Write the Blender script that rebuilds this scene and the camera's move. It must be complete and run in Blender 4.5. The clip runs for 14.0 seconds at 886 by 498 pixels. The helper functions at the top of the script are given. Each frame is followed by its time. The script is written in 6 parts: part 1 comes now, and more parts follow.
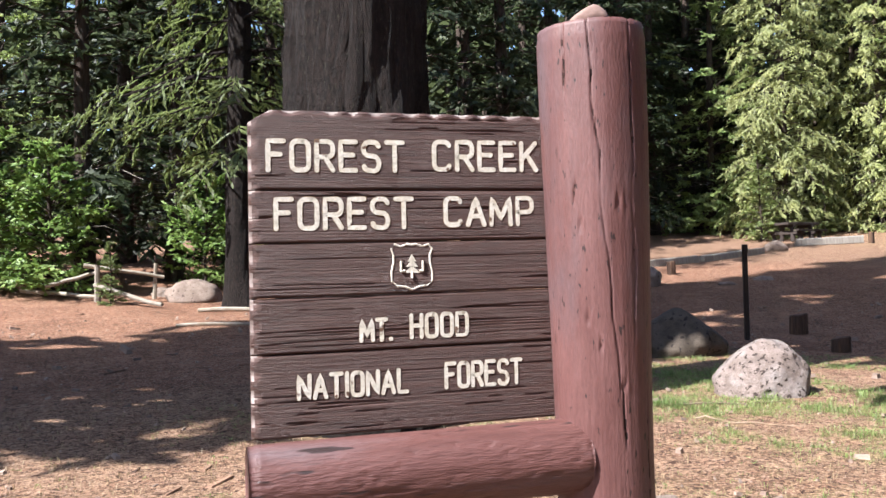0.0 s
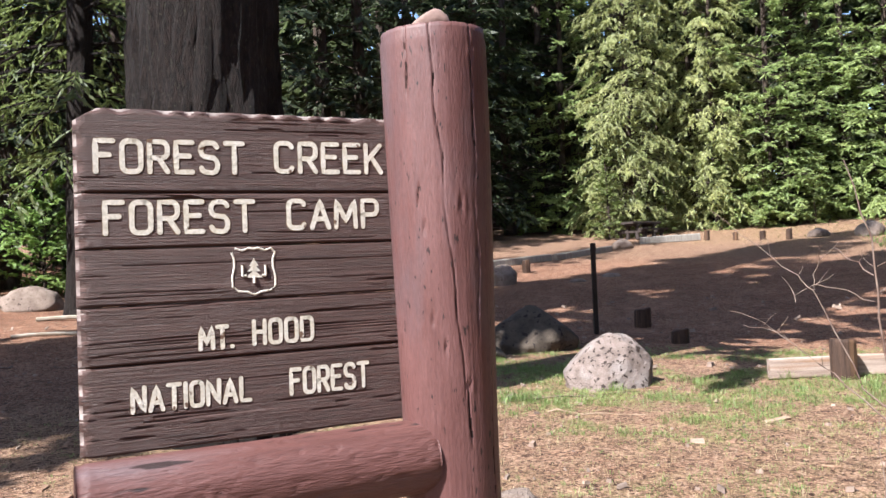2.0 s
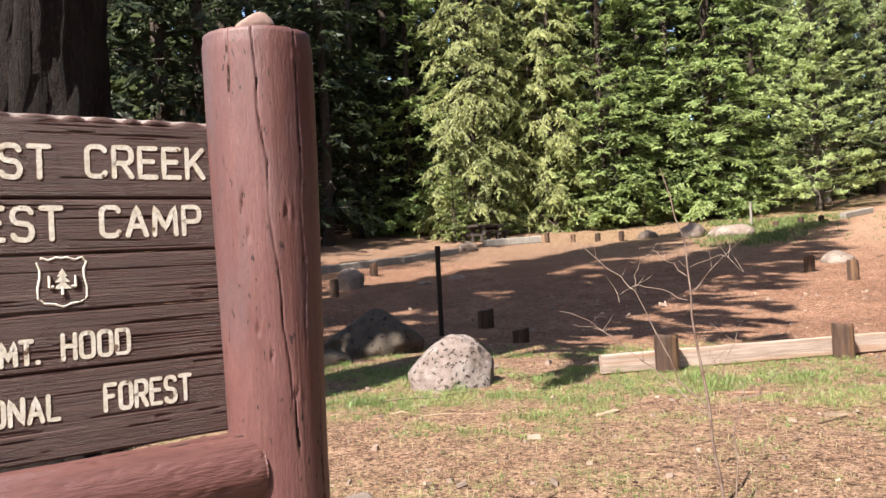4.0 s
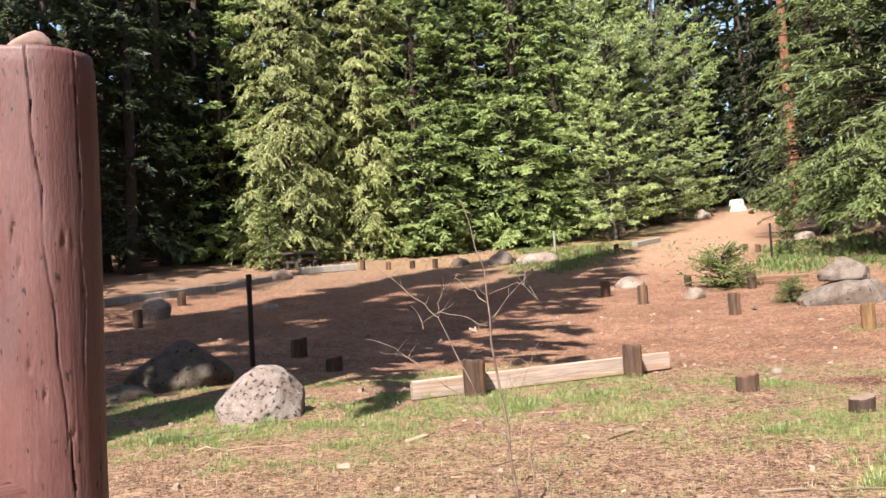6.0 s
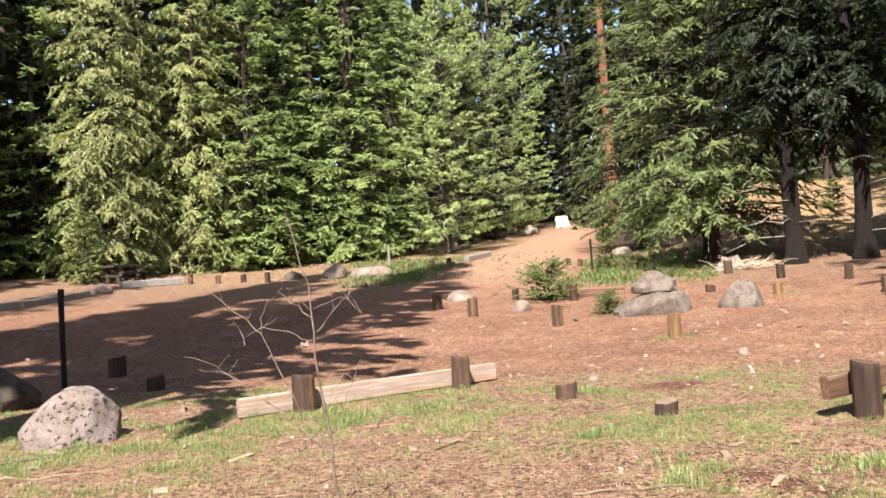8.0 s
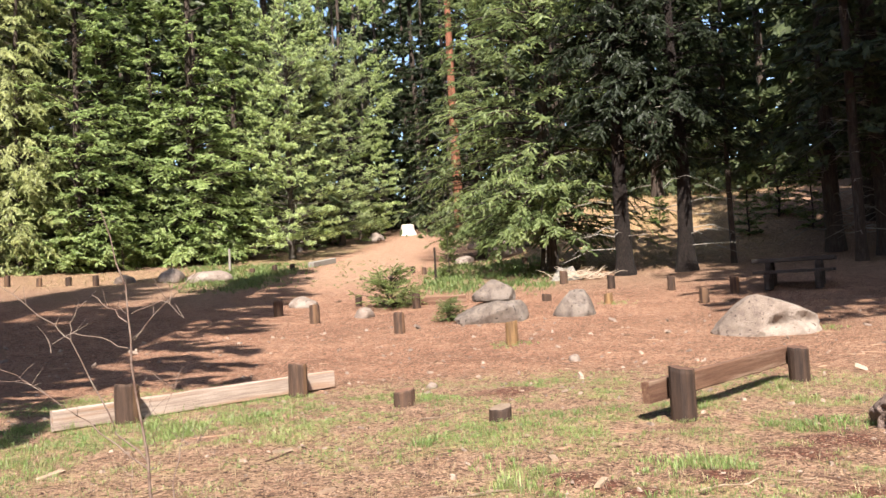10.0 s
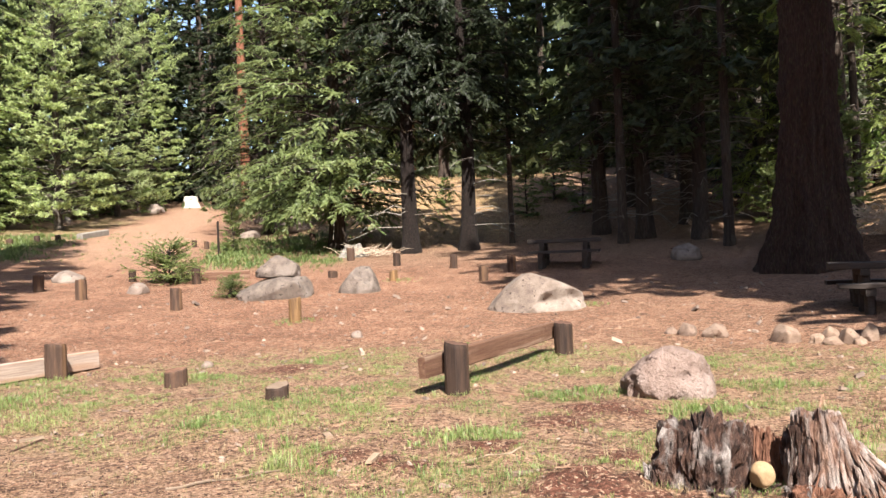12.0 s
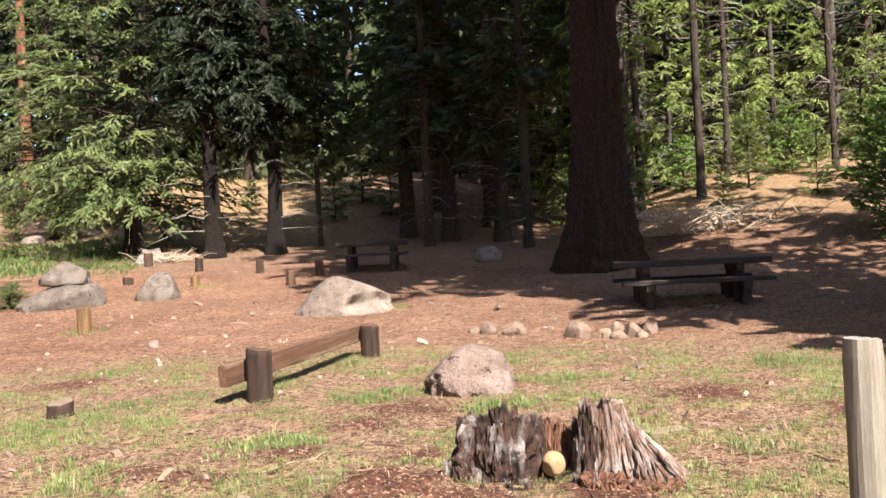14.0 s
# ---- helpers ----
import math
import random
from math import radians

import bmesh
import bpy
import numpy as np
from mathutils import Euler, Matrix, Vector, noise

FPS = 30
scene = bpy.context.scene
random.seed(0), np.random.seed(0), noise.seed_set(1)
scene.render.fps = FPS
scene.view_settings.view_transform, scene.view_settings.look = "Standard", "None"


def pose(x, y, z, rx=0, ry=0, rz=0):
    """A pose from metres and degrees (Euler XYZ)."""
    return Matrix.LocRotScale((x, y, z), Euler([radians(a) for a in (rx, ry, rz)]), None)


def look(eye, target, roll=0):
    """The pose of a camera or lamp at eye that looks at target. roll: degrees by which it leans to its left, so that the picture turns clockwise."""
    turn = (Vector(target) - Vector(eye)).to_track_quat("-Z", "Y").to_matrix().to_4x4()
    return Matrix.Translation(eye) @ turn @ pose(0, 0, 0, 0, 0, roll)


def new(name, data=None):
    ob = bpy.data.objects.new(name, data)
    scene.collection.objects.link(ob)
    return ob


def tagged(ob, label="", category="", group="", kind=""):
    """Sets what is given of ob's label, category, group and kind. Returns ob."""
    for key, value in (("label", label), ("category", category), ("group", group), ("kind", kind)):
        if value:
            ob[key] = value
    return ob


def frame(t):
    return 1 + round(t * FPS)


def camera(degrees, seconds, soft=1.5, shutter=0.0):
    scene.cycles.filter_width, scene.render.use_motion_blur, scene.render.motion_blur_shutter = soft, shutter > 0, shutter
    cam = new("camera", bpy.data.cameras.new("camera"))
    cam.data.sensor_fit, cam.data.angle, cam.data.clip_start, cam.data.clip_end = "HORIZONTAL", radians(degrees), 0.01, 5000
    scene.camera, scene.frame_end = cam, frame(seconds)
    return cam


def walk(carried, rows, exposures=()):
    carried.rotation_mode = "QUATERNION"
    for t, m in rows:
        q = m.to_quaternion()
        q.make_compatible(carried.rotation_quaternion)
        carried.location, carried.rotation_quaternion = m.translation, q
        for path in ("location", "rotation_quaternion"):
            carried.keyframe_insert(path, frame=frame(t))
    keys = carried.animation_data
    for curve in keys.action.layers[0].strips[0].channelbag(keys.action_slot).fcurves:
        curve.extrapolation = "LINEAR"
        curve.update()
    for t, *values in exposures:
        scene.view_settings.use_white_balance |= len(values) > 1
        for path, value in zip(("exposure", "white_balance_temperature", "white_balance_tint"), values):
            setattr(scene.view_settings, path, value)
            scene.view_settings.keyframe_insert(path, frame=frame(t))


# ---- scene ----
cam = camera(56.6, 14.0)
PATH = [
    (0, (0.042, -0.25, 1.471), (-0.005, 1.748, 1.538), -1.2),
    (0.5, (0.057, -0.238, 1.474), (0.136, 1.76, 1.531), -1.3),
    (1, (0.065, -0.237, 1.473), (0.217, 1.756, 1.529), -1.7),
    (1.5, (0.074, -0.237, 1.474), (0.291, 1.75, 1.531), -1.9),
    (2, (0.085, -0.242, 1.475), (0.374, 1.736, 1.534), -2.2),
    (4.5, (0.151, -0.277, 1.483), (0.898, 1.577, 1.54), -3.0),
    (5, (0.16, -0.308, 1.483), (1.017, 1.498, 1.555), -3.1),
    (5.5, (0.178, -0.32, 1.485), (1.148, 1.427, 1.572), -3.2),
    (6, (0.186, -0.323, 1.486), (1.232, 1.38, 1.578), -3.4),
    (6.5, (0.188, -0.346, 1.491), (1.298, 1.315, 1.591), -3.5),
    (7, (0.227, -0.339, 1.49), (1.418, 1.265, 1.594), -3.5),
    (7.5, (0.249, -0.354, 1.488), (1.522, 1.186, 1.587), -3.6),
    (8, (0.233, -0.371, 1.486), (1.595, 1.09, 1.586), -3.7),
    (10.5, (0.391, -0.359, 1.471), (2.06, 0.74, 1.555), -2.8),
    (11, (0.428, -0.366, 1.475), (2.163, 0.626, 1.54), -2.6),
    (11.5, (0.461, -0.372, 1.471), (2.263, 0.495, 1.514), -2.2),
    (12, (0.472, -0.396, 1.464), (2.328, 0.35, 1.481), -2.2),
    (12.5, (0.496, -0.417, 1.458), (2.391, 0.222, 1.458), -2.5),
    (13, (0.468, -0.432, 1.462), (2.393, 0.109, 1.46), -2.6),
    (13.5, (0.506, -0.44, 1.463), (2.465, -0.034, 1.464), -2.6),
    (14, (0.528, -0.441, 1.451), (2.505, -0.137, 1.457), -2.8),
]
walk(cam, [(t, look(eye, target, roll)) for t, eye, target, roll in PATH],
     exposures=[(0.0, 1.80, 5850, 10), (1.0, 1.76, 5850, 10), (2.0, 1.69, 5850, 10), (4.3, 1.66, 6450, 10), (14.0, 1.66, 6450, 10)])


# ---- world, sun ----
SUN_AZ = math.atan2(-0.82, -0.57)      # compass bearing of the sun, clockwise from +y
SUN_EL = radians(48)
world = bpy.data.worlds.new("sky")
scene.world = world
world.use_nodes = True
wn = world.node_tree.nodes
sky = wn.new("ShaderNodeTexSky")
sky.sky_type, sky.sun_disc = "NISHITA", False
sky.sun_elevation, sky.sun_rotation = SUN_EL, SUN_AZ % (2 * math.pi)
sky.air_density, sky.dust_density = 1.0, 1.2
world.node_tree.links.new(sky.outputs[0], wn["Background"].inputs[0])
wn["Background"].inputs[1].default_value = 0.092
sun = new("sun", bpy.data.lights.new("sun", "SUN"))
sun.data.energy, sun.data.angle, sun.data.color = 5.0, radians(0.53), (1.0, 0.94, 0.85)
SUN_DIR = Vector((math.sin(SUN_AZ) * math.cos(SUN_EL), math.cos(SUN_AZ) * math.cos(SUN_EL), math.sin(SUN_EL)))
sun.matrix_world = look(SUN_DIR * 60, (0, 0, 0))


# ---- materials ----
def mat(name, a, b, scale=4.0, rough=0.85, bump=0.4, fine=40.0, stretch=(1, 1, 1), c=None, c_scale=1.5, c_amount=0.5,
        metal=0.0, island=0.0, per_object=0.0, through_light=0.0, spots=None, detail=6.0, dist=0.01, spec=0.3):
    """Two colours mixed by noise at two scales; c: a third colour in large stains; spots: dark or pale flecks (colour, scale, amount)."""
    m = bpy.data.materials.new(name)
    m.use_nodes = True
    n, k = m.node_tree.nodes, m.node_tree.links
    bs = n["Principled BSDF"]
    bs.inputs["Roughness"].default_value, bs.inputs["Metallic"].default_value = rough, metal
    bs.inputs["Specular IOR Level"].default_value = spec
    tc = n.new("ShaderNodeTexCoord")
    mp = n.new("ShaderNodeMapping")
    mp.inputs["Scale"].default_value = stretch
    k.new(tc.outputs["Object"], mp.inputs["Vector"])

    def tex(sc, det=6.0):
        t = n.new("ShaderNodeTexNoise")
        t.inputs["Scale"].default_value, t.inputs["Detail"].default_value, t.inputs["Roughness"].default_value = sc, det, 0.6
        k.new(mp.outputs["Vector"], t.inputs["Vector"])
        return t.outputs["Fac"]

    def ramp(src, lo, hi):
        r = n.new("ShaderNodeMapRange")
        r.inputs["From Min"].default_value, r.inputs["From Max"].default_value = lo, hi
        k.new(src, r.inputs["Value"])
        return r.outputs["Result"]

    def mix(fac, x, y, mode="MIX"):
        q = n.new("ShaderNodeMix")
        q.data_type, q.blend_type = "RGBA", mode
        for sock, val in ((q.inputs[0], fac), (q.inputs[6], x), (q.inputs[7], y)):
            if hasattr(val, "is_linked"):
                k.new(val, sock)
            else:
                sock.default_value = val if isinstance(val, float) else (*val, 1)
        return q.outputs[2]

    coarse, small = tex(scale, detail), tex(fine, 4.0)
    col = mix(ramp(coarse, 0.35, 0.65), a, b)
    if c:
        col = mix(ramp(tex(c_scale), 0.62 - 0.25 * c_amount, 0.72), col, c)
    if spots:
        v = n.new("ShaderNodeTexNoise")
        v.inputs["Scale"].default_value, v.inputs["Detail"].default_value = spots[1], 3.0
        k.new(mp.outputs["Vector"], v.inputs["Vector"])
        col = mix(ramp(v.outputs["Fac"], 0.66 - 0.2 * spots[2], 0.70 - 0.2 * spots[2]), col, spots[0])
    col = mix(0.35, col, mix(ramp(small, 0.3, 0.7), (0.55, 0.55, 0.55), (1.4, 1.4, 1.4)), "MULTIPLY")
    if island or per_object:
        for amt, kind, sock in ((island, "ShaderNodeNewGeometry", "Random Per Island"), (per_object, "ShaderNodeObjectInfo", "Random")):
            if amt:
                lo, hi = 1 - amt, 1 + amt
                col = mix(1.0, col, mix(n.new(kind).outputs[sock], (lo, lo, lo), (hi, hi, hi * 0.95)), "MULTIPLY")
    k.new(col, bs.inputs["Base Color"])
    if bump:
        bp = n.new("ShaderNodeBump")
        bp.inputs["Strength"].default_value, bp.inputs["Distance"].default_value = bump, dist
        ad = n.new("ShaderNodeMath")
        ad.operation = "ADD"
        k.new(coarse, ad.inputs[0])
        k.new(small, ad.inputs[1])
        k.new(ad.outputs[0], bp.inputs["Height"])
        k.new(bp.outputs["Normal"], bs.inputs["Normal"])
    if through_light:
        tr = n.new("ShaderNodeBsdfTranslucent")
        k.new(col, tr.inputs["Color"])
        ms = n.new("ShaderNodeMixShader")
        ms.inputs[0].default_value = through_light
        k.new(bs.outputs[0], ms.inputs[1])
        k.new(tr.outputs[0], ms.inputs[2])
        k.new(ms.outputs[0], n["Material Output"].inputs["Surface"])
    return m


M_PLANK = mat("brown_stained_plank", (0.038, 0.0155, 0.0115), (0.078, 0.036, 0.028), 6, 0.52, 1.0, 16, (0.6, 8, 40), dist=0.004,
              c=(0.105, 0.058, 0.049), c_scale=1.3, c_amount=0.22, spots=((0.010, 0.006, 0.005), 7, 0.13), spec=0.42)
M_CREAM = mat("cream_letter_paint", (0.55, 0.50, 0.40), (0.66, 0.62, 0.55), 30, 0.6, 0.5, 120, dist=0.003, spots=((0.13, 0.078, 0.052), 26, 0.15))
M_LIP = mat("bare_groove_wood", (0.270, 0.175, 0.090), (0.080, 0.046, 0.030), 22, 0.8, 0.4, 120, dist=0.002)
M_GOUGE = mat("bare_gouged_wood", (0.135, 0.100, 0.090), (0.270, 0.225, 0.205), 30, 0.8, 0.4, 90, dist=0.003)
M_REDPOST = mat("red_brown_log_paint", (0.088, 0.034, 0.030), (0.124, 0.056, 0.051), 4, 0.55, 0.42, 70, (2.6, 2.6, 0.7), dist=0.004,
                c=(0.090, 0.064, 0.069), c_scale=1.8, c_amount=0.55, spots=((0.020, 0.010, 0.009), 34, 0.03), spec=0.42)
M_REDLOG = mat("red_brown_rail_paint", (0.080, 0.031, 0.026), (0.122, 0.052, 0.045), 4, 0.5, 0.8, 45, (0.5, 3, 3), dist=0.006,
               c=(0.105, 0.072, 0.075), c_scale=2.0, c_amount=0.45, spots=((0.024, 0.012, 0.011), 9, 0.11), spec=0.45)
M_CHECK = mat("dark_drying_check", (0.022, 0.012, 0.010), (0.060, 0.030, 0.026), 20, 0.9, 0.4, 80)
M_TAN = mat("tan_pebble", (0.250, 0.165, 0.138), (0.190, 0.120, 0.098), 14, 0.7, 0.2, 60)
M_GRANITE = mat("speckled_granite", (0.275, 0.215, 0.190), (0.165, 0.125, 0.108), 9, 0.9, 1.0, 60, dist=0.03,
                spots=((0.055, 0.040, 0.034), 19, 0.36), c=(0.300, 0.262, 0.245), c_scale=3.5, c_amount=0.5)
M_GREYROCK = mat("grey_boulder_stone", (0.150, 0.112, 0.092), (0.245, 0.190, 0.155), 5.5, 0.9, 1.0, 50, dist=0.03,
                 spots=((0.070, 0.050, 0.042), 14, 0.10), c=(0.320, 0.265, 0.225), c_scale=1.6)
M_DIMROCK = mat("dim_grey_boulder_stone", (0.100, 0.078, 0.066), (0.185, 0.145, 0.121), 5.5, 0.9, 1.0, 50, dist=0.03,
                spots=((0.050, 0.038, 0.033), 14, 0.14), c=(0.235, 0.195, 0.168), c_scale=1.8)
M_PINKROCK = mat("pinkish_cracked_stone", (0.270, 0.195, 0.165), (0.180, 0.122, 0.100), 6, 0.9, 1.0, 45, dist=0.04,
                 spots=((0.075, 0.045, 0.036), 9, 0.20), c=(0.34, 0.265, 0.235), c_scale=2.5)
M_RINGSTONE = mat("tan_broken_stone", (0.25, 0.175, 0.135), (0.165, 0.108, 0.080), 8, 0.9, 0.8, 45, dist=0.02, spots=((0.11, 0.065, 0.045), 11, 0.12), per_object=0.25)
M_PALEROCK = mat("pale_boulder_stone", (0.266, 0.205, 0.169), (0.173, 0.126, 0.101), 5.5, 0.9, 1.0, 50, dist=0.03, spots=((0.079, 0.054, 0.043), 13, 0.18))
# Darker than M_GREYROCK: the deep shade around the boulder is in the colour.
M_DARKROCK = mat("shaded_mossy_boulder", (0.062, 0.048, 0.037), (0.105, 0.082, 0.063), 5.5, 0.95, 1.0, 50, dist=0.03, spots=((0.029, 0.022, 0.019), 14, 0.25))
M_BALL = mat("ochre_round_stone", (0.34, 0.225, 0.125), (0.27, 0.17, 0.092), 12, 0.8, 0.2, 60)
M_POSTWOOD = mat("dark_creosoted_log", (0.034, 0.020, 0.015), (0.070, 0.040, 0.028), 6, 0.8, 0.7, 50, (5, 5, 0.5), dist=0.006, per_object=0.35,
                 c=(0.144, 0.079, 0.043), c_scale=1.0, c_amount=0.4)
M_LIGHTPOST = mat("weathered_yellow_log", (0.230, 0.137, 0.061), (0.144, 0.079, 0.036), 6, 0.8, 0.6, 50, (5, 5, 0.5), dist=0.006, c=(0.065, 0.036, 0.022), c_scale=1.5)
M_ENDGRAIN = mat("cut_log_end", (0.070, 0.032, 0.021), (0.155, 0.083, 0.056), 9, 0.85, 0.5, 60, per_object=0.3, dist=0.004)
M_TIMBER = mat("weathered_timber", (0.240, 0.175, 0.140), (0.400, 0.315, 0.262), 4, 0.85, 0.8, 50, (0.5, 9, 9), dist=0.006, c=(0.300, 0.165, 0.092), c_scale=1.1, c_amount=0.5)
M_TIMBERDARK = mat("brown_timber", (0.085, 0.040, 0.024), (0.150, 0.080, 0.050), 4, 0.85, 0.8, 50, (0.5, 9, 9), dist=0.006, c=(0.255, 0.175, 0.125), c_scale=1.6, c_amount=0.45)
M_GREYWOOD = mat("silver_grey_wood", (0.259, 0.238, 0.209), (0.173, 0.151, 0.130), 5, 0.85, 0.5, 50, (4, 4, 0.4), dist=0.004)
M_PALEPOST = mat("pale_peeled_post", (0.27, 0.235, 0.19), (0.19, 0.16, 0.125), 5, 0.75, 0.5, 45, (6, 6, 0.4), dist=0.004, c=(0.180, 0.130, 0.086), c_scale=2.5, c_amount=0.3)
M_FENCE = mat("bleached_fence_rail", (0.33, 0.29, 0.245), (0.225, 0.185, 0.145), 5, 0.85, 0.4, 50, per_object=0.2)
M_TABLE = mat("dark_picnic_table_wood", (0.030, 0.022, 0.019), (0.052, 0.039, 0.034), 5, 0.7, 0.4, 50, (0.5, 6, 6), dist=0.004)
M_STEEL = mat("dark_brown_steel", (0.020, 0.014, 0.012), (0.032, 0.022, 0.017), 12, 0.6, 0.2, 80, metal=0.3)
M_ROT = mat("rotten_stump_wood", (0.150, 0.080, 0.058), (0.018, 0.010, 0.008), 4, 0.95, 1.0, 34, (6, 6, 2.2), dist=0.03, c=(0.56, 0.49, 0.455), c_scale=1.5, c_amount=0.50)
M_ROTPALE = mat("bleached_split_wood", (0.300, 0.180, 0.130), (0.075, 0.032, 0.021), 4, 0.95, 1.0, 34, (7, 7, 1.3), dist=0.02, c=(0.58, 0.51, 0.47), c_scale=1.5, c_amount=0.72)
M_ROTRED = mat("red_rotten_wood", (0.230, 0.110, 0.070), (0.110, 0.046, 0.029), 8, 0.9, 0.9, 40, (4, 4, 1), dist=0.015, island=0.3)
M_STICK = mat("old_grey_stick", (0.19, 0.13, 0.09), (0.27, 0.20, 0.15), 5, 0.9, 0.4, 50, per_object=0.35)
M_WHITESTUMP = mat("bleached_stump", (0.576, 0.533, 0.475), (0.446, 0.389, 0.331), 4, 0.85, 0.5, 30, (4, 4, 0.6))
M_BARK = mat("dark_fir_bark", (0.036, 0.026, 0.021), (0.080, 0.056, 0.043), 5, 0.95, 1.0, 28, (4, 4, 0.8), dist=0.03, c=(0.079, 0.072, 0.058), c_scale=2.5, c_amount=0.3)
# Near black, because the shade on the big trunks is in the colour.
M_BIGBARK = mat("shaded_old_furrowed_bark", (0.012, 0.008, 0.007), (0.036, 0.023, 0.019), 6, 0.95, 1.0, 26, (5, 5, 1.6), dist=0.12, c=(0.085, 0.080, 0.052), c_scale=11, c_amount=0.10)
M_BROWNBARK = mat("furrowed_brown_bark", (0.040, 0.021, 0.016), (0.105, 0.058, 0.044), 6, 0.95, 1.0, 26, (5, 5, 1.1), dist=0.08, c=(0.135, 0.120, 0.060), c_scale=7, c_amount=0.30)
M_REDBARK = mat("orange_pine_bark", (0.235, 0.092, 0.050), (0.140, 0.055, 0.034), 3, 0.9, 0.8, 20, (3, 3, 0.8), dist=0.03)
M_GREYBARK = mat("grey_bark", (0.054, 0.043, 0.036), (0.108, 0.090, 0.076), 5, 0.95, 0.8, 28, (4, 4, 0.9), dist=0.02)
M_DEADTWIG = mat("dead_grey_branch", (0.187, 0.158, 0.130), (0.274, 0.245, 0.209), 9, 0.9, 0.3, 50)
M_SAPLING = mat("bare_sapling_bark", (0.105, 0.060, 0.046), (0.220, 0.165, 0.132), 9, 0.7, 0.3, 60)


def leaf(name, a, b, amt=0.35, tl=0.58):
    return mat(name, a, b, 0.9, 0.5, 0, 9, c=None, island=amt, per_object=0.20, through_light=tl, spec=0.45)


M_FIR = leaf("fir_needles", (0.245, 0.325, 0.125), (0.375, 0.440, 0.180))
# Shaded copy of M_FIR: the darkness of the shade is in the colour.
M_FIRDARK = leaf("shaded_fir_needles", (0.042, 0.058, 0.030), (0.072, 0.090, 0.044))
# Row firs get sun here, so their shade is put into the needle colour.
M_ROWFIR = leaf("shade_blackened_fir_needles", (0.026, 0.037, 0.019), (0.046, 0.058, 0.029))
# Between M_FIR and M_FIRDARK: a weaker shade is in this needle colour.
M_FIRMID = leaf("half_shaded_fir_needles", (0.075, 0.096, 0.050), (0.125, 0.146, 0.074))
M_CEDAR = leaf("yellow_green_cedar_sprays", (0.270, 0.300, 0.135), (0.380, 0.390, 0.185))
M_PINE = leaf("pale_pine_needles", (0.330, 0.400, 0.190), (0.440, 0.500, 0.245))
# Lit copies of fir needles: sunlight is put into the next three colours.
M_LIT = leaf("lit_fir_needles", (0.150, 0.195, 0.068), (0.225, 0.262, 0.098))
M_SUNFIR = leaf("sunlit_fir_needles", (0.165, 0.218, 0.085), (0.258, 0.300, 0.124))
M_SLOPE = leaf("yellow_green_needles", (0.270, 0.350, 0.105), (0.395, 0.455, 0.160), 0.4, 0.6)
M_SHRUB = leaf("fresh_green_leaves", (0.140, 0.230, 0.060), (0.215, 0.300, 0.085), 0.4, 0.45)
M_GRASS = leaf("spring_grass", (0.135, 0.205, 0.062), (0.230, 0.282, 0.100), 0.4, 0.35)
M_DRYGRASS = leaf("dry_grass", (0.27, 0.205, 0.115), (0.33, 0.255, 0.15), 0.35, 0.2)
M_CHIP = mat("bark_chips_and_twigs", (0.235, 0.145, 0.100), (0.095, 0.047, 0.031), 3, 0.9, 0.2, 40, island=0.6)
M_BRUSH = mat("dead_brush_twigs", (0.36, 0.275, 0.20), (0.50, 0.405, 0.315), 4, 0.9, 0.2, 40)
M_PALECHIP = mat("pale_wood_chips", (0.28, 0.19, 0.135), (0.19, 0.12, 0.08), 3, 0.9, 0.2, 40, island=0.5)
M_STONES = mat("small_ground_stones", (0.194, 0.137, 0.112), (0.259, 0.194, 0.158), 6, 0.9, 0.4, 40, island=0.4)


# ---- builders ----
def mesh_of(name, verts, faces, mats, smooth=False, mat_index=None):
    me = bpy.data.meshes.new(name)
    me.from_pydata(verts, [], faces)
    for m in (mats if isinstance(mats, (list, tuple)) else [mats]):
        me.materials.append(m)
    if smooth:
        me.polygons.foreach_set("use_smooth", [True] * len(me.polygons))
    if mat_index is not None:
        me.polygons.foreach_set("material_index", mat_index)
    me.update()
    return me


def mesh_bm(name, bm, mats, smooth=False):
    me = bpy.data.meshes.new(name)
    bm.normal_update()
    bm.to_mesh(me)
    bm.free()
    for m in (mats if isinstance(mats, (list, tuple)) else [mats]):
        me.materials.append(m)
    if smooth:
        me.polygons.foreach_set("use_smooth", [True] * len(me.polygons))
    return me


def thing(name, m, label, category, group="", kind=""):
    ob = new(name)
    ob.empty_display_size = 0.1
    ob.matrix_world = m
    return tagged(ob, label, category, group, kind)


def part(name, me, parent, label="", m=None):
    ob = new(name, me)
    ob.parent = parent
    if m is not None:
        ob.matrix_basis = m
    return tagged(ob, label) if label else ob


def solid(name, me, m, label, category, group="", kind=""):
    ob = new(name, me)
    ob.matrix_world = m
    return tagged(ob, label, category, group, kind)


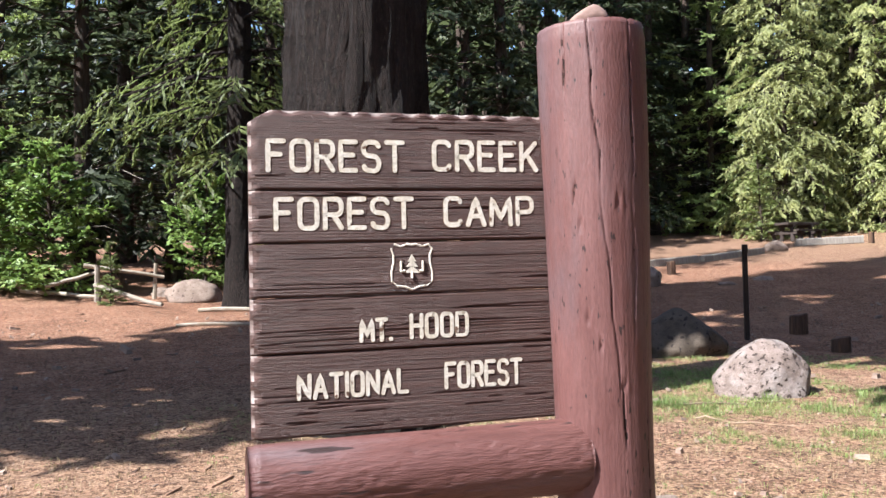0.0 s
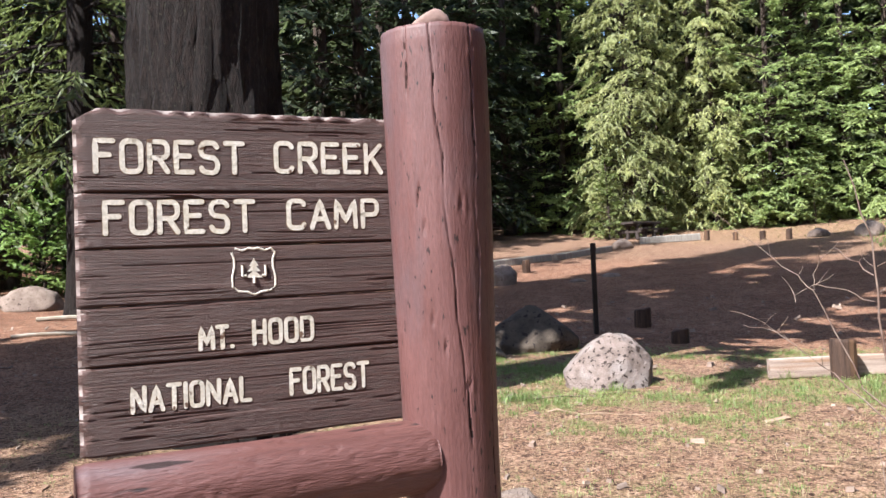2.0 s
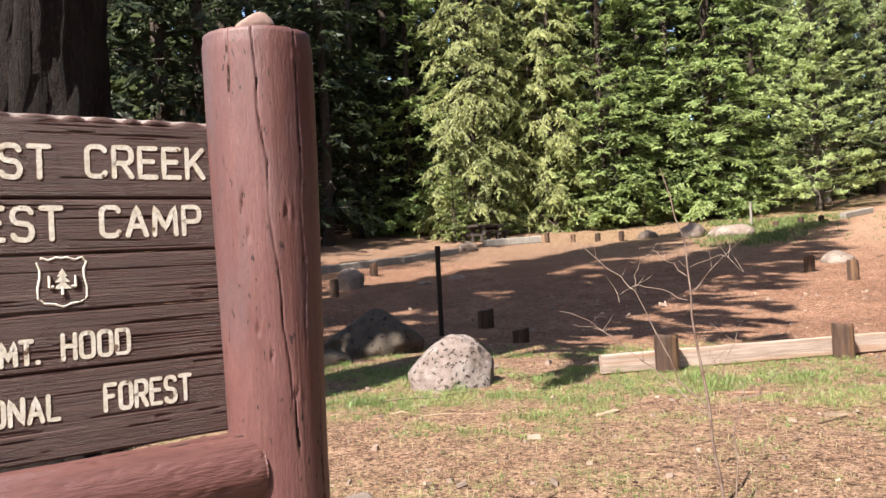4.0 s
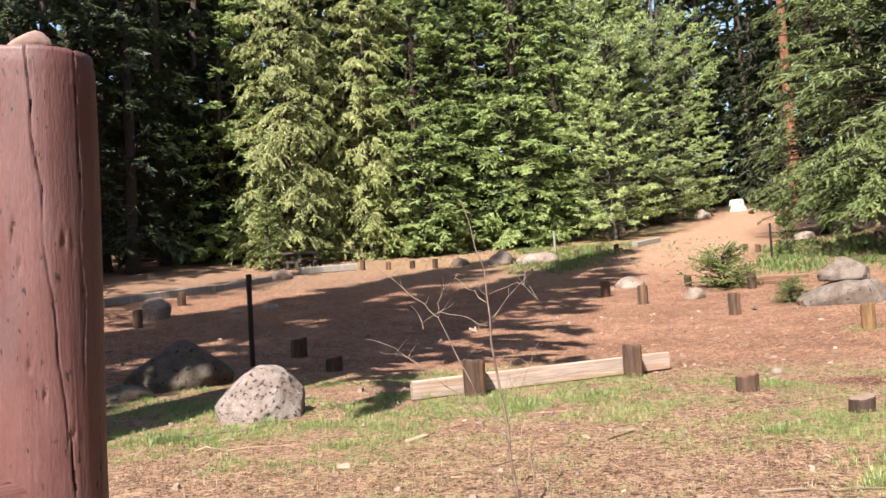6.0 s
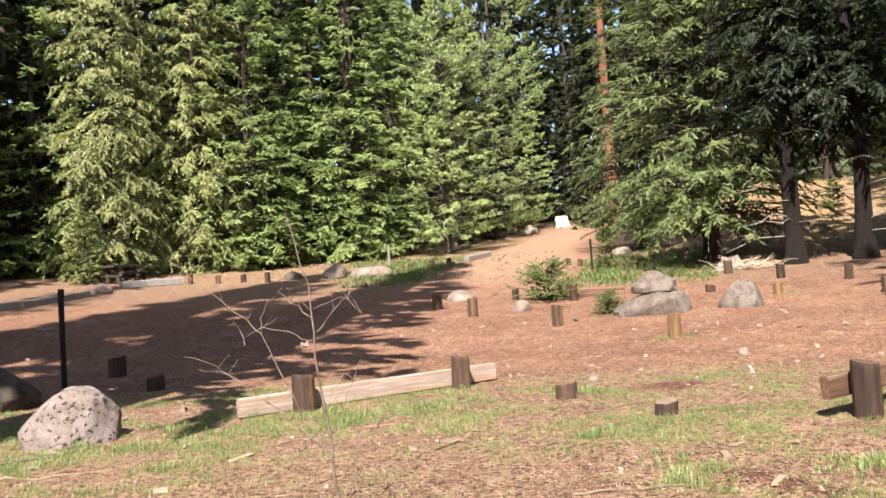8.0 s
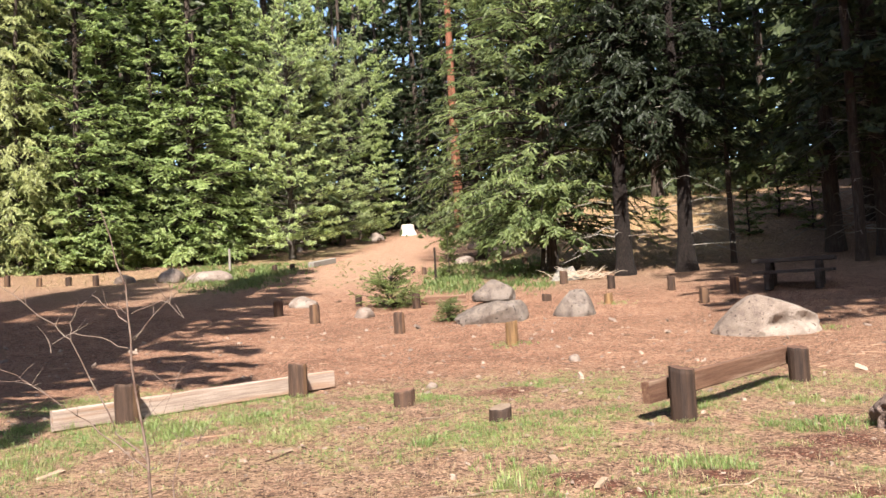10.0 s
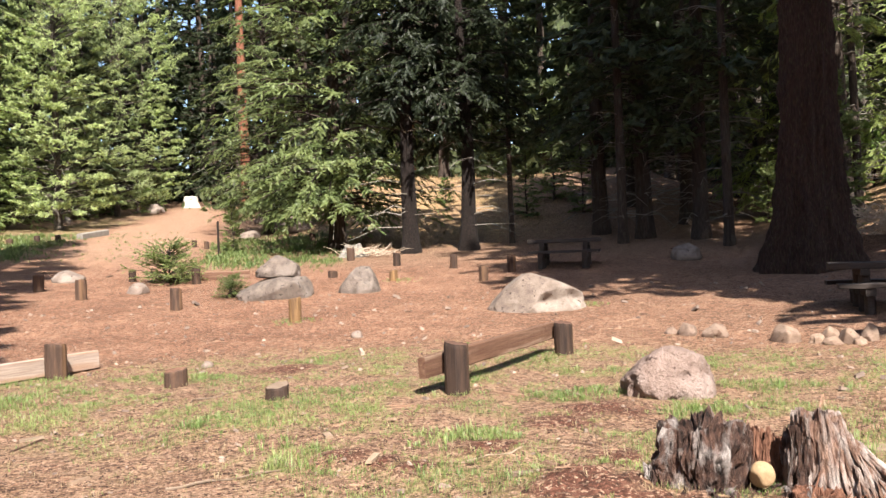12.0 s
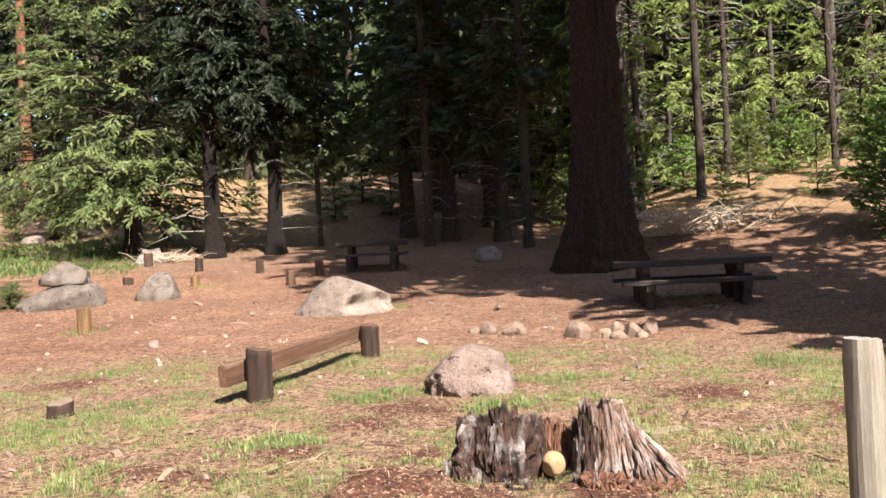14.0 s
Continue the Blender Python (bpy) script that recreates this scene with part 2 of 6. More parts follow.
def ground_z(x, y):
    """The clearing is nearly level for fifteen metres, then climbs towards the woods."""
    d = math.hypot(x, y)
    r = 3.0 * math.log1p(math.exp(min((d - 15) / 3.0, 50)))
    if r > 100:
        r = 100 + (r - 100) * 0.2
    bank = 0.0
    if d > 17 and x > 5:
        a, q = math.degrees(math.atan2(x, y)), min(1.0, (d - 17) / 17)
        w = max(0.0, min(1.0, (a - 88) / 14)) * max(0.0, min(1.0, (150 - a) / 20))
        bank = 1.9 * q * q * (3 - 2 * q) * w * w * (3 - 2 * w)
    if d > 32 and x > 20:
        a, q = math.degrees(math.atan2(x, y)), min(1.0, (d - 32) / 16)
        w = max(0.0, min(1.0, (a - 58) / 6)) * max(0.0, min(1.0, (92 - a) / 12))
        bank += (2.0 + 0.5 * noise.noise((x * 0.16, y * 0.16, 5.0))) * q * q * (3 - 2 * q) * w * w * (3 - 2 * w)
    return 0.05 + 0.112 * r + bank


# mounds of freshly turned dark soil: place, radius, height
MOUNDS = [(5.20, 0.62, 0.50, 0.10), (5.02, 0.12, 0.40, 0.05), (5.22, -0.55, 0.32, 0.04), (6.05, 1.55, 0.30, 0.04), (6.0, 0.62, 0.25, 0.03), (5.55, 2.45, 0.22, 0.05),
          (5.46, 2.12, 0.20, 0.05), (5.42, 1.86, 0.18, 0.04), (7.0, 1.30, 0.35, 0.03), (7.6, 1.05, 0.40, 0.03), (8.0, -1.6, 0.5, 0.02), (7.3, -2.6, 0.4, 0.02), (9.2, 5.2, 0.5, 0.02)]


def soil_mask(x, y):
    s = 0.0
    for mx, my, r, h in MOUNDS:
        q = math.hypot(x - mx, y - my) / r
        if q < 1.5:
            s = max(s, 1 - q + 0.5 * noise.noise((x * 6, y * 6, 2.5)))
    return max(0.0, min(1.0, s * 2.2))


def bumps(x, y):
    d = math.hypot(x, y)
    extra = 0.0
    if 4 < d < 11:
        for mx, my, r, h in MOUNDS:
            q = math.hypot(x - mx, y - my) / r
            if q < 1.3:
                extra = max(extra, h * max(0.0, 1 - q * q * 0.6) * (1 + 0.5 * noise.noise((x * 9, y * 9, 1.5))))
    return extra + 0.022 * noise.noise((x * 0.9, y * 0.9, 3.1)) + 0.012 * noise.noise((x * 3.1, y * 3.1, 7.7)) * min(1, 8 / (d + 1))


def floor_at(x, y):
    return ground_z(x, y) + bumps(x, y)


def tube(points, radii, sides=6, cap=True):
    """Vertices and faces of a tapering round bar along points."""
    verts, faces = [], []
    pts = [Vector(p) for p in points]
    for i, p in enumerate(pts):
        t = (pts[min(i + 1, len(pts) - 1)] - pts[max(i - 1, 0)]).normalized()
        a = t.orthogonal().normalized() if abs(t.z) < 0.9 else Vector((1, 0, 0)).cross(t).normalized()
        b = t.cross(a)
        for j in range(sides):
            w = 2 * math.pi * j / sides
            verts.append(p + (a * math.cos(w) + b * math.sin(w)) * radii[i])
    for i in range(len(pts) - 1):
        for j in range(sides):
            k = (j + 1) % sides
            faces.append((i * sides + j, i * sides + k, (i + 1) * sides + k, (i + 1) * sides + j))
    if cap:
        faces.append(tuple(range(sides - 1, -1, -1)))
        faces.append(tuple(range((len(pts) - 1) * sides, len(pts) * sides)))
    return verts, faces


def join(lists):
    verts, faces = [], []
    for v, f in lists:
        o = len(verts)
        verts += v
        faces += [tuple(i + o for i in q) for q in f]
    return verts, faces


def box(lx, ly, lz, seg=8, wear=0.004, seed=0):
    """A sawn timber, its length along x, base at z = 0, with worn edges and a slightly uneven run."""
    e = min(ly, lz) * 0.12
    ring = [(-ly / 2 + e, 0), (ly / 2 - e, 0), (ly / 2, e), (ly / 2, lz - e), (ly / 2 - e, lz), (-ly / 2 + e, lz), (-ly / 2, lz - e), (-ly / 2, e)]
    verts, faces = [], []
    for i in range(seg + 1):
        x = lx * (i / seg - 0.5)
        for j, (y, z) in enumerate(ring):
            n1 = noise.noise((x * 4 + seed, j * 1.7, seed * 3.3))
            verts.append(Vector((x + wear * noise.noise((j * 2.2, seed, i)), y + wear * n1, z + wear * noise.noise((x * 3, j + 9.1, seed)))))
    for i in range(seg):
        for j in range(8):
            k = (j + 1) % 8
            faces.append((i * 8 + j, (i + 1) * 8 + j, (i + 1) * 8 + k, i * 8 + k))
    faces.append(tuple(range(8)))
    faces.append(tuple(reversed(range(seg * 8, seg * 8 + 8))))
    return verts, faces


def rock_mesh(name, material, size, seed, rough=0.22, flat=0.25, detail=4, sharp=1.3, faces=7, cut=0.8, planes=None, dents=()):
    """A boulder sunk a little into the ground: noise in two sizes, a few broken planes, and hollows (place, reach, depth)."""
    rnd = random.Random(seed)
    bm = bmesh.new()
    bmesh.ops.create_icosphere(bm, subdivisions=detail, radius=1.0)
    planes = [(Vector(p[:3]).normalized(), p[3]) for p in planes] if planes else [(Vector((rnd.gauss(0, 1), rnd.gauss(0, 1), rnd.gauss(0.2, 0.7))).normalized(), rnd.uniform(0.66 if faces > 7 else 0.72, 0.95)) for _ in range(faces)]
    for v in bm.verts:
        p = v.co.copy()
        d = 1 + rough * noise.noise(p * sharp + Vector((seed * 7.1, 0, 0))) + rough * 0.4 * noise.noise(p * sharp * 2.7 + Vector((0, seed * 3.7, 0)))
        d += rough * 0.20 * noise.noise(p * 7 + Vector((0, 0, seed))) + rough * 0.10 * noise.noise(p * 17 + Vector((seed, 0, 0)))
        d -= rough * 0.35 * max(0.0, 0.12 - abs(noise.noise(p * 2.3 + Vector((seed * 1.9, 4, 0))))) / 0.12 * 0.4
        p = p * d
        for x, y, z, reach, deep in dents:
            q = (v.co - Vector((x, y, z))).length / reach
            if q < 1:
                p -= v.co * deep * (1 - q * q) ** 2
        for n, c in planes:
            over = p.dot(n) - c
            if over > 0:
                p -= n * over * cut
        if p.z < -flat:
            p.z = -flat + (p.z + flat) * 0.1
        v.co = Vector((p.x * size[0] / 2, p.y * size[1] / 2, (p.z + flat) / (1 + flat) * size[2]))
    return mesh_bm(name, bm, material, smooth=True)


def rock(name, x, y, size, seed, material, label, yaw=0, sink=0.05, group="", tilt=0, category="boulder", **kw):
    me = rock_mesh(name, material, size, seed, **kw)
    return solid(name, me, pose(x, y, floor_at(x, y) - sink, tilt, 0, yaw), label, category, group)


def log_mesh(name, radius, height, mats, seed=0, sides=16, slope=0.0, ragged=0.01, lean=0.0):
    """An upright log end with checks, a worn rim and a cut top."""
    rings = [0, 0.25, 0.6, 0.93, 1.0]
    verts, faces, idx = [], [], []
    for i, f in enumerate(rings):
        for j in range(sides):
            w = 2 * math.pi * j / sides
            r = radius * (1 + 0.06 * noise.noise((math.cos(w) * 1.5, math.sin(w) * 1.5, f * 2 + seed * 5)))
            if j % 5 == seed % 5:
                r *= 0.93
            if i == 4:
                r *= 0.93
            z = height * f + (slope * math.cos(w + seed) * radius + ragged * noise.noise((j * 1.3, seed, 4.4)) if i >= 3 else 0)
            verts.append((r * math.cos(w) + lean * f, r * math.sin(w), z - (0.08 if i == 0 else 0)))
    for i in range(4):
        for j in range(sides):
            k = (j + 1) % sides
            faces.append((i * sides + j, i * sides + k, (i + 1) * sides + k, (i + 1) * sides + j))
            idx.append(0)
    verts.append((lean, 0, height - 0.004))
    for j in range(sides):
        faces.append((4 * sides + j, 4 * sides + (j + 1) % sides, len(verts) - 1))
        idx.append(1)
    return mesh_of(name, verts, faces, mats, mat_index=idx)


def trunk_tube(height, r0, r1, seed, sides=14, rings=24, flare=0.5, bend=0.25, furrow=0.0, lean=(0, 0)):
    verts, faces = [], []
    for i in range(rings + 1):
        f = (i / rings) ** 1.6
        z = height * f - (0.3 if i == 0 else 0)
        r = r0 + (r1 - r0) * f + r0 * flare * math.exp(-max(z, 0) / (r0 * 1.4))
        cx = lean[0] * f * height + bend * noise.noise((f * 2.2, seed, 0.3)) * min(1, f * 4)
        cy = lean[1] * f * height + bend * noise.noise((f * 2.2, seed, 8.3)) * min(1, f * 4)
        for j in range(sides):
            w = 2 * math.pi * j / sides
            q = 1 + 0.10 * noise.noise((math.cos(w) * 1.4, math.sin(w) * 1.4, z * 0.35 + seed)) * (1 + 2.0 * flare * math.exp(-max(z, 0) / (r0 * 1.5)))
            if furrow:
                q += furrow * (abs(noise.noise((w * 5.5 + 0.35 * noise.noise((z * 1.3, w * 2, seed)), z * 0.55, seed))) - 0.22)
                q += furrow * 0.5 * noise.noise((w * 12, z * 3.2, seed + 5))
            verts.append((cx + r * q * math.cos(w), cy + r * q * math.sin(w), z))
    for i in range(rings):
        for j in range(sides):
            k = (j + 1) % sides
            faces.append((i * sides + j, i * sides + k, (i + 1) * sides + k, (i + 1) * sides + j))
    faces.append(tuple(range(rings * sides, rings * sides + sides)))
    return verts, faces


def quads_mesh(name, corners, material):
    n = corners.shape[0]
    me = bpy.data.meshes.new(name)
    me.vertices.add(4 * n)
    me.vertices.foreach_set("co", corners.reshape(-1).astype(np.float32))
    me.loops.add(4 * n)
    me.loops.foreach_set("vertex_index", np.arange(4 * n, dtype=np.int32))
    me.polygons.add(n)
    me.polygons.foreach_set("loop_start", np.arange(0, 4 * n, 4, dtype=np.int32))
    me.update(calc_edges=True)
    me.materials.append(material)
    return me


def unit(v):
    return v / np.maximum(np.linalg.norm(v, axis=-1, keepdims=True), 1e-9)


def conifer(name, seed, height, r0, crown0, reach, branches, twigs, blades, size, needles, bark, droop=0.25, rise=8, hang=0.1, tuft=0.0,
            power=0.75, low=1.3, dead=0, flare=0.5, sides=12, rings=20, furrow=0.0, tilt=0.8, ends=0.15, lean=(0, 0), one_side=None, limbs=True, spray=0.24):
    """A conifer: a tapered trunk with limbs, and a crown of many small flat sprays on side twigs. Returns the meshes of trunk and crown."""
    rng = np.random.default_rng(seed)
    h = crown0 + (height - crown0) * rng.random(branches) ** low
    f = (h - crown0) / (height - crown0)
    span = reach * (1 - f) ** power * (0.72 + 0.28 * np.minimum(1, f * 6)) * rng.uniform(0.55, 1.12, branches) + 0.2
    az = rng.uniform(0, 2 * math.pi, branches)
    if one_side:
        az = np.where(rng.random(branches) < one_side[1], one_side[0] + rng.normal(0, 0.7, branches), az)
    el = np.radians(rise + 28 * f + rng.normal(0, 6, branches))
    out = np.stack([np.cos(az), np.sin(az), np.zeros(branches)], 1)
    side = np.stack([-np.sin(az), np.cos(az), np.zeros(branches)], 1)
    up = np.array([0, 0, 1.0])

    def at(s):   # s: (branches, n) -> place and run
        p = out[:, None] * (span[:, None] * s)[..., None]
        z = h[:, None] + span[:, None] * (np.tan(el)[:, None] * s - droop * s * s)
        p = p + up * z[..., None]
        p[..., 0] += lean[0] * h[:, None]
        p[..., 1] += lean[1] * h[:, None]
        t = out[:, None] + up * (np.tan(el)[:, None] - 2 * droop * s)[..., None]
        return p, unit(t)

    s = ends + (1.02 - ends) * rng.random((branches, twigs)) ** 0.8
    p, t = at(s)
    sg = np.where(rng.random((branches, twigs)) < 0.5, -1.0, 1.0)
    ang = np.radians(rng.uniform(25, 65, (branches, twigs)))
    td = unit(t * np.cos(ang)[..., None] + side[:, None] * (sg * np.sin(ang))[..., None] + up * rng.normal(-0.05, 0.30, (branches, twigs, 1)))
    tl = span[:, None] * spray * (1.15 - s) + 0.22 * rng.uniform(0.5, 1.3, (branches, twigs))
    q = rng.uniform(0.02, 1.0, (branches, twigs, blades))
    c = p[:, :, None] + td[:, :, None] * (tl[..., None] * q)[..., None] - up * (hang * 0.6 * tl[..., None] * q * q)[..., None]
    bd = unit(td[:, :, None] + rng.normal(0, 0.36 + tuft, c.shape) - up * hang)
    nm = unit(0.75 * up + 0.70 * out[:, None, None] + rng.normal(0, tilt * 0.60, c.shape))
    wd = unit(np.cross(bd, nm))
    ln = size[0] * rng.uniform(0.6, 1.3, q.shape)[..., None] * 0.5
    wi = size[1] * rng.uniform(0.6, 1.4, q.shape)[..., None] * 0.5
    mid = c - bd * ln * 0.2
    quads = np.stack([c - bd * ln, mid + wd * wi, c + bd * ln, mid - wd * wi], axis=-2).reshape(-1, 4, 3)
    crown = quads_mesh(name + "_crown", quads, needles)
    pieces = [trunk_tube(height, r0, 0.04, seed, sides, rings, flare, 0.25, furrow, lean)]
    limb_s = np.tile(np.array([0.0, 0.35, 0.7, 1.0]), (branches, 1))
    lp, _ = at(limb_s)
    for i in range(branches if limbs else 0):
        w = 0.012 + 0.010 * span[i]
        pieces.append(tube(lp[i].tolist(), (w, w * 0.75, w * 0.45, 0.006), 3, False))
    live = sum(len(q[1]) for q in pieces)
    for i in range(dead):
        z, a, l = rng.uniform(0.8, crown0 + 2.5), rng.uniform(0, 2 * math.pi), rng.uniform(0.6, reach * 0.75)
        o = Vector((math.cos(a), math.sin(a), 0))
        b = Vector((lean[0] * z, lean[1] * z, z))
        m1 = b + o * l * 0.5 + Vector((0, 0, rng.uniform(-0.1, 0.15) * l))
        e1 = b + o * l + Vector((0, 0, rng.uniform(-0.35, 0.1) * l))
        pieces.append(tube([b, m1, e1], (0.024, 0.016, 0.006), 3, False))
        s2 = Vector((-o.y, o.x, 0)) * (0.3 * l * (1 if i % 2 else -1))
        pieces.append(tube([m1, m1 + s2 + o * 0.2 * l, m1 + s2 * 1.7 + o * 0.3 * l - Vector((0, 0, 0.1 * l))], (0.009, 0.006, 0.003), 3, False))
    v, fc = join(pieces)
    return mesh_of(name + "_trunk", v, fc, [bark, M_DEADTWIG], smooth=True, mat_index=[0 if k < live else 1 for k in range(len(fc))]), crown


def plant(kind, meshes, x, y, label, yaw=0, scale=1.0, category="tree", group="", z=None):
    ob = thing(kind, pose(x, y, (floor_at(x, y) if z is None else z) - 0.06, 0, 0, yaw), label, category, group)
    ob.scale = (scale, scale, scale)
    part("trunk", meshes[0], ob)
    part("crown", meshes[1], ob)
    return ob


# ---- ground: one sheet to the horizon ----
def smooth(a, b, x):
    t = max(0.0, min(1.0, (x - a) / (b - a)))
    return t * t * (3 - 2 * t)


def road_mask(x, y):
    """Bare gravelly dirt: the loop through the clearing and the track that climbs between the trees."""
    d, az = math.hypot(x, y), math.degrees(math.atan2(x, y))
    wob = 1.6 * noise.noise((x * 0.16, y * 0.16, 1.0))
    yard = smooth(11.5, 14.0, d + wob + min(1.5, 0.0006 * (az - 40) ** 2)) * (1 - smooth(24 + 0.22 * max(0, 40 - az), 28 + 0.22 * max(0, 40 - az), d + wob))
    if az > 60:
        yard *= 1 - 0.35 * smooth(60, 85, az)
    off = abs((y - 19.0) - 0.66 * (x - 20.0) + 0.5 * wob) * 0.83
    half = 3.2 - 1.0 * smooth(24, 50, x)
    track = (1 - smooth(half * 0.8, half * 1.15, off)) * smooth(14, 20, x) * (1 - smooth(75, 85, x))
    left = smooth(9.5, 11.5, d + wob) * (1 - smooth(19, 22, d + wob)) if -60 < az < 5 else 0
    return max(yard, track, left)


def track_mask(x, y):
    """The worn, paler track that climbs between the trees."""
    off = abs((y - 19.0) - 0.66 * (x - 20.0) + 0.8 * noise.noise((x * 0.16, y * 0.16, 1.0))) * 0.83
    half = 2.8 - 0.9 * smooth(24, 50, x)
    return (1 - smooth(half * 0.6, half * 1.15, off)) * smooth(17, 26, x) * (1 - smooth(75, 85, x))


def grass_mask(x, y):
    d, az = math.hypot(x, y), math.degrees(math.atan2(x, y))
    n1 = 0.7 * noise.noise((x * 0.5, y * 0.5, 11.0)) + 0.8 * noise.noise((x * 1.6, y * 1.6, 4.0)) + 0.4 * noise.noise((x * 4.1, y * 4.1, 6.0))
    start = 6.0 - 2.6 * smooth(40, 65, az)
    lush = 1 - smooth(38, 52, az)
    belt = smooth(start, start + 3.4, d) * (1 - smooth(9.5 + 1.2 * lush, 13.5 + 1.2 * lush, d + 2.0 * noise.noise((x * 0.3, y * 0.3, 2.0)))) * smooth(-2, 10, az) * (0.95 + 0.75 * lush)
    near = (1 - smooth(4, 8, d)) * (0.28 + 0.15 * smooth(30, 60, az))
    left = 0.5 * smooth(5.5, 7.5, d) * (1 - smooth(8.5, 10, d)) * smooth(-25, -8, az)
    verge = max(smooth(29, 32, d) * (1 - smooth(50, 62, d)) * smooth(35, 39, az) * (1 - smooth(47, 52, az)),
                smooth(24.5, 27, d) * (1 - smooth(34, 39, d)) * smooth(49, 51.5, az) * (1 - smooth(59, 64, az))) * 1.3
    base = max(belt, near, left, verge * 1.25)
    return max(0.0, min(1.0, base * (0.47 + 1.25 * n1))) * (1 - (0.9 - 0.4 * lush * (d < 15)) * road_mask(x, y)) * (1 - soil_mask(x, y))


def dry_mask(x, y):
    d, az = math.hypot(x, y), math.degrees(math.atan2(x, y))
    return smooth(29, 36, d) * smooth(56, 62, az) * (1 - smooth(72, 80, az)) * (0.75 + 0.5 * noise.noise((x * 0.35, y * 0.35, 8.0))) + 0.55 * smooth(23, 27, d) * (1 - smooth(36, 42, d)) * smooth(93, 97, az) + 0.3 * smooth(33, 36, d) * (1 - smooth(40, 44, d)) * smooth(22, 30, az) * (1 - smooth(40, 44, az))


def build_ground():
    radii = [0.0]
    r = 0.25
    while r < 1500:
        radii.append(r)
        r *= (1.05 if r < 3 else 1.013 if r < 12 else 1.026) if r < 90 else 1.12
    angles = [radians(-40 + 0.55 * i) for i in range(300)] + [radians(125 + 5 * i) for i in range(39)]
    n = len(angles)
    verts, faces, grass, road, dry, soil, track = [], [], [], [], [], [], []
    for r in radii:
        for a in angles:
            x, y = r * math.sin(a), r * math.cos(a)
            verts.append((x, y, floor_at(x, y)))
            g = grass_mask(x, y) if r < 60 else 0.0
            grass.append(g)
            road.append(road_mask(x, y) if r < 100 else 0.0)
            dry.append(dry_mask(x, y) if r < 100 else 0.0)
            track.append(track_mask(x, y) if 15 < r < 120 else 0.0)
            soil.append(soil_mask(x, y) if r < 12 else 0.0)
    for i in range(len(radii) - 1):
        for j in range(n):
            k = (j + 1) % n
            faces.append((i * n + j, (i + 1) * n + j, (i + 1) * n + k, i * n + k))
    m = bpy.data.materials.new("forest_clearing_ground")
    m.use_nodes = True
    nd, lk = m.node_tree.nodes, m.node_tree.links
    bs = nd["Principled BSDF"]
    bs.inputs["Roughness"].default_value, bs.inputs["Specular IOR Level"].default_value = 0.95, 0.15
    geo = nd.new("ShaderNodeNewGeometry")

    def tex(sc, det=8.0, rough=0.65):
        t = nd.new("ShaderNodeTexNoise")
        t.inputs["Scale"].default_value, t.inputs["Detail"].default_value, t.inputs["Roughness"].default_value = sc, det, rough
        lk.new(geo.outputs["Position"], t.inputs["Vector"])
        return t.outputs["Fac"]

    def rng(src, lo, hi):
        q = nd.new("ShaderNodeMapRange")
        q.inputs["From Min"].default_value, q.inputs["From Max"].default_value = lo, hi
        lk.new(src, q.inputs["Value"])
        return q.outputs["Result"]

    def mix(fac, x, y, mode="MIX"):
        q = nd.new("ShaderNodeMix")
        q.data_type, q.blend_type = "RGBA", mode
        for sock, val in ((q.inputs[0], fac), (q.inputs[6], x), (q.inputs[7], y)):
            if hasattr(val, "is_linked"):
                lk.new(val, sock)
            else:
                sock.default_value = val if isinstance(val, float) else (*val, 1)
        return q.outputs[2]

    def attr(name):
        q = nd.new("ShaderNodeAttribute")
        q.attribute_name = name
        return q.outputs["Fac"]

    duff = mix(rng(tex(2.2), 0.35, 0.65), (0.150, 0.082, 0.055), (0.235, 0.150, 0.104))
    duff = mix(rng(tex(34, 5), 0.48, 0.62), duff, (0.266, 0.180, 0.119))
    duff = mix(rng(tex(21, 5), 0.52, 0.66), duff, (0.054, 0.029, 0.019))
    dirt = mix(rng(tex(0.9), 0.35, 0.65), (0.172, 0.087, 0.056), (0.228, 0.127, 0.085))
    dirt = mix(rng(tex(30, 4), 0.55, 0.72), dirt, (0.274, 0.180, 0.126))
    dirt = mix(rng(tex(9, 5), 0.58, 0.72), dirt, (0.108, 0.052, 0.033))
    dirt = mix(0.8, dirt, mix(rng(tex(0.45, 5), 0.36, 0.64), (0.80, 0.76, 0.74), (1.14, 1.12, 1.10)), "MULTIPLY")
    col = mix(attr("road"), duff, dirt)
    col = mix(attr("track"), col, mix(rng(tex(1.3), 0.35, 0.65), (0.265, 0.160, 0.110), (0.330, 0.215, 0.152)))
    turf = mix(rng(tex(7), 0.35, 0.65), (0.165, 0.180, 0.058), (0.250, 0.225, 0.098))
    gm = nd.new("ShaderNodeMath")
    gm.operation = "MULTIPLY"
    lk.new(attr("grass"), gm.inputs[0])
    lk.new(rng(tex(6, 7), 0.38, 0.66), gm.inputs[1])
    col = mix(gm.outputs[0], col, turf)
    straw = mix(rng(tex(3), 0.35, 0.65), (0.350, 0.245, 0.125), (0.270, 0.180, 0.090))
    col = mix(attr("dry"), col, straw)
    col = mix(attr("soil"), col, mix(rng(tex(12), 0.35, 0.65), (0.070, 0.030, 0.020), (0.125, 0.058, 0.040)))
    def cells(sc, low, high, spread):
        """Flat bits of litter, each of its own tone, at every angle."""
        vo = nd.new("ShaderNodeTexVoronoi")
        vo.inputs["Scale"].default_value = sc
        wob = nd.new("ShaderNodeVectorMath")
        wob.operation = "ADD"
        nz = nd.new("ShaderNodeTexNoise")
        nz.inputs["Scale"].default_value, nz.inputs["Detail"].default_value = sc * 0.7, 2.0
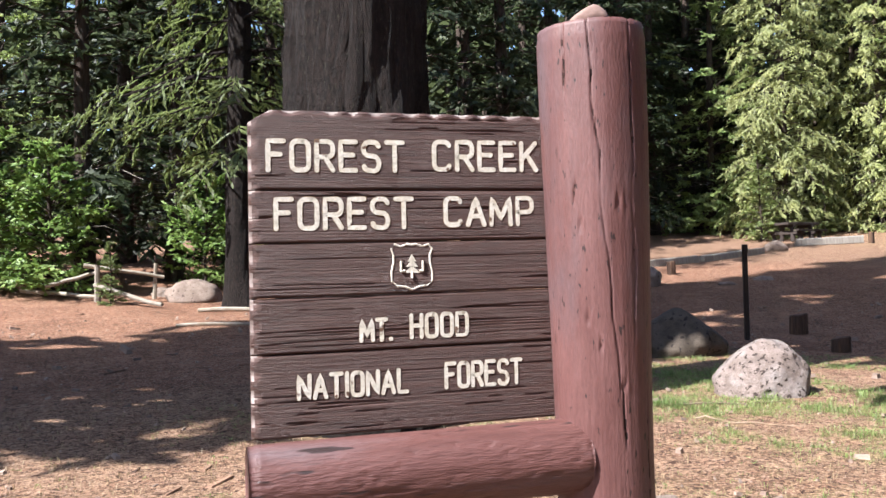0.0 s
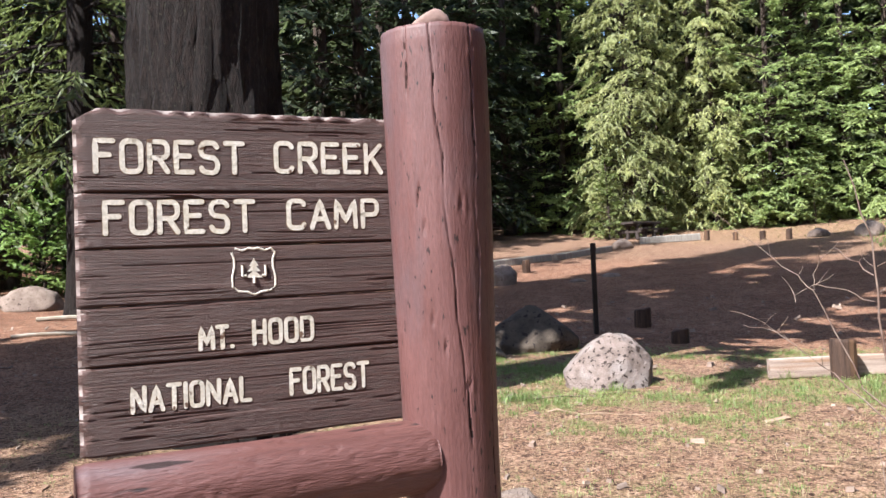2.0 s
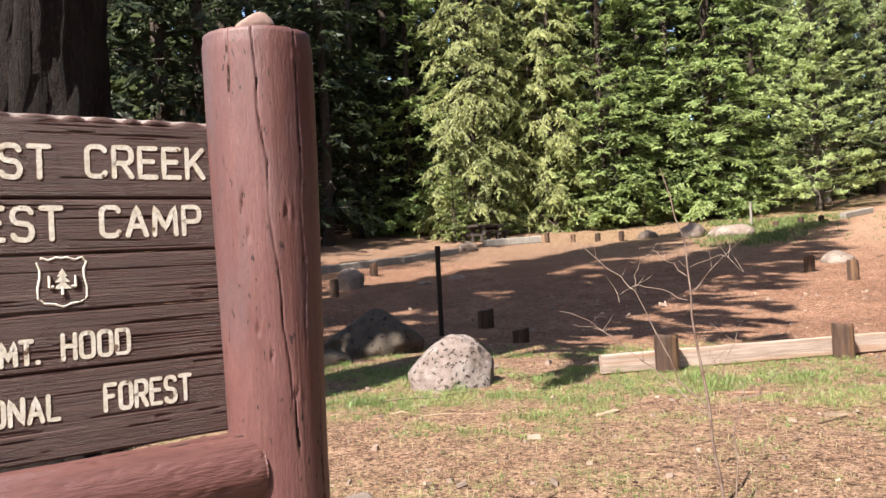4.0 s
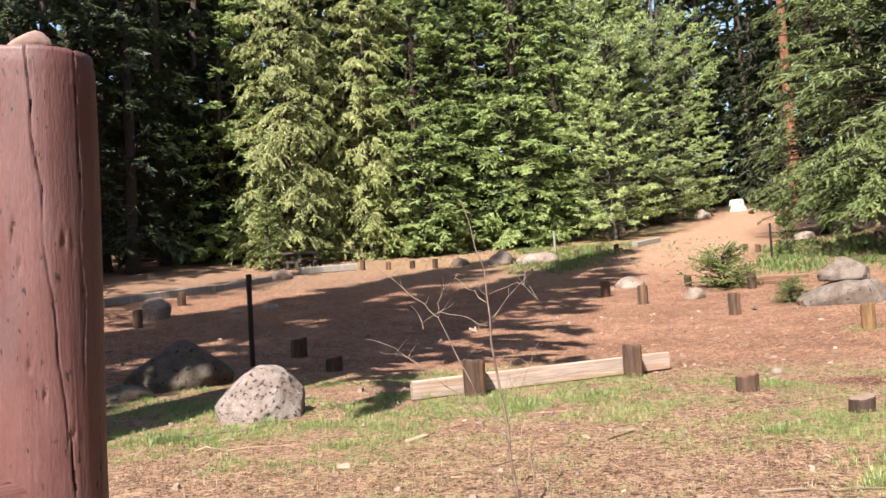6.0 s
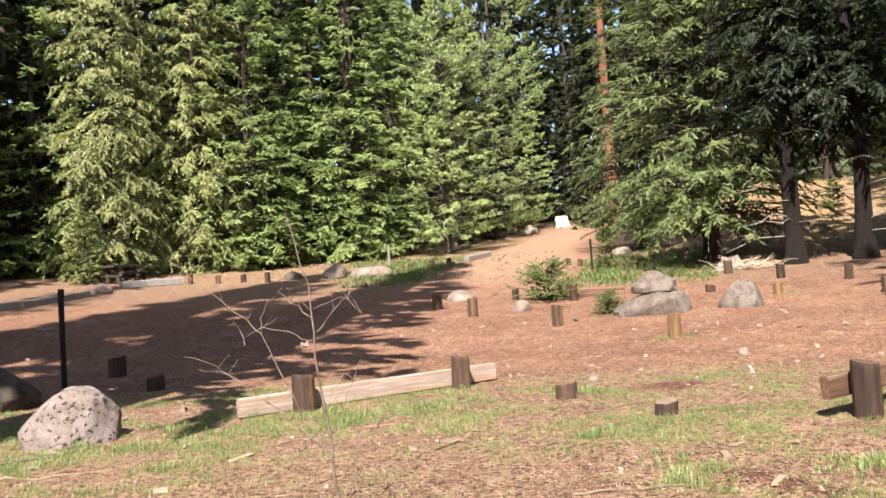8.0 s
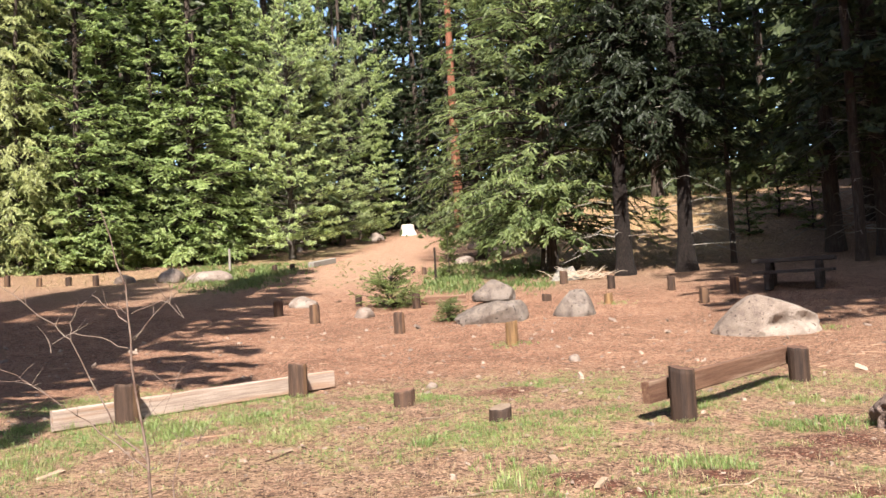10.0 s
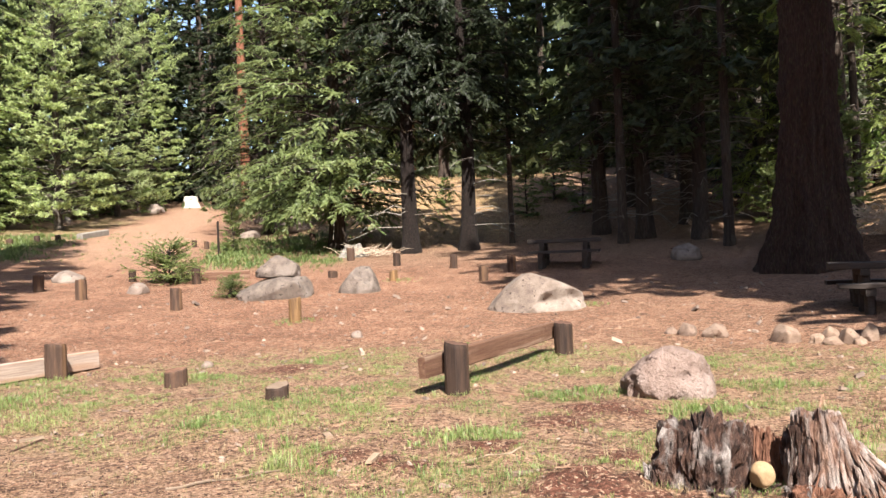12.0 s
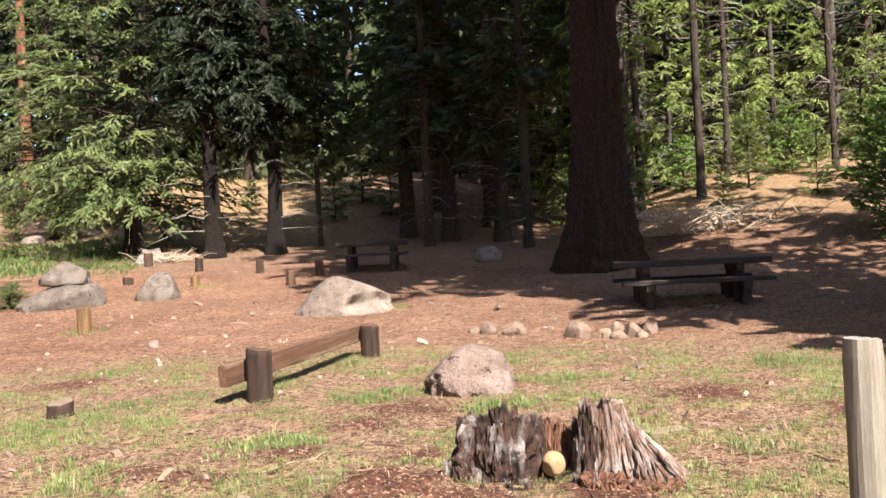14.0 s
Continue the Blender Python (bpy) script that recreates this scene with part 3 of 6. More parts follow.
        lk.new(geo.outputs["Position"], nz.inputs["Vector"])
        amp = nd.new("ShaderNodeVectorMath")
        amp.operation = "SCALE"
        amp.inputs["Scale"].default_value = spread / sc
        lk.new(nz.outputs["Color"], amp.inputs[0])
        lk.new(geo.outputs["Position"], wob.inputs[0])
        lk.new(amp.outputs["Vector"], wob.inputs[1])
        lk.new(wob.outputs["Vector"], vo.inputs["Vector"])
        sp = nd.new("ShaderNodeSeparateColor")
        lk.new(vo.outputs["Color"], sp.inputs[0])
        return mix(sp.outputs[0], low, high), sp.outputs[1]

    tone, pick = cells(34, (0.55, 0.52, 0.50), (1.36, 1.34, 1.32), 3.0)
    col = mix(0.9, col, tone, "MULTIPLY")
    col = mix(rng(pick, 0.90, 0.93), col, (0.27, 0.178, 0.125))
    col = mix(rng(pick, 0.13, 0.10), col, (0.050, 0.026, 0.018))
    tone, pick = cells(85, (0.52, 0.49, 0.47), (1.46, 1.45, 1.43), 2.0)
    col = mix(0.9, col, tone, "MULTIPLY")
    col = mix(rng(pick, 0.93, 0.95), col, (0.32, 0.215, 0.155))
    col = mix(0.6, col, mix(rng(tex(5, 6), 0.36, 0.64), (0.72, 0.70, 0.68), (1.26, 1.25, 1.24)), "MULTIPLY")
    lk.new(col, bs.inputs["Base Color"])
    bp = nd.new("ShaderNodeBump")
    bp.inputs["Strength"].default_value, bp.inputs["Distance"].default_value = 0.8, 0.03
    ad = nd.new("ShaderNodeMath")
    ad.operation = "ADD"
    lk.new(tex(14, 6), ad.inputs[0])
    lk.new(tex(60, 3), ad.inputs[1])
    lk.new(ad.outputs[0], bp.inputs["Height"])
    lk.new(bp.outputs["Normal"], bs.inputs["Normal"])
    me = mesh_of("ground", verts, faces, m, smooth=True)
    for name, data in (("grass", grass), ("road", road), ("dry", dry), ("soil", soil), ("track", track)):
        me.attributes.new(name, "FLOAT", "POINT").data.foreach_set("value", data)
    solid("ground", me, Matrix.Identity(4), "reddish-brown forest floor with bare dirt, needles and thin grass", "ground", kind="structure")


build_ground()


# ---- the carved camp sign ----
BOARD_YAW = 17.7
sign = thing("camp_sign", pose(-0.45, 1.82, 0.0, 0, 0, BOARD_YAW), "brown carved wooden camp sign hung on one thick red-brown log post", "sign")
RISE = 0.010          # the board climbs a little to the right
SEAMS = [1.068, 1.281, 1.424, 1.563, 1.700, 1.908]
LEFT, RIGHT = -0.045, 0.795


def plank(z0, z1, top, seed):
    nx, nz = 110, 84
    verts, faces, idx = [], [], []
    for i in range(nz + 1):
        for j in range(nx + 1):
            x = LEFT + (RIGHT - LEFT) * j / nx
            z = z0 + 0.0012 + (z1 - z0 - 0.0024) * i / nz
            left_in = x - LEFT
            top_in = (z1 - z) if top else 9.0
            wave = 0.5 + 0.5 * math.cos((z * 17.0 + 0.3 * noise.noise((z * 9, 0, seed))) * 2 * math.pi)
            wavx = 0.5 + 0.5 * math.cos((x * 13.5 + 0.4 * noise.noise((x * 9, 3, seed))) * 2 * math.pi)
            y = 0.0
            dl, dt = 0.010 + 0.013 * wave, 0.008 + 0.012 * wavx
            cut = False
            if left_in < dl:
                y += (dl - left_in) * 1.0
                cut = left_in < dl * 0.75
            if top_in < dt:
                y = max(y, (dt - top_in) * 1.0)
                cut = cut or top_in < dt * 0.75
            if top:
                corner = (x - LEFT) * 0.6 + (z1 - z)
                if corner < 0.033:
                    z = z - (0.033 - corner)
                    y = max(y, 0.02)
            edge = min(z - z0, z1 - z if not top else 9)
            if edge < 0.006:
                y += (0.006 - edge) * 0.9
            g = noise.noise((x * 1.0 + seed, z * 210, seed * 2.0)) + 0.5 * noise.noise((x * 2.5, z * 420, seed))
            y += 0.0010 * max(g, -0.2)
            if g > 0.60:
                y += 0.0016
            split = abs(noise.noise((x * 0.9 + 3 * seed, z * 46, seed)))
            if split < 0.035 and noise.noise((x * 3.0, z * 20, seed + 7)) > 0.15:
                y += 0.006 * (1 - split / 0.035)
            verts.append((x, y, z + RISE * x))
    w = nx + 1
    for i in range(nz):
        for j in range(nx):
            faces.append((i * w + j, i * w + j + 1, (i + 1) * w + j + 1, (i + 1) * w + j))
            deep = verts[faces[-1][0]][1] > 0.010 and verts[faces[-1][2]][1] > 0.008
            x, z = verts[faces[-1][0]][0], verts[faces[-1][0]][2] - RISE * verts[faces[-1][0]][0]
            idx.append(1 if deep and (x - LEFT < 0.02 or (top and z1 - z < 0.02)) else 0)
    o = len(verts)
    b = 0.045
    ring = [j for j in range(w)] + [i * w + nx for i in range(1, nz + 1)] + [nz * w + j for j in range(nx - 1, -1, -1)] + [i * w for i in range(nz - 1, 0, -1)]
    for k in ring:
        verts.append((verts[k][0], b, verts[k][2]))
    n = len(ring)
    for k in range(n):
        q = (k + 1) % n
        faces.append((ring[q], ring[k], o + k, o + q))
        idx.append(0)
    faces.append(tuple(o + k for k in range(n)))
    idx.append(0)
    return mesh_of("plank", verts, faces, [M_PLANK, M_GOUGE], smooth=True, mat_index=idx)


planks = [part("plank", plank(SEAMS[i], SEAMS[i + 1], i == 4, i + 1), sign) for i in range(5)]


def arc(cx, cz, rx, rz, a0, a1, n=5):
    return [(cx + rx * math.cos(radians(a0 + (a1 - a0) * k / n)), cz + rz * math.sin(radians(a0 + (a1 - a0) * k / n))) for k in range(n + 1)]


def routed(letter):
    """Width and single-line strokes of a routed capital, one unit high, with squarish bowls."""
    q = 0.20
    if letter == "F":
        return 0.56, [[(0, 0), (0, 1), (0.56, 1)], [(0, 0.54), (0.44, 0.54)]]
    if letter == "E":
        return 0.56, [[(0.56, 1), (0, 1), (0, 0), (0.56, 0)], [(0, 0.54), (0.46, 0.54)]]
    if letter in "OD":
        bowl = arc(0.62 - q, 1 - q, q, q, 90, 0) + arc(0.62 - q, q, q, q, 0, -90)
        return 0.62, [bowl + ([(0, 0), (0, 1)] if letter == "D" else arc(q, q, q, q, 270, 180) + arc(q, 1 - q, q, q, 180, 90)) + bowl[:1]]
    if letter == "C":
        return 0.60, [arc(0.60 - q, 1 - q, q, q, 20, 90) + arc(q, 1 - q, q, q, 90, 180) + arc(q, q, q, q, 180, 270) + arc(0.60 - q, q, q, q, 270, 340)]
    if letter == "S":
        r = 0.24
        return 0.60, [arc(0.60 - q, 1 - r, q, r, 25, 90) + arc(q, 1 - r, q, r, 90, 250) + arc(0.60 - q, r, q, r + 0.02, 70, -90) + arc(q, r, q, r, 270, 205)]
    if letter in "RP":
        legs = [[(0.30, 0.46), (0.60, 0)]] if letter == "R" else []
        return 0.60, [[(0, 0), (0, 1)] + arc(0.60 - q, 1 - q, q, q, 90, 0) + arc(0.60 - q, 0.46 + q, q, q, 0, -90) + [(0, 0.46)]] + legs
    if letter == "T":
        return 0.62, [[(0, 1), (0.62, 1)], [(0.31, 1), (0.31, 0)]]
    if letter == "K":
        return 0.60, [[(0, 0), (0, 1)], [(0.58, 1), (0.02, 0.40)], [(0.20, 0.60), (0.60, 0)]]
    if letter == "A":
        return 0.66, [[(0, 0), (0.33, 1), (0.66, 0)], [(0.12, 0.32), (0.54, 0.32)]]
    if letter == "M":
        return 0.80, [[(0, 0), (0.04, 1), (0.40, 0.22), (0.76, 1), (0.80, 0)]]
    if letter == "N":
        return 0.62, [[(0, 0), (0, 1), (0.62, 0), (0.62, 1)]]
    if letter == "H":
        return 0.60, [[(0, 0), (0, 1)], [(0.60, 0), (0.60, 1)], [(0, 0.52), (0.60, 0.52)]]
    if letter == "L":
        return 0.50, [[(0, 1), (0, 0), (0.50, 0)]]
    if letter == "I":
        return 0.02, [[(0.01, 0), (0.01, 1)]]
    return 0.04, [[(0.0, 0.02), (0.04, 0.02)]]


def ribbon(points, half, y, seed):
    """A flat stroke with round ends and slightly uneven edges, standing at depth y."""
    pts = [Vector(p) for p in points]
    fine = []
    for a, b in zip(pts, pts[1:]):
        n = max(1, int((b - a).length / 0.012))
        fine += [a.lerp(b, k / n) for k in range(n)]
    fine.append(pts[-1])
    rows = []
    for i, p in enumerate(fine):
        d = (fine[min(i + 1, len(fine) - 1)] - fine[max(i - 1, 0)])
        d = d.normalized() if d.length > 1e-6 else Vector((1, 0))
        rows.append((p, d, half * (1 + 0.16 * noise.noise((p.x * 70, p.y * 70, seed)))))
    first, last = rows[0], rows[-1]
    rows = [(first[0] - first[1] * half * f, first[1], first[2] * w) for f, w in ((0.95, 0.3), (0.6, 0.8))] + rows
    rows += [(last[0] + last[1] * half * f, last[1], last[2] * w) for f, w in ((0.6, 0.8), (0.95, 0.3))]
    verts, faces = [], []
    for p, d, h in rows:
        o = Vector((-d.y, d.x)) * h
        for e in (1, -1):
            verts.append((p.x + o.x * e, y, p.y + o.y * e))
    for i in range(len(rows) - 1):
        faces.append((2 * i, 2 * i + 2, 2 * i + 3, 2 * i + 1))
    return verts, faces


def word(text, x0, x1, z0, z1, board):
    """Routed capitals filled with cream paint, edged with the bare wood of the groove."""
    half = 0.0062 if z1 - z0 > 0.08 else 0.0052
    gap = 0.30
    total = sum(routed(c)[0] for c in text) + gap * (len(text) - 1)
    wide, tall = (x1 - x0 - 2 * half) / total, z1 - z0 - 2 * half
    pieces, idx, x, n = [], [], 0.0, 0
    for c in text:
        w, strokes = routed(c)
        for stroke in strokes:
            n += 1
            line = [(x0 + half + (x + a) * wide, z0 + half + b * tall) for a, b in stroke]
            line = [(a, b + RISE * a) for a, b in line]
            for k, (wider, y) in enumerate(((1.22, -0.0006), (1.0, -0.0011))):
                v, f = ribbon(line, half * wider, y - 0.00004 * n, n + x0)
                pieces.append((v, f))
                idx += [k] * len(f)
        x += w + gap
    v, f = join(pieces)
    part("lettering", mesh_of("lettering", v, f, [M_LIP, M_CREAM], mat_index=idx), board, "worn cream paint in routed letters reading " + text)


word("FOREST", -0.003, 0.361, 1.745, 1.832, planks[4])
word("CREEK", 0.436, 0.743, 1.749, 1.836, planks[4])
word("FOREST", 0.015, 0.383, 1.595, 1.682, planks[3])
word("CAMP", 0.465, 0.727, 1.599, 1.683, planks[3])
word("MT.", 0.230, 0.320, 1.301, 1.364, planks[1])
word("HOOD", 0.365, 0.530, 1.303, 1.372, planks[1])
word("NATIONAL", 0.067, 0.360, 1.162, 1.230, planks[0])
word("FOREST", 0.458, 0.682, 1.165, 1.238, planks[0])


def shield():
    """A routed shield outline with a small tree between two marks."""
    half = [(0.0, 0.056), (0.012, 0.058), (0.030, 0.052), (0.046, 0.058), (0.056, 0.046), (0.050, 0.030), (0.050, 0.010), (0.056, -0.015),
            (0.055, -0.040), (0.040, -0.052), (0.018, -0.055), (0.0, -0.062)]
    loop = half + [(-x, z) for x, z in half[-2:0:-1]]
    cx, cz = 0.375, 1.497 + RISE * 0.375
    pts = [(cx + x, 0.0018, cz + z) for x, z in loop]
    pieces = [tube(pts + pts[:1], [0.0036] * (len(pts) + 1), 6, False)]
    for k, (w, z) in enumerate(((0.012, 0.012), (0.017, -0.002), (0.021, -0.018))):
        a = [(cx - w, -0.0012, cz + z), (cx + w, -0.0012, cz + z), (cx, -0.0012, cz + z + 0.020)]
        pieces.append(([Vector(p) for p in a] + [Vector((p[0], 0.002, p[2])) for p in a], [(0, 1, 2), (0, 3, 4, 1), (1, 4, 5, 2), (2, 5, 3, 0)]))
    pieces.append(tube([(cx, -0.001, cz - 0.032), (cx, -0.001, cz - 0.016)], [0.004, 0.004], 6))
    for sx in (-1, 1):
        pieces.append(tube([(cx + sx * 0.030, -0.001, cz - 0.014), (cx + sx * 0.030, -0.001, cz + 0.014)], [0.0035, 0.0035], 6))
        pieces.append(tube([(cx + sx * 0.030, -0.001, cz - 0.014), (cx + sx * 0.020, -0.001, cz - 0.012)], [0.0035, 0.0035], 6))
    v, f = join(pieces)
    part("shield", mesh_of("shield", v, f, M_CREAM), planks[2], "cream routed shield outline with a small tree")


shield()


def sign_post():
    rings, top = 130, 2.150
    angles = [math.pi * 0.95 + math.pi * 1.12 * k / 170 for k in range(171)]
    angles += [angles[-1] + (2 * math.pi - math.pi * 1.12) * k / 30 for k in range(1, 30)]
    sides = len(angles)
    # drying checks: bearing above and below, upper and lower end, depth
    cracks = [(3.70, 3.74, 2.16, 1.94, 0.009), (4.20, 4.34, 2.16, 1.70, 0.008), (4.34, 4.62, 1.70, 1.10, 0.006), (5.02, 4.98, 2.16, 1.72, 0.010),
              (4.98, 5.00, 1.60, 1.30, 0.006), (4.66, 4.70, 1.17, 1.02, 0.012), (3.9, 3.86, 1.72, 1.66, 0.010), (5.3, 5.3, 1.2, 0.4, 0.008), (4.1, 4.0, 0.85, 0.3, 0.008)]
    knots = [(4.66, 1.662, 0.020), (4.68, 1.180, 0.017), (3.95, 1.60, 0.012), (4.95, 1.63, 0.014), (4.02, 1.35, 0.014), (4.25, 1.28, 0.012), (5.0, 1.53, 0.014), (4.0, 1.08, 0.016), (5.02, 2.07, 0.020)]
    verts, faces, gone, idx = [], [], [], []
    for i in range(rings + 1):
        z = -0.15 + (top + 0.15) * (i / rings)
        for w in angles:
            w %= 2 * math.pi
            c, s = math.cos(w), math.sin(w)
            r = (0.133 + 0.017 * smooth(0.9, 2.1, z)) * (1 + 0.020 * noise.noise((c * 1.2, s * 1.2, z * 0.8)) + 0.006 * noise.noise((c * 6, s * 6, z * 1.2)))
            r += 0.0006 * noise.noise((c * 26, s * 26, z * 2.2)) + 0.0005 * noise.noise((c * 40, s * 40, z * 30))
            lost = 0.0
            for a0, a1, z1, z0, deep in cracks:
                if z0 < z < z1:
                    f = (z1 - z) / (z1 - z0)
                    off = abs(w - (a0 + (a1 - a0) * f) - 0.06 * noise.noise((z * 7, a0, 2)) - 0.02 * noise.noise((z * 31, a0, 5)))
                    wide = 0.030 * (0.45 + 0.9 * abs(noise.noise((z * 9, a0, 9))))
                    if off < wide:
                        lost = max(lost, 1.4 * deep * (1 - off / wide) * min(1.0, 6 * f + (1 if z1 > top else 0), 6 * (1 - f)))
            r -= lost
            for kw, kz, kr in knots:
                q = math.hypot((w - kw) * 0.14, z - kz) / kr
                if q < 1:
                    lost = max(lost, 0.006 * (q < 0.4))
                    r += (0.002 if q > 0.55 else -0.007) * math.sin(math.pi * min(1, q / 0.55 if q < 0.55 else (1 - q) / 0.45 * 1.0))
            gone.append(lost)
            if z > top - 0.02:
                r *= 0.975
            verts.append((0.913 - 0.011 * z + r * c, -0.045 + r * s, z + (0.006 * math.sin(w + 1) - 0.004 * abs(noise.noise((c * 9, s * 9, 1))) if i == rings else 0)))
    for i in range(rings):
        for j in range(sides):
            k = (j + 1) % sides
            faces.append((i * sides + j, i * sides + k, (i + 1) * sides + k, (i + 1) * sides + j))
            idx.append(1 if sum(gone[q] for q in faces[-1]) > 0.020 else 0)
    faces.append(tuple(range(rings * sides, (rings + 1) * sides)))
    idx.append(0)
    part("post", mesh_of("post", verts, faces, [M_REDPOST, M_CHECK], smooth=True, mat_index=idx), sign, "thick log post with faded red-brown paint, knots and drying cracks")


sign_post()


def sign_rail():
    sides, rings = 84, 110
    x0, x1 = -0.062, 0.816
    verts, faces = [], []
    for i in range(rings + 1):
        f = i / rings
        x = x0 + (x1 - x0) * f
        for j in range(sides):
            w = 2 * math.pi * j / sides
            r = 0.098 * (1 + 0.022 * noise.noise((x * 2.5, math.cos(w) * 1.2, math.sin(w) * 1.2 + 4)) + 0.010 * noise.noise((x * 5, math.cos(w) * 5, math.sin(w) * 5)))
            crack = noise.noise((x * 3.1, w * 7.0, 3.3))
            if abs(crack) < 0.05:
                r -= 0.004 * (1 - abs(crack) / 0.05)
            r += 0.0014 * noise.noise((x * 6, math.cos(w) * 22, math.sin(w) * 22))
            if f > 0.97:
                r *= 1 - 0.04 * ((f - 0.97) / 0.03) ** 2
            if f < 0.02:
                r *= 0.97
            verts.append((x, -0.068 - r * math.cos(w), 0.975 + r * math.sin(w) + RISE * x))
    for i in range(rings):
        for j in range(sides):
            k = (j + 1) % sides
            faces.append((i * sides + j, i * sides + k, (i + 1) * sides + k, (i + 1) * sides + j))
    faces.append(tuple(range(sides)))
    faces.append(tuple(reversed(range(rings * sides, (rings + 1) * sides))))
    part("rail", mesh_of("rail", verts, faces, M_REDLOG, smooth=True), sign, "horizontal red-brown log below the board")


sign_rail()
solid("pebble", rock_mesh("pebble", M_TAN, (0.110, 0.065, 0.066), 3, 0.10, 0.5, 4, planes=[(-0.55, 0, 0.84, 0.62), (0.95, 0, 0.3, 0.9)], cut=0.8), pose(0.405, 1.99, 2.143, 0, -6, 12), "smooth wedge-shaped tan pebble lying on the sign post", "stone")
rock("stone", 1.21, 4.72, (0.26, 0.22, 0.12), 131, M_GREYROCK, "rough grey stone near the foot of the sign", 20, 0.03, category="stone", detail=4)


# ---- barrier rails of timber on short log posts ----
def bollard(x, y, radius, height, seed, material=None, label="short dark log bollard in the dirt", slope=0.15, lean=0.0, group="log bollards"):
    me = log_mesh("bollard", radius, height, [material or M_POSTWOOD, M_ENDGRAIN], seed, slope=slope, lean=lean)
    return solid("log_bollard", me, pose(x, y, floor_at(x, y) - 0.02, 0, 0, seed * 47 % 360), label, "bollard", group)


def barrier(x0, y0, x1, y1, lz, z0, thick, material, posts, label):
    cx, cy = (x0 + x1) / 2, (y0 + y1) / 2
    yaw = math.degrees(math.atan2(y1 - y0, x1 - x0))
    zc = floor_at(cx, cy)
    ob = thing("timber_barrier", pose(cx, cy, zc, 0, 0, yaw), label, "barrier", "timber barriers")
    length = math.hypot(x1 - x0, y1 - y0)
    v, f = box(length, thick, lz, 24, 0.008, x0)
    slope = (floor_at(x1, y1) - floor_at(x0, y0)) / length
    part("beam", mesh_of("beam", v, f, material), ob, m=pose(0, 0, z0, 0, -math.degrees(math.atan(slope)), 0))
    inv = ob.matrix_world.inverted()
    for k, (px, py, r, h, mt) in enumerate(posts):
        me = log_mesh("post", r, h, [mt, M_ENDGRAIN], k + int(x0 * 3), slope=0.12, ragged=0.02)
        p = inv @ Vector((px, py, floor_at(px, py) - 0.02))
        part("post", me, ob, "short dark log post", Matrix.Translation(p))
    return ob


barrier(5.14, 8.68, 8.84, 7.95, 0.235, 0.01, 0.10, M_TIMBER, [(5.85, 8.32, 0.145, 0.46, M_POSTWOOD), (8.11, 7.88, 0.13, 0.46, M_POSTWOOD)],
        "pale weathered timber beam behind two dark log posts")
barrier(7.86, 2.84, 11.05, 2.36, 0.21, 0.20, 0.09, M_TIMBERDARK, [(8.15, 2.59, 0.128, 0.53, M_POSTWOOD), (10.95, 2.18, 0.122, 0.43, M_POSTWOOD)],
        "brown timber beam held off the ground by two dark log posts")


def ground_beam(x0, y0, x1, y1, lz, thick, material, label):
    yaw = math.degrees(math.atan2(y1 - y0, x1 - x0))
    length = math.hypot(x1 - x0, y1 - y0)
    v, f = box(length, thick, lz, 12, 0.012, x1)
    a, b = floor_at(x0, y0), floor_at(x1, y1)
    me = mesh_of("ground_beam", v, f, material)
    return solid("ground_log", me, pose((x0 + x1) / 2, (y0 + y1) / 2, (a + b) / 2 - 0.03, 0, -math.degrees(math.atan2(b - a, length)), yaw), label, "log", "edge logs")


ground_beam(19.0, 14.25, 19.9, 13.3, 0.24, 0.22, M_TIMBERDARK, "brown timber lying along the edge of the dirt loop")
ground_beam(13.5, 33.3, 16.0, 32.9, 0.32, 0.3, M_GREYWOOD, "grey log lying at the edge of the trees")
ground_beam(4.6, 27.6, 8.4, 29.4, 0.28, 0.26, M_GREYWOOD, "grey log lying at the edge of the trees")
ground_beam(8.6, 29.4, 11.4, 31.2, 0.26, 0.26, M_GREYWOOD, "grey log lying at the edge of the trees")
ground_beam(28.2, 28.0, 30.4, 28.6, 0.28, 0.28, M_GREYWOOD, "grey log lying beside the track")
for i, (x, y, r, h) in enumerate([(5.95, 14.46, 0.155, 0.36), (5.70, 12.3, 0.14, 0.24), (8.03, 5.98, 0.13, 0.21), (6.67, 26.09, 0.135, 0.42), (4.49, 21.79, 0.125, 0.48),
                                  (16.13, 32.47, 0.11, 0.44), (16.88, 31.48, 0.11, 0.36), (17.68, 30.77, 0.12, 0.36), (18.3, 29.89, 0.12, 0.42),
                                  (24.12, 27.45, 0.125, 0.33), (25.74, 27.8, 0.125, 0.34), (26.5, 27.46, 0.12, 0.32), (15.74, 16.63, 0.135, 0.43), (15.12, 14.63, 0.13, 0.48),
                                  (14.59, 11.44, 0.125, 0.48), (18.18, 15.9, 0.10, 0.33), (18.37, 13.92, 0.115, 0.43), (20.39, 10.91, 0.135, 0.19),
                                  (26.96, 20.82, 0.105, 0.28), (26.55, 19.92, 0.105, 0.31), (20.37, 6.51, 0.12, 0.38), (22.06, 6.28, 0.125, 0.46), (22.69, 8.21, 0.11, 0.42),
                                  (23.12, 10.23, 0.115, 0.42), (24.3, 12.44, 0.13, 0.44), (29.4, 16.9, 0.12, 0.4), (4.0, 15.7, 0.13, 0.36)]):
    bollard(x, y, r, h, i + 1)
bollard(13.74, 7.97, 0.118, 0.46, 41, M_LIGHTPOST, "short yellow-brown peeled log bollard in the dirt")
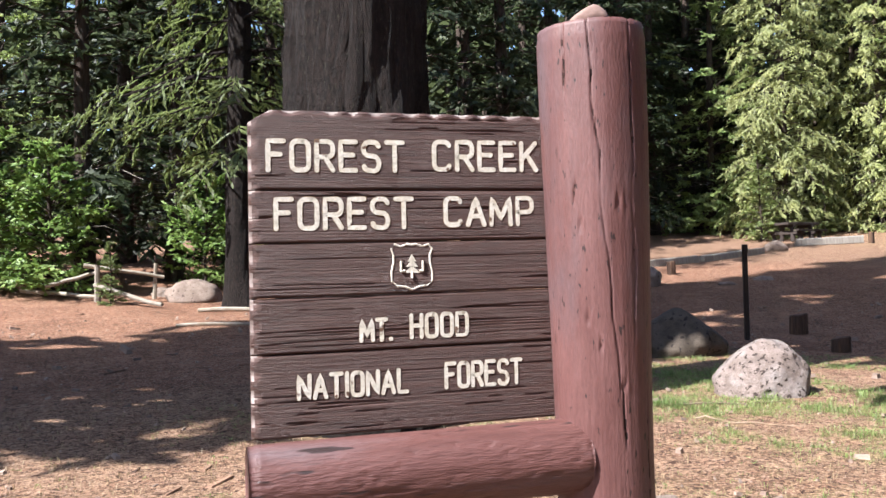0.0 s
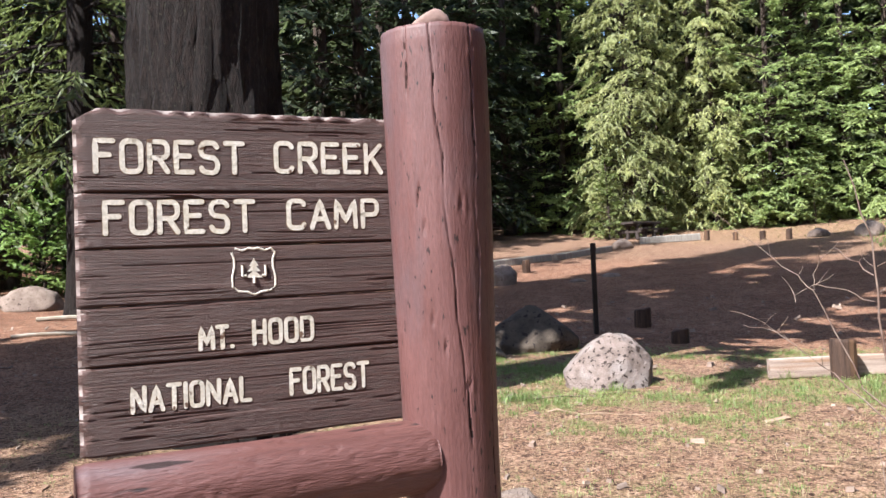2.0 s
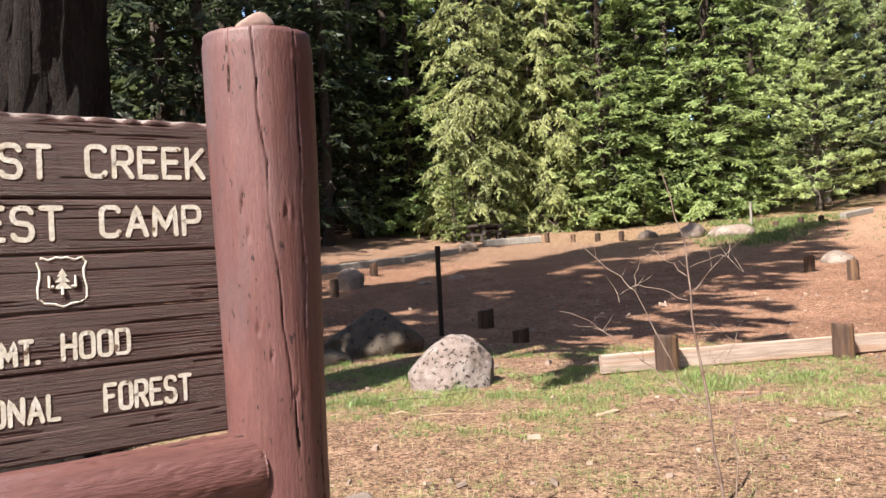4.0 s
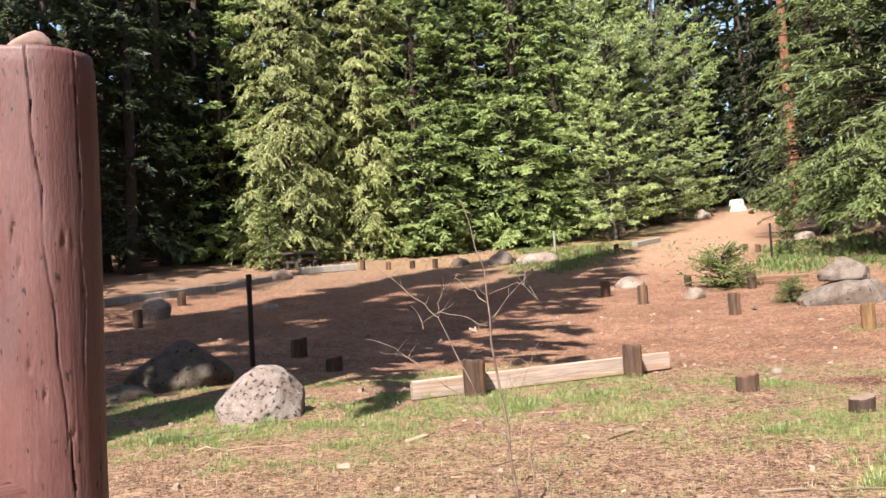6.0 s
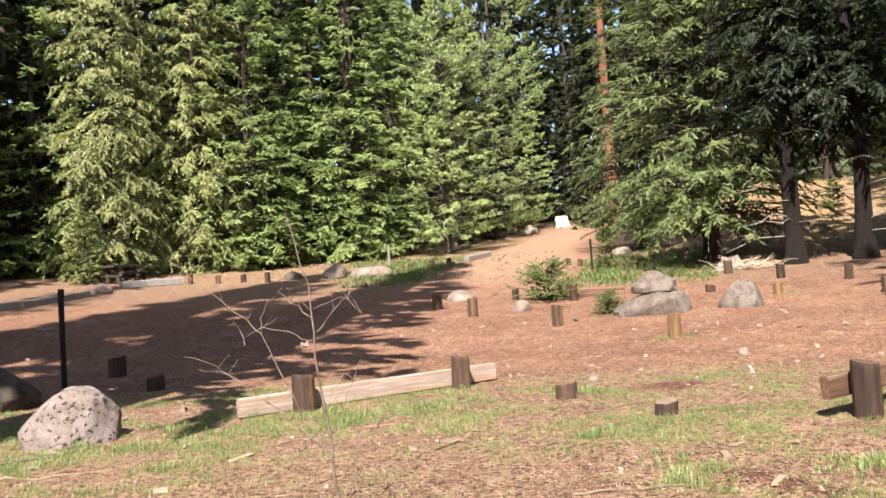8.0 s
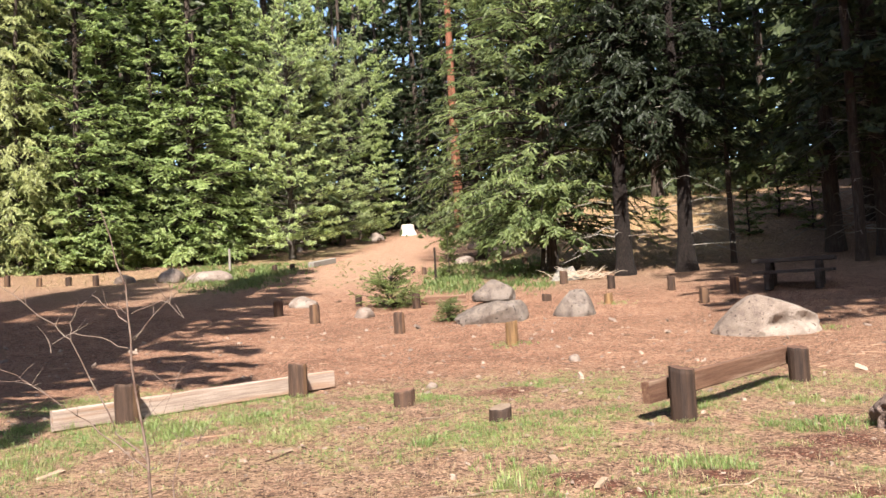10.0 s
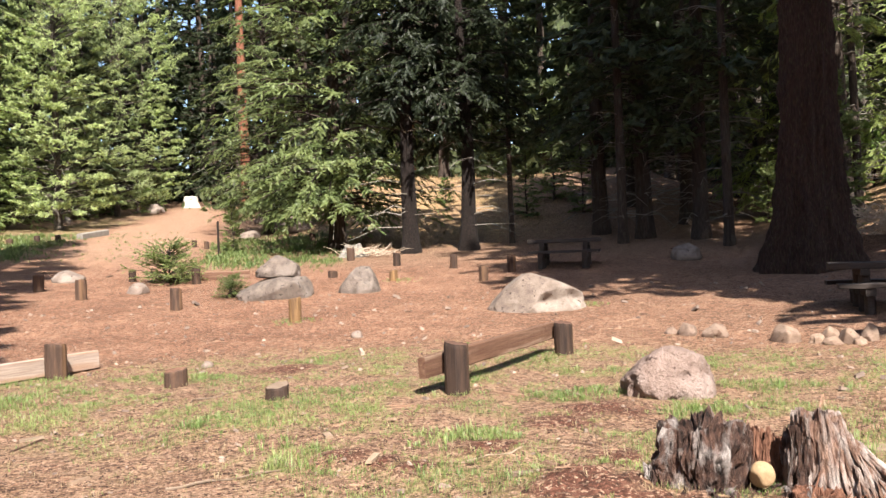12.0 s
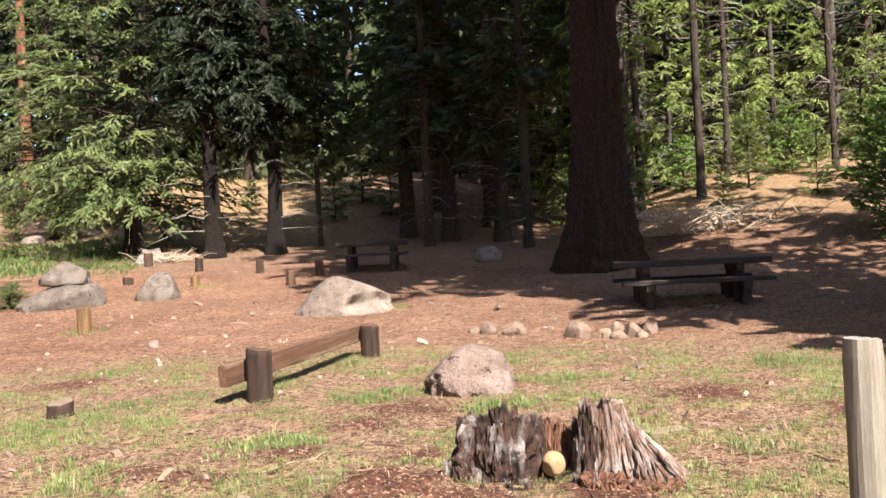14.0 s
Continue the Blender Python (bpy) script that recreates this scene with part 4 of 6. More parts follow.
bollard(20.14, 8.95, 0.115, 0.29, 42, M_LIGHTPOST, "short yellow-brown peeled log bollard in the dirt")
solid("wood_block", log_mesh("wood_block", 0.118, 0.14, [M_POSTWOOD, M_STICK], 9, 18, 0.35, 0.015), pose(7.58, 4.34, floor_at(7.58, 4.34) - 0.01, 6, -8, 150), "short dark log chunk sawn aslant, with a pale upper face", "wood block")

# ---- posts ----
v, f = box(1.75, 0.085, 0.075, 10, 0.002, 3.0)
post = thing("steel_post", pose(4.92, 14.08, floor_at(4.92, 14.08) - 0.1), "thin dark brown steel post standing in the shade", "post")
part("shaft", mesh_of("shaft", v, f, M_STEEL), post, m=pose(0.03, 0, 0.87, 0, -90, 0))
v, f = tube([(0, 0, 1.60), (0, 0, 1.735)], (0.052, 0.050), 8)
part("cap", mesh_of("cap", v, f, M_STEEL), post)
v, f = tube([(0, 0, -0.1), (0, 0, 0.6), (0, 0, 1.22)], (0.045, 0.042, 0.04), 8)
solid("marker_post", mesh_of("marker_post", v, f, M_STEEL), pose(24.8, 18.03, floor_at(24.8, 18.03)), "thin dark marker post by the track", "post")
v, f = tube([(0, 0, -0.1), (0, 0, 0.5), (0, 0, 1.1)], (0.06, 0.055, 0.05), 8)
solid("marker_post", mesh_of("marker_post", v, f, M_GREYWOOD), pose(24.6, 29.5, floor_at(24.6, 29.5)), "thin grey wooden marker post by the track", "post")
me = log_mesh("peeled_post", 0.070, 1.048, [M_PALEPOST, M_GREYWOOD], 5, 22, 0.05, 0.004)
solid("wooden_post", me, pose(3.809, -1.508, 0.0, 0, 0.4, 0), "pale peeled round wooden post, weathered and cracked", "post")


# ---- boulders and stones ----
rock("boulder", 3.34, 9.05, (1.04, 0.88, 0.65), 12, M_GRANITE, "pale granite boulder with dark lichen pits on thin grass", -18, group="boulders", rough=0.15, detail=6, cut=0.72,
     planes=[(-0.66, -0.05, 0.75, 0.76), (-0.1, -0.85, 0.52, 0.80), (0.97, -0.2, -0.1, 0.92), (0.55, -0.8, 0.2, 0.86), (-0.6, -0.75, 0.3, 0.84)],
     dents=[(0.1, -0.85, 0.45, 0.16, 0.07), (0.3, -0.8, 0.5, 0.13, 0.06), (-0.1, -0.9, 0.3, 0.15, 0.06), (0.4, -0.9, 0.0, 0.2, 0.06), (0.15, -0.98, -0.1, 0.15, 0.05), (0.6, -0.7, 0.3, 0.16, 0.06)])
rock("boulder", 3.30, 12.75, (1.5, 1.1, 0.72), 21, M_DARKROCK, "large mossy boulder in deep shade, coloured darker for that shade", -15, group="boulders", detail=5, rough=0.2,
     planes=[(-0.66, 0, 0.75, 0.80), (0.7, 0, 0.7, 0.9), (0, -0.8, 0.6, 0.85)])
rock("boulder", 2.35, 11.9, (0.8, 0.6, 0.30), 22, M_DARKROCK, "low stone coloured for shade in front of a mossy boulder", 10, group="boulders")
rock("boulder", 8.46, 0.545, (0.86, 0.80, 0.52), 36, M_PINKROCK, "rounded pinkish cracked boulder in grass", -83, group="boulders", rough=0.26, detail=6, cut=0.65,
     planes=[(-0.62, 0, 0.78, 0.80), (0.97, -0.1, 0.15, 0.84), (0.1, -0.85, 0.5, 0.82), (0.2, 0, 0.98, 0.86), (0.6, -0.75, 0.25, 0.86)],
     dents=[(-0.35, -0.85, 0.25, 0.30, 0.16), (0.05, -0.95, -0.05, 0.34, 0.14), (-0.1, -0.6, 0.75, 0.22, 0.08), (0.35, -0.8, 0.45, 0.18, 0.08), (-0.65, -0.6, 0.3, 0.22, 0.10), (0.55, -0.8, 0.0, 0.16, 0.08)])
rock("boulder", 16.0, 3.95, (1.90, 1.25, 0.80), 47, M_GREYROCK, "broad grey-brown boulder with a smooth hollow, on bare dirt", -76, group="boulders", rough=0.14, detail=6, cut=0.8,
     planes=[(-0.80, -0.1, 0.58, 0.72), (0.0, 0.1, 1.0, 0.88), (0.52, 0, 0.85, 0.76), (0.05, -0.88, 0.45, 0.78), (-0.5, -0.8, 0.3, 0.76)], dents=[(0.42, -0.88, 0.18, 0.55, 0.55), (0.85, -0.5, 0.2, 0.35, 0.20)])
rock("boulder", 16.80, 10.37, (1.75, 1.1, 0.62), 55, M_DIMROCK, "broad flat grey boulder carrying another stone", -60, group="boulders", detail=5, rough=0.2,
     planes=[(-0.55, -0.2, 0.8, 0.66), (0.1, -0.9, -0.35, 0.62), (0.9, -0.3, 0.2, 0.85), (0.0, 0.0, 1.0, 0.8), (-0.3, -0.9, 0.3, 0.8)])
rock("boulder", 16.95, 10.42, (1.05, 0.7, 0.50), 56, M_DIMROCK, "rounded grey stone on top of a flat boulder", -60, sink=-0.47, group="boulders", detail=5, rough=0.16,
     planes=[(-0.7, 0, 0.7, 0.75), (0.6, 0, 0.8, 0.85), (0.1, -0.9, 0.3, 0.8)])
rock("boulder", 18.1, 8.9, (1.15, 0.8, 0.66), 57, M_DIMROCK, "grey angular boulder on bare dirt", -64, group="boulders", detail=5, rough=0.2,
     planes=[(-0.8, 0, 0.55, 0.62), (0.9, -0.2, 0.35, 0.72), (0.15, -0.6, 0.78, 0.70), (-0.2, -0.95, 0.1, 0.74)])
rock("boulder", 5.30, 23.5, (1.0, 0.8, 0.62), 58, M_PALEROCK, "rounded pale boulder beside a log bollard", 0, group="boulders")
rock("boulder", -7.2, 21.8, (1.55, 1.1, 0.62), 59, M_PALEROCK, "rounded white boulder beside a rail fence", 10, group="boulders", rough=0.14)
rock("boulder", -8.3, 22.6, (0.7, 0.6, 0.3), 60, M_GREYROCK, "small grey boulder at the foot of a rail fence", 10, group="boulders")
for i, (x, y, sx, sy, sz, mt) in enumerate([(12.22, 31.97, 0.9, 0.7, 0.45, 1), (19.66, 30.03, 1.0, 0.8, 0.4, 0), (20.75, 28.4, 1.4, 1.0, 0.6, 0), (21.5, 27.0, 2.0, 1.1, 0.5, 0),
                                           (37.1, 39.3, 1.6, 1.2, 0.8, 0), (34.8, 36.0, 1.2, 1.0, 0.6, 0), (46.7, 39.8, 1.4, 1.1, 0.7, 0), (17.5, 17.5, 0.9, 0.8, 0.34, 0), (16.5, 14.2, 0.55, 0.7, 0.33, 1),
                                           (39.5, 25.7, 1.9, 1.5, 1.0, 1), (38.0, 24.2, 1.4, 1.1, 0.6, 1), (33.9, 20.3, 1.2, 1.5, 0.8, 0), (31.0, 21.0, 1.0, 0.8, 0.4, 0), (8.7, 23.6, 0.7, 0.5, 0.16, 1),
                                           (7.4, 22.9, 0.6, 0.4, 0.14, 1), (24.4, 1.9, 0.9, 0.8, 0.5, 0), (3.2, 23.4, 0.9, 0.7, 0.5, 0)]):
    rock("boulder", x, y, (sx, sy, sz), 70 + i, M_PALEROCK if mt else M_GREYROCK, "pale rounded stone half sunk in the ground" if mt else "grey stone half sunk in the ground",
         i * 40, group="boulders", detail=3)
for i, (x, y, s, h) in enumerate([(12.93, 1.05, 0.24, 0.12), (12.76, 0.80, 0.34, 0.22), (12.62, 0.41, 0.38, 0.20), (12.35, -0.51, 0.48, 0.31), (12.2, -0.88, 0.30, 0.16), (12.05, -1.05, 0.26, 0.14),
                                 (12.15, -1.25, 0.34, 0.24), (12.3, -1.5, 0.3, 0.24), (12.0, -1.35, 0.22, 0.12), (12.5, -1.05, 0.25, 0.2)]):
    rock("fire_ring_stone", x, y, (s, s * 0.85, h), 100 + i, M_RINGSTONE, "angular tan stone of a loose fire ring on bare dirt", i * 51, 0.03, "fire ring stones", category="stone", detail=4, rough=0.35, faces=14, cut=0.96)
rock("stone", 12.22, 5.87, (0.26, 0.2, 0.13), 120, M_PALEROCK, "small pale stone on bare dirt", 20, 0.02, category="stone", detail=3)
rock("stone", 9.3, 6.53, (0.2, 0.16, 0.1), 121, M_PALEROCK, "small pale stone on bare dirt", 20, 0.02, category="stone", detail=3)


# ---- rotten stump with a round stone in its hollow ----
stump = thing("rotten_stump", pose(5.45, -0.185, floor_at(5.45, -0.25) - 0.03), "broken grey and red rotten tree stump with a hollow middle", "stump")
def stump_block(name, r, h, seed, mats, flare, lean, rx=1.0, buttress=(0.0, 0.0), hollow=0.12, slope=(0.0, 0.0)):
    """An upright piece of rotten wood: fluted fibres, deep checks, a ragged hollow top; buttress: reach and bearing of a spreading foot."""
    sides, rings = 170, 30
    verts, faces = [], []
    for i in range(rings + 1):
        f = i / rings
        for j in range(sides):
            w = 2 * math.pi * j / sides
            c, s = math.cos(w), math.sin(w)
            twist = 0.25 * noise.noise((c * 2, s * 2, f * 1.3 + seed))
            bend = 0.5 * noise.noise((c * 1.5, s * 1.5, f * 2.2 + seed * 1.7))
            fibre = noise.noise((c * 4 + bend, s * 4 + bend, f * 2.6 + seed)) * 0.10 + noise.noise((c * 12 + bend, s * 12, f * 4.2 + seed)) * 0.055 + noise.noise((c * 30, s * 30, f * 8.0 + seed)) * 0.03
            check = abs(noise.noise((c * 2.6 + twist + bend, s * 2.6 + bend, f * 1.1 + seed * 2.3)))
            deep = 0.26 * (1 - check / 0.06) if check < 0.06 else 0.0
            lump = 0.30 * noise.noise((c * 1.5, s * 1.5, f * 2.4 + seed)) + 0.13 * noise.noise((c * 3.7, s * 3.7, f * 5.0 + seed)) + 0.05 * noise.noise((c * 8, s * 8, f * 12 + seed)) - 0.16 * f
            spread = flare * (0.7 + 0.6 * noise.noise((c * 1.5, s * 1.5, seed + 9))) * (1 - f) ** 2.2
            if buttress[0]:
                spread += buttress[0] * max(0.0, math.cos(w - buttress[1])) ** 3 * (1 - f) ** 1.35 * (0.8 + 0.5 * noise.noise((c * 6, s * 6, seed)))
            rr = r * (0.96 + fibre + lump - deep) + spread
            top = h * (0.86 + slope[0] * c + slope[1] * s + 0.13 * noise.noise((c * 1.3, s * 1.3, seed)) + 0.10 * noise.noise((c * 5, s * 5, seed)) + 0.07 * noise.noise((c * 16, s * 16, seed)) - 0.6 * deep)
            verts.append((lean[0] * f + rx * rr * c, lean[1] * f + rr * s, f * top - 0.05))
    for i in range(rings):
        for j in range(sides):
            k = (j + 1) % sides
            faces.append((i * sides + j, i * sides + k, (i + 1) * sides + k, (i + 1) * sides + j))
    o = rings * sides
    for q in range(1, 5):
        for j in range(sides):
            p = verts[o + j]
            g = 1 - q * 0.21
            verts.append((lean[0] + (p[0] - lean[0]) * g, lean[1] + (p[1] - lean[1]) * g, p[2] - hollow * (0.15, 0.55, 0.85, 1.0)[q - 1] + 0.035 * noise.noise((j * 0.5, q * 2.0, seed))))
    for q in range(4):
        a, b = o + q * sides, o + (q + 1) * sides
        for j in range(sides):
            k = (j + 1) % sides
            faces.append((a + j, a + k, b + k, b + j))
    faces.append(tuple(range(len(verts) - sides, len(verts))))
    return mesh_of(name, verts, faces, mats, smooth=False)


def splinter(foot, tip, w, t, rnd):
    """One split, jagged fibre of rotten wood from foot to tip."""
    foot, tip = Vector(foot), Vector(tip)
    run = (tip - foot).normalized()
    a = run.orthogonal().normalized()
    turn = rnd.uniform(0, math.pi)
    a, c = a * math.cos(turn) + run.cross(a) * math.sin(turn), run.cross(a * math.cos(turn) + run.cross(a) * math.sin(turn))
    bow = Vector((rnd.gauss(0, 1), rnd.gauss(0, 1), 0)) * 0.012
    verts, faces, n = [], [], 6
    for i in range(n + 1):
        f = i / n
        s = (1.15 - 0.45 * f) * rnd.uniform(0.8, 1.15) * (0.8 if i == n else 1)
        mid = foot.lerp(tip, f) + bow * math.sin(f * math.pi)
        for j in range(6):
            g = 2 * math.pi * j / 6
            q = rnd.uniform(0.75, 1.2)
            verts.append(mid + a * math.cos(g) * w * 0.5 * s * q + c * math.sin(g) * t * 0.5 * s * q + run * (rnd.uniform(-0.035, 0.025) if i == n else rnd.uniform(-0.01, 0.01)))
    for i in range(n):
        for j in range(6):
            k = (j + 1) % 6
            faces.append((i * 6 + j, i * 6 + k, (i + 1) * 6 + k, (i + 1) * 6 + j))
    faces.append(tuple(range(n * 6, n * 6 + 6)))
    return verts, faces


def stump_bundle(name, foot_of, tip_of, n, w, t, seed, material, label):
    """Many splinters side by side; foot_of and tip_of give both ends from two numbers between 0 and 1."""
    rnd = random.Random(seed)
    out = []
    for i in range(n):
        u, v = rnd.random(), rnd.random()
        a, b = Vector(foot_of(u, v)), Vector(tip_of(u, v))
        f0 = max(0.0, rnd.uniform(-0.3, 0.6))
        f1 = min(1.0, f0 + rnd.uniform(0.3, 0.75))
        side = Vector((rnd.gauss(0, 1), rnd.gauss(0, 1), 0)) * 0.018
        out.append(splinter(a.lerp(b, f0) + side, a.lerp(b, f1) - side * 0.5, w * rnd.uniform(0.5, 1.5), t * rnd.uniform(0.6, 1.4), rnd))
    vs, fs = join(out)
    return tagged(part(name, mesh_of(name, vs, fs, material), stump), label, kind="stuff")


def at(right, deep, z):
    """A place in the stump: to the right, inwards and up, as one faces it from the sign."""
    return (deep * 0.9875 + right * 0.158, deep * 0.158 - right * 0.9875, z)


def block_at(name, right, deep, r, h, seed, material, label, flare=0.05, lean=(0.0, 0.0), rx=1.0, **kw):
    x, y, _ = at(right, deep, 0)
    part(name, stump_block(name, r, h, seed, material, flare, lean, rx, **kw), stump, label, pose(x, y, 0))


RIGHT_OF = -1.41      # bearing of the side away from the sign
block_at("shell", -0.25, 0.03, 0.255, 0.52, 4, M_ROT, "dark weathered block of the stump with bleached edges", 0.06, (0.02, -0.02), 0.95, hollow=0.10, slope=(0.0, -0.05))
block_at("shell", -0.44, -0.08, 0.085, 0.26, 8, M_ROT, "dark leaning slab of rotten wood", 0.10, (0.04, 0.05))
block_at("shell", -0.03, 0.08, 0.110, 0.47, 9, M_ROT, "split wood of the stump with bleached edges", 0.04)
block_at("back_shell", 0.12, 0.24, 0.085, 0.42, 11, M_ROTRED, "red-brown broken back of the hollow stump", 0.05, (0.02, 0.0))
block_at("back_shell", 0.24, 0.27, 0.085, 0.36, 12, M_ROTRED, "red-brown broken back of the hollow stump", 0.04)
block_at("back_shell", 0.31, 0.20, 0.07, 0.44, 13, M_ROT, "dark broken back of the hollow stump", 0.04)
block_at("core", 0.42, 0.05, 0.155, 0.585, 14, M_ROTPALE, "bleached and red split trunk with a spreading foot", 0.05, (0.0, 0.02), buttress=(0.46, RIGHT_OF - 0.25), hollow=0.04)
# This slab in darker wood puts shade on the trunk's left face.
block_at("core", 0.325, 0.0, 0.085, 0.50, 17, M_ROT, "dark rotten slab for the shaded left face of the split trunk", 0.05, (0.02, -0.01), hollow=0.03)
block_at("crumbled_wood", 0.36, -0.27, 0.13, 0.17, 19, M_ROTRED, "crumbling red rotten wood", 0.06, (0.03, 0.03))
block_at("crumbled_wood", 0.54, -0.33, 0.11, 0.13, 21, M_ROTRED, "crumbling red rotten wood", 0.06)
block_at("crumbled_wood", 0.26, -0.18, 0.08, 0.16, 23, M_ROT, "dark crumbling wood", 0.06)
block_at("crumbled_wood", -0.14, -0.22, 0.10, 0.15, 27, M_ROT, "dark crumbling wood", 0.06)
stump_bundle("splintered_foot", lambda u, v: at(0.50 + 0.36 * u, -0.22 + 0.22 * v - 0.10 * u, -0.03), lambda u, v: at(0.48 + 0.10 * u, -0.10 + 0.16 * v, 0.40 - 0.05 * u), 46, 0.030, 0.016, 6, M_ROTPALE, "bleached splinters slanting to the ground")
stump_bundle("crumbled_edge", lambda u, v: at(0.24 + 0.50 * u, -0.46 + 0.26 * v, -0.03), lambda u, v: at(0.34 + 0.46 * u, -0.36 + 0.24 * v, 0.06 + 0.12 * v * (1 - u)), 60, 0.030, 0.014, 8, M_ROTRED, "crumbling red rotten splinters")
stump_bundle("crumbled_edge", lambda u, v: at(-0.58 + 0.30 * u, -0.24 + 0.18 * v, -0.03), lambda u, v: at(-0.50 + 0.28 * u, -0.20 + 0.16 * v, 0.06 + 0.16 * v * u), 60, 0.030, 0.014, 9, M_ROT, "dark crumbs of rotten wood")
stump_bundle("crumbled_edge", lambda u, v: at(-0.20 + 0.40 * u, -0.30 + 0.30 * v, -0.02), lambda u, v: at(-0.10 + 0.40 * u, -0.28 + 0.30 * v, 0.03 + 0.07 * v), 50, 0.026, 0.012, 10, M_ROT, "crumbs of rotten wood in the hollow")
solid("round_stone", rock_mesh("round_stone", M_BALL, (0.142, 0.142, 0.142), 2, 0.04, 0.9, 4), pose(5.40, -0.285, floor_at(5.4, -0.3) + 0.03), "smooth ochre round stone in the hollow of a stump", "stone")
v, f = tube([(0, 0, -0.2), (0.02, 0, 0.10), (0.0, 0.02, 0.42), (0.02, 0, 0.86), (0.02, 0, 0.90)], (0.80, 0.70, 0.58, 0.52, 0.48), 20)
v = [p + Vector((0.05 * noise.noise((p.x * 3, p.y * 3, 1.0)), 0.05 * noise.noise((p.x * 3, p.y * 3, 5.0)), 0.04 * noise.noise((p.x * 4, p.y * 4, 9.0)))) for p in v]
me = mesh_of("white_stump", v, f, M_WHITESTUMP)
solid("bleached_stump", me, pose(54.3, 42.9, floor_at(54.3, 42.9) - 0.02), "bleached white tree stump at the top of the track", "stump")
me = stump_block("old_stump", 0.32, 0.5, 23, M_GREYWOOD, 0.35, (0, 0))
solid("old_stump", me, pose(25.5, 13.0, floor_at(25.5, 13.0)), "grey splintered old stump at the foot of a fir", "stump")


# ---- picnic tables ----
def picnic_table(x, y, yaw, length, label, material=M_TABLE):
    """Split-log table: three thick top planks and a thick bench plank on either side, on log cribs."""
    ob = thing("picnic_table", pose(x, y, floor_at(x, y), 0, 0, yaw), label, "picnic table", "picnic tables")
    for i in range(3):
        v, f = box(length * (1 - 0.015 * i), 0.255, 0.105, 14, 0.012, i + length)
        part("top_board", mesh_of("top_board", v, f, material), ob, m=pose(0.01 * i, -0.265 + 0.265 * i, 0.665))
    for s in (-1, 1):
        v, f = box(length * 0.94, 0.29, 0.075, 14, 0.010, s + length)
        part("bench_board", mesh_of("bench_board", v, f, material), ob, m=pose(0, s * 0.72, 0.375))
    for s in (-1, 1):
        v, f = box(1.66, 0.15, 0.13, 6, 0.008, s)
        part("bench_beam", mesh_of("bench_beam", v, f, material), ob, m=pose(s * length * 0.30, 0, 0.245, 0, 0, 90))
        v, f = box(0.80, 0.14, 0.11, 6, 0.008, s + 4)
        part("top_beam", mesh_of("top_beam", v, f, material), ob, m=pose(s * length * 0.30, 0, 0.555, 0, 0, 90))
        for q in (-1, 1):
            v, f = tube([(0, 0, -0.05), (0, q * -0.03, 0.3), (0, q * -0.06, 0.58)], (0.105, 0.10, 0.09), 12)
            part("leg", mesh_of("leg", v, f, material), ob, m=pose(s * length * 0.30, q * 0.30, 0))
            v, f = tube([(0, 0, -0.05), (0, 0, 0.26)], (0.085, 0.08), 10)
            part("foot", mesh_of("foot", v, f, material), ob, m=pose(s * length * 0.30, q * 0.70, 0))
    return ob


picnic_table(15.75, -2.52, -86, 2.68, "dark weathered log picnic table with two benches in the shade")
picnic_table(23.2, 5.05, -82, 2.0, "dark weathered picnic table under the trees")
picnic_table(14.6, 35.9, 28, 1.9, "grey weathered picnic table at the edge of the trees")


# ---- fallen split-rail fence ----
fence = thing("rail_fence", pose(-9.0, 21.6, floor_at(-9.0, 21.6)), "broken split-rail fence of bleached poles, partly fallen", "fence")


def pole(name, a, b, r, seed):
    za, zb = a[2], b[2]
    pts = [Vector(a).lerp(Vector(b), k / 5) + Vector((0, 0, 0.03 * noise.noise((k * 0.9, seed, 1)))) for k in range(6)]
    v, f = tube([p - Vector((-9.0, 21.6, floor_at(-9.0, 21.6))) for p in pts], [r * (1.05 - 0.05 * k) for k in range(6)], 8)
    return part(name, mesh_of(name, v, f, M_FENCE), fence)


gz = floor_at(-9.0, 21.6)
pole("post", (-9.57, 21.17, gz - 0.15), (-9.57, 21.17, gz + 0.95), 0.085, 1)
pole("post", (-8.35, 21.93, gz - 0.15), (-8.30, 21.93, gz + 1.0), 0.06, 2)
pole("rail", (-9.9, 21.1, gz + 0.95), (-8.1, 22.0, gz + 0.62), 0.055, 3)
pole("rail", (-11.0, 21.3, gz + 0.42), (-9.55, 21.2, gz + 0.78), 0.055, 4)
pole("rail", (-9.6, 21.1, gz + 0.42), (-7.5, 20.2, gz - 0.12), 0.065, 5)
pole("rail", (-12.0, 21.9, gz + 0.32), (-9.6, 21.3, gz + 0.12), 0.06, 6)
pole("rail", (-13.2, 22.2, gz + 0.78), (-11.4, 22.6, gz + 0.80), 0.05, 7)
pole("rail", (-14.5, 21.2, gz + 0.42), (-12.4, 21.6, gz + 0.38), 0.055, 8)
for i, (x0, y0, x1, y1, r) in enumerate([(-6.4, 19.6, -4.6, 19.9, 0.05), (-6.1, 17.2, -4.4, 17.6, 0.035)]):
    pts = [(x0 + (x1 - x0) * k / 5, y0 + (y1 - y0) * k / 5, floor_at(x0, y0) + 0.04 + 0.02 * math.sin(k)) for k in range(6)]
    v, f = tube(pts, [r] * 6, 7)
    solid("fallen_branch", mesh_of("fallen_branch", v, f, M_FENCE), Matrix.Identity(4), "bleached fallen branch on the dirt", "branch", "fallen branches")


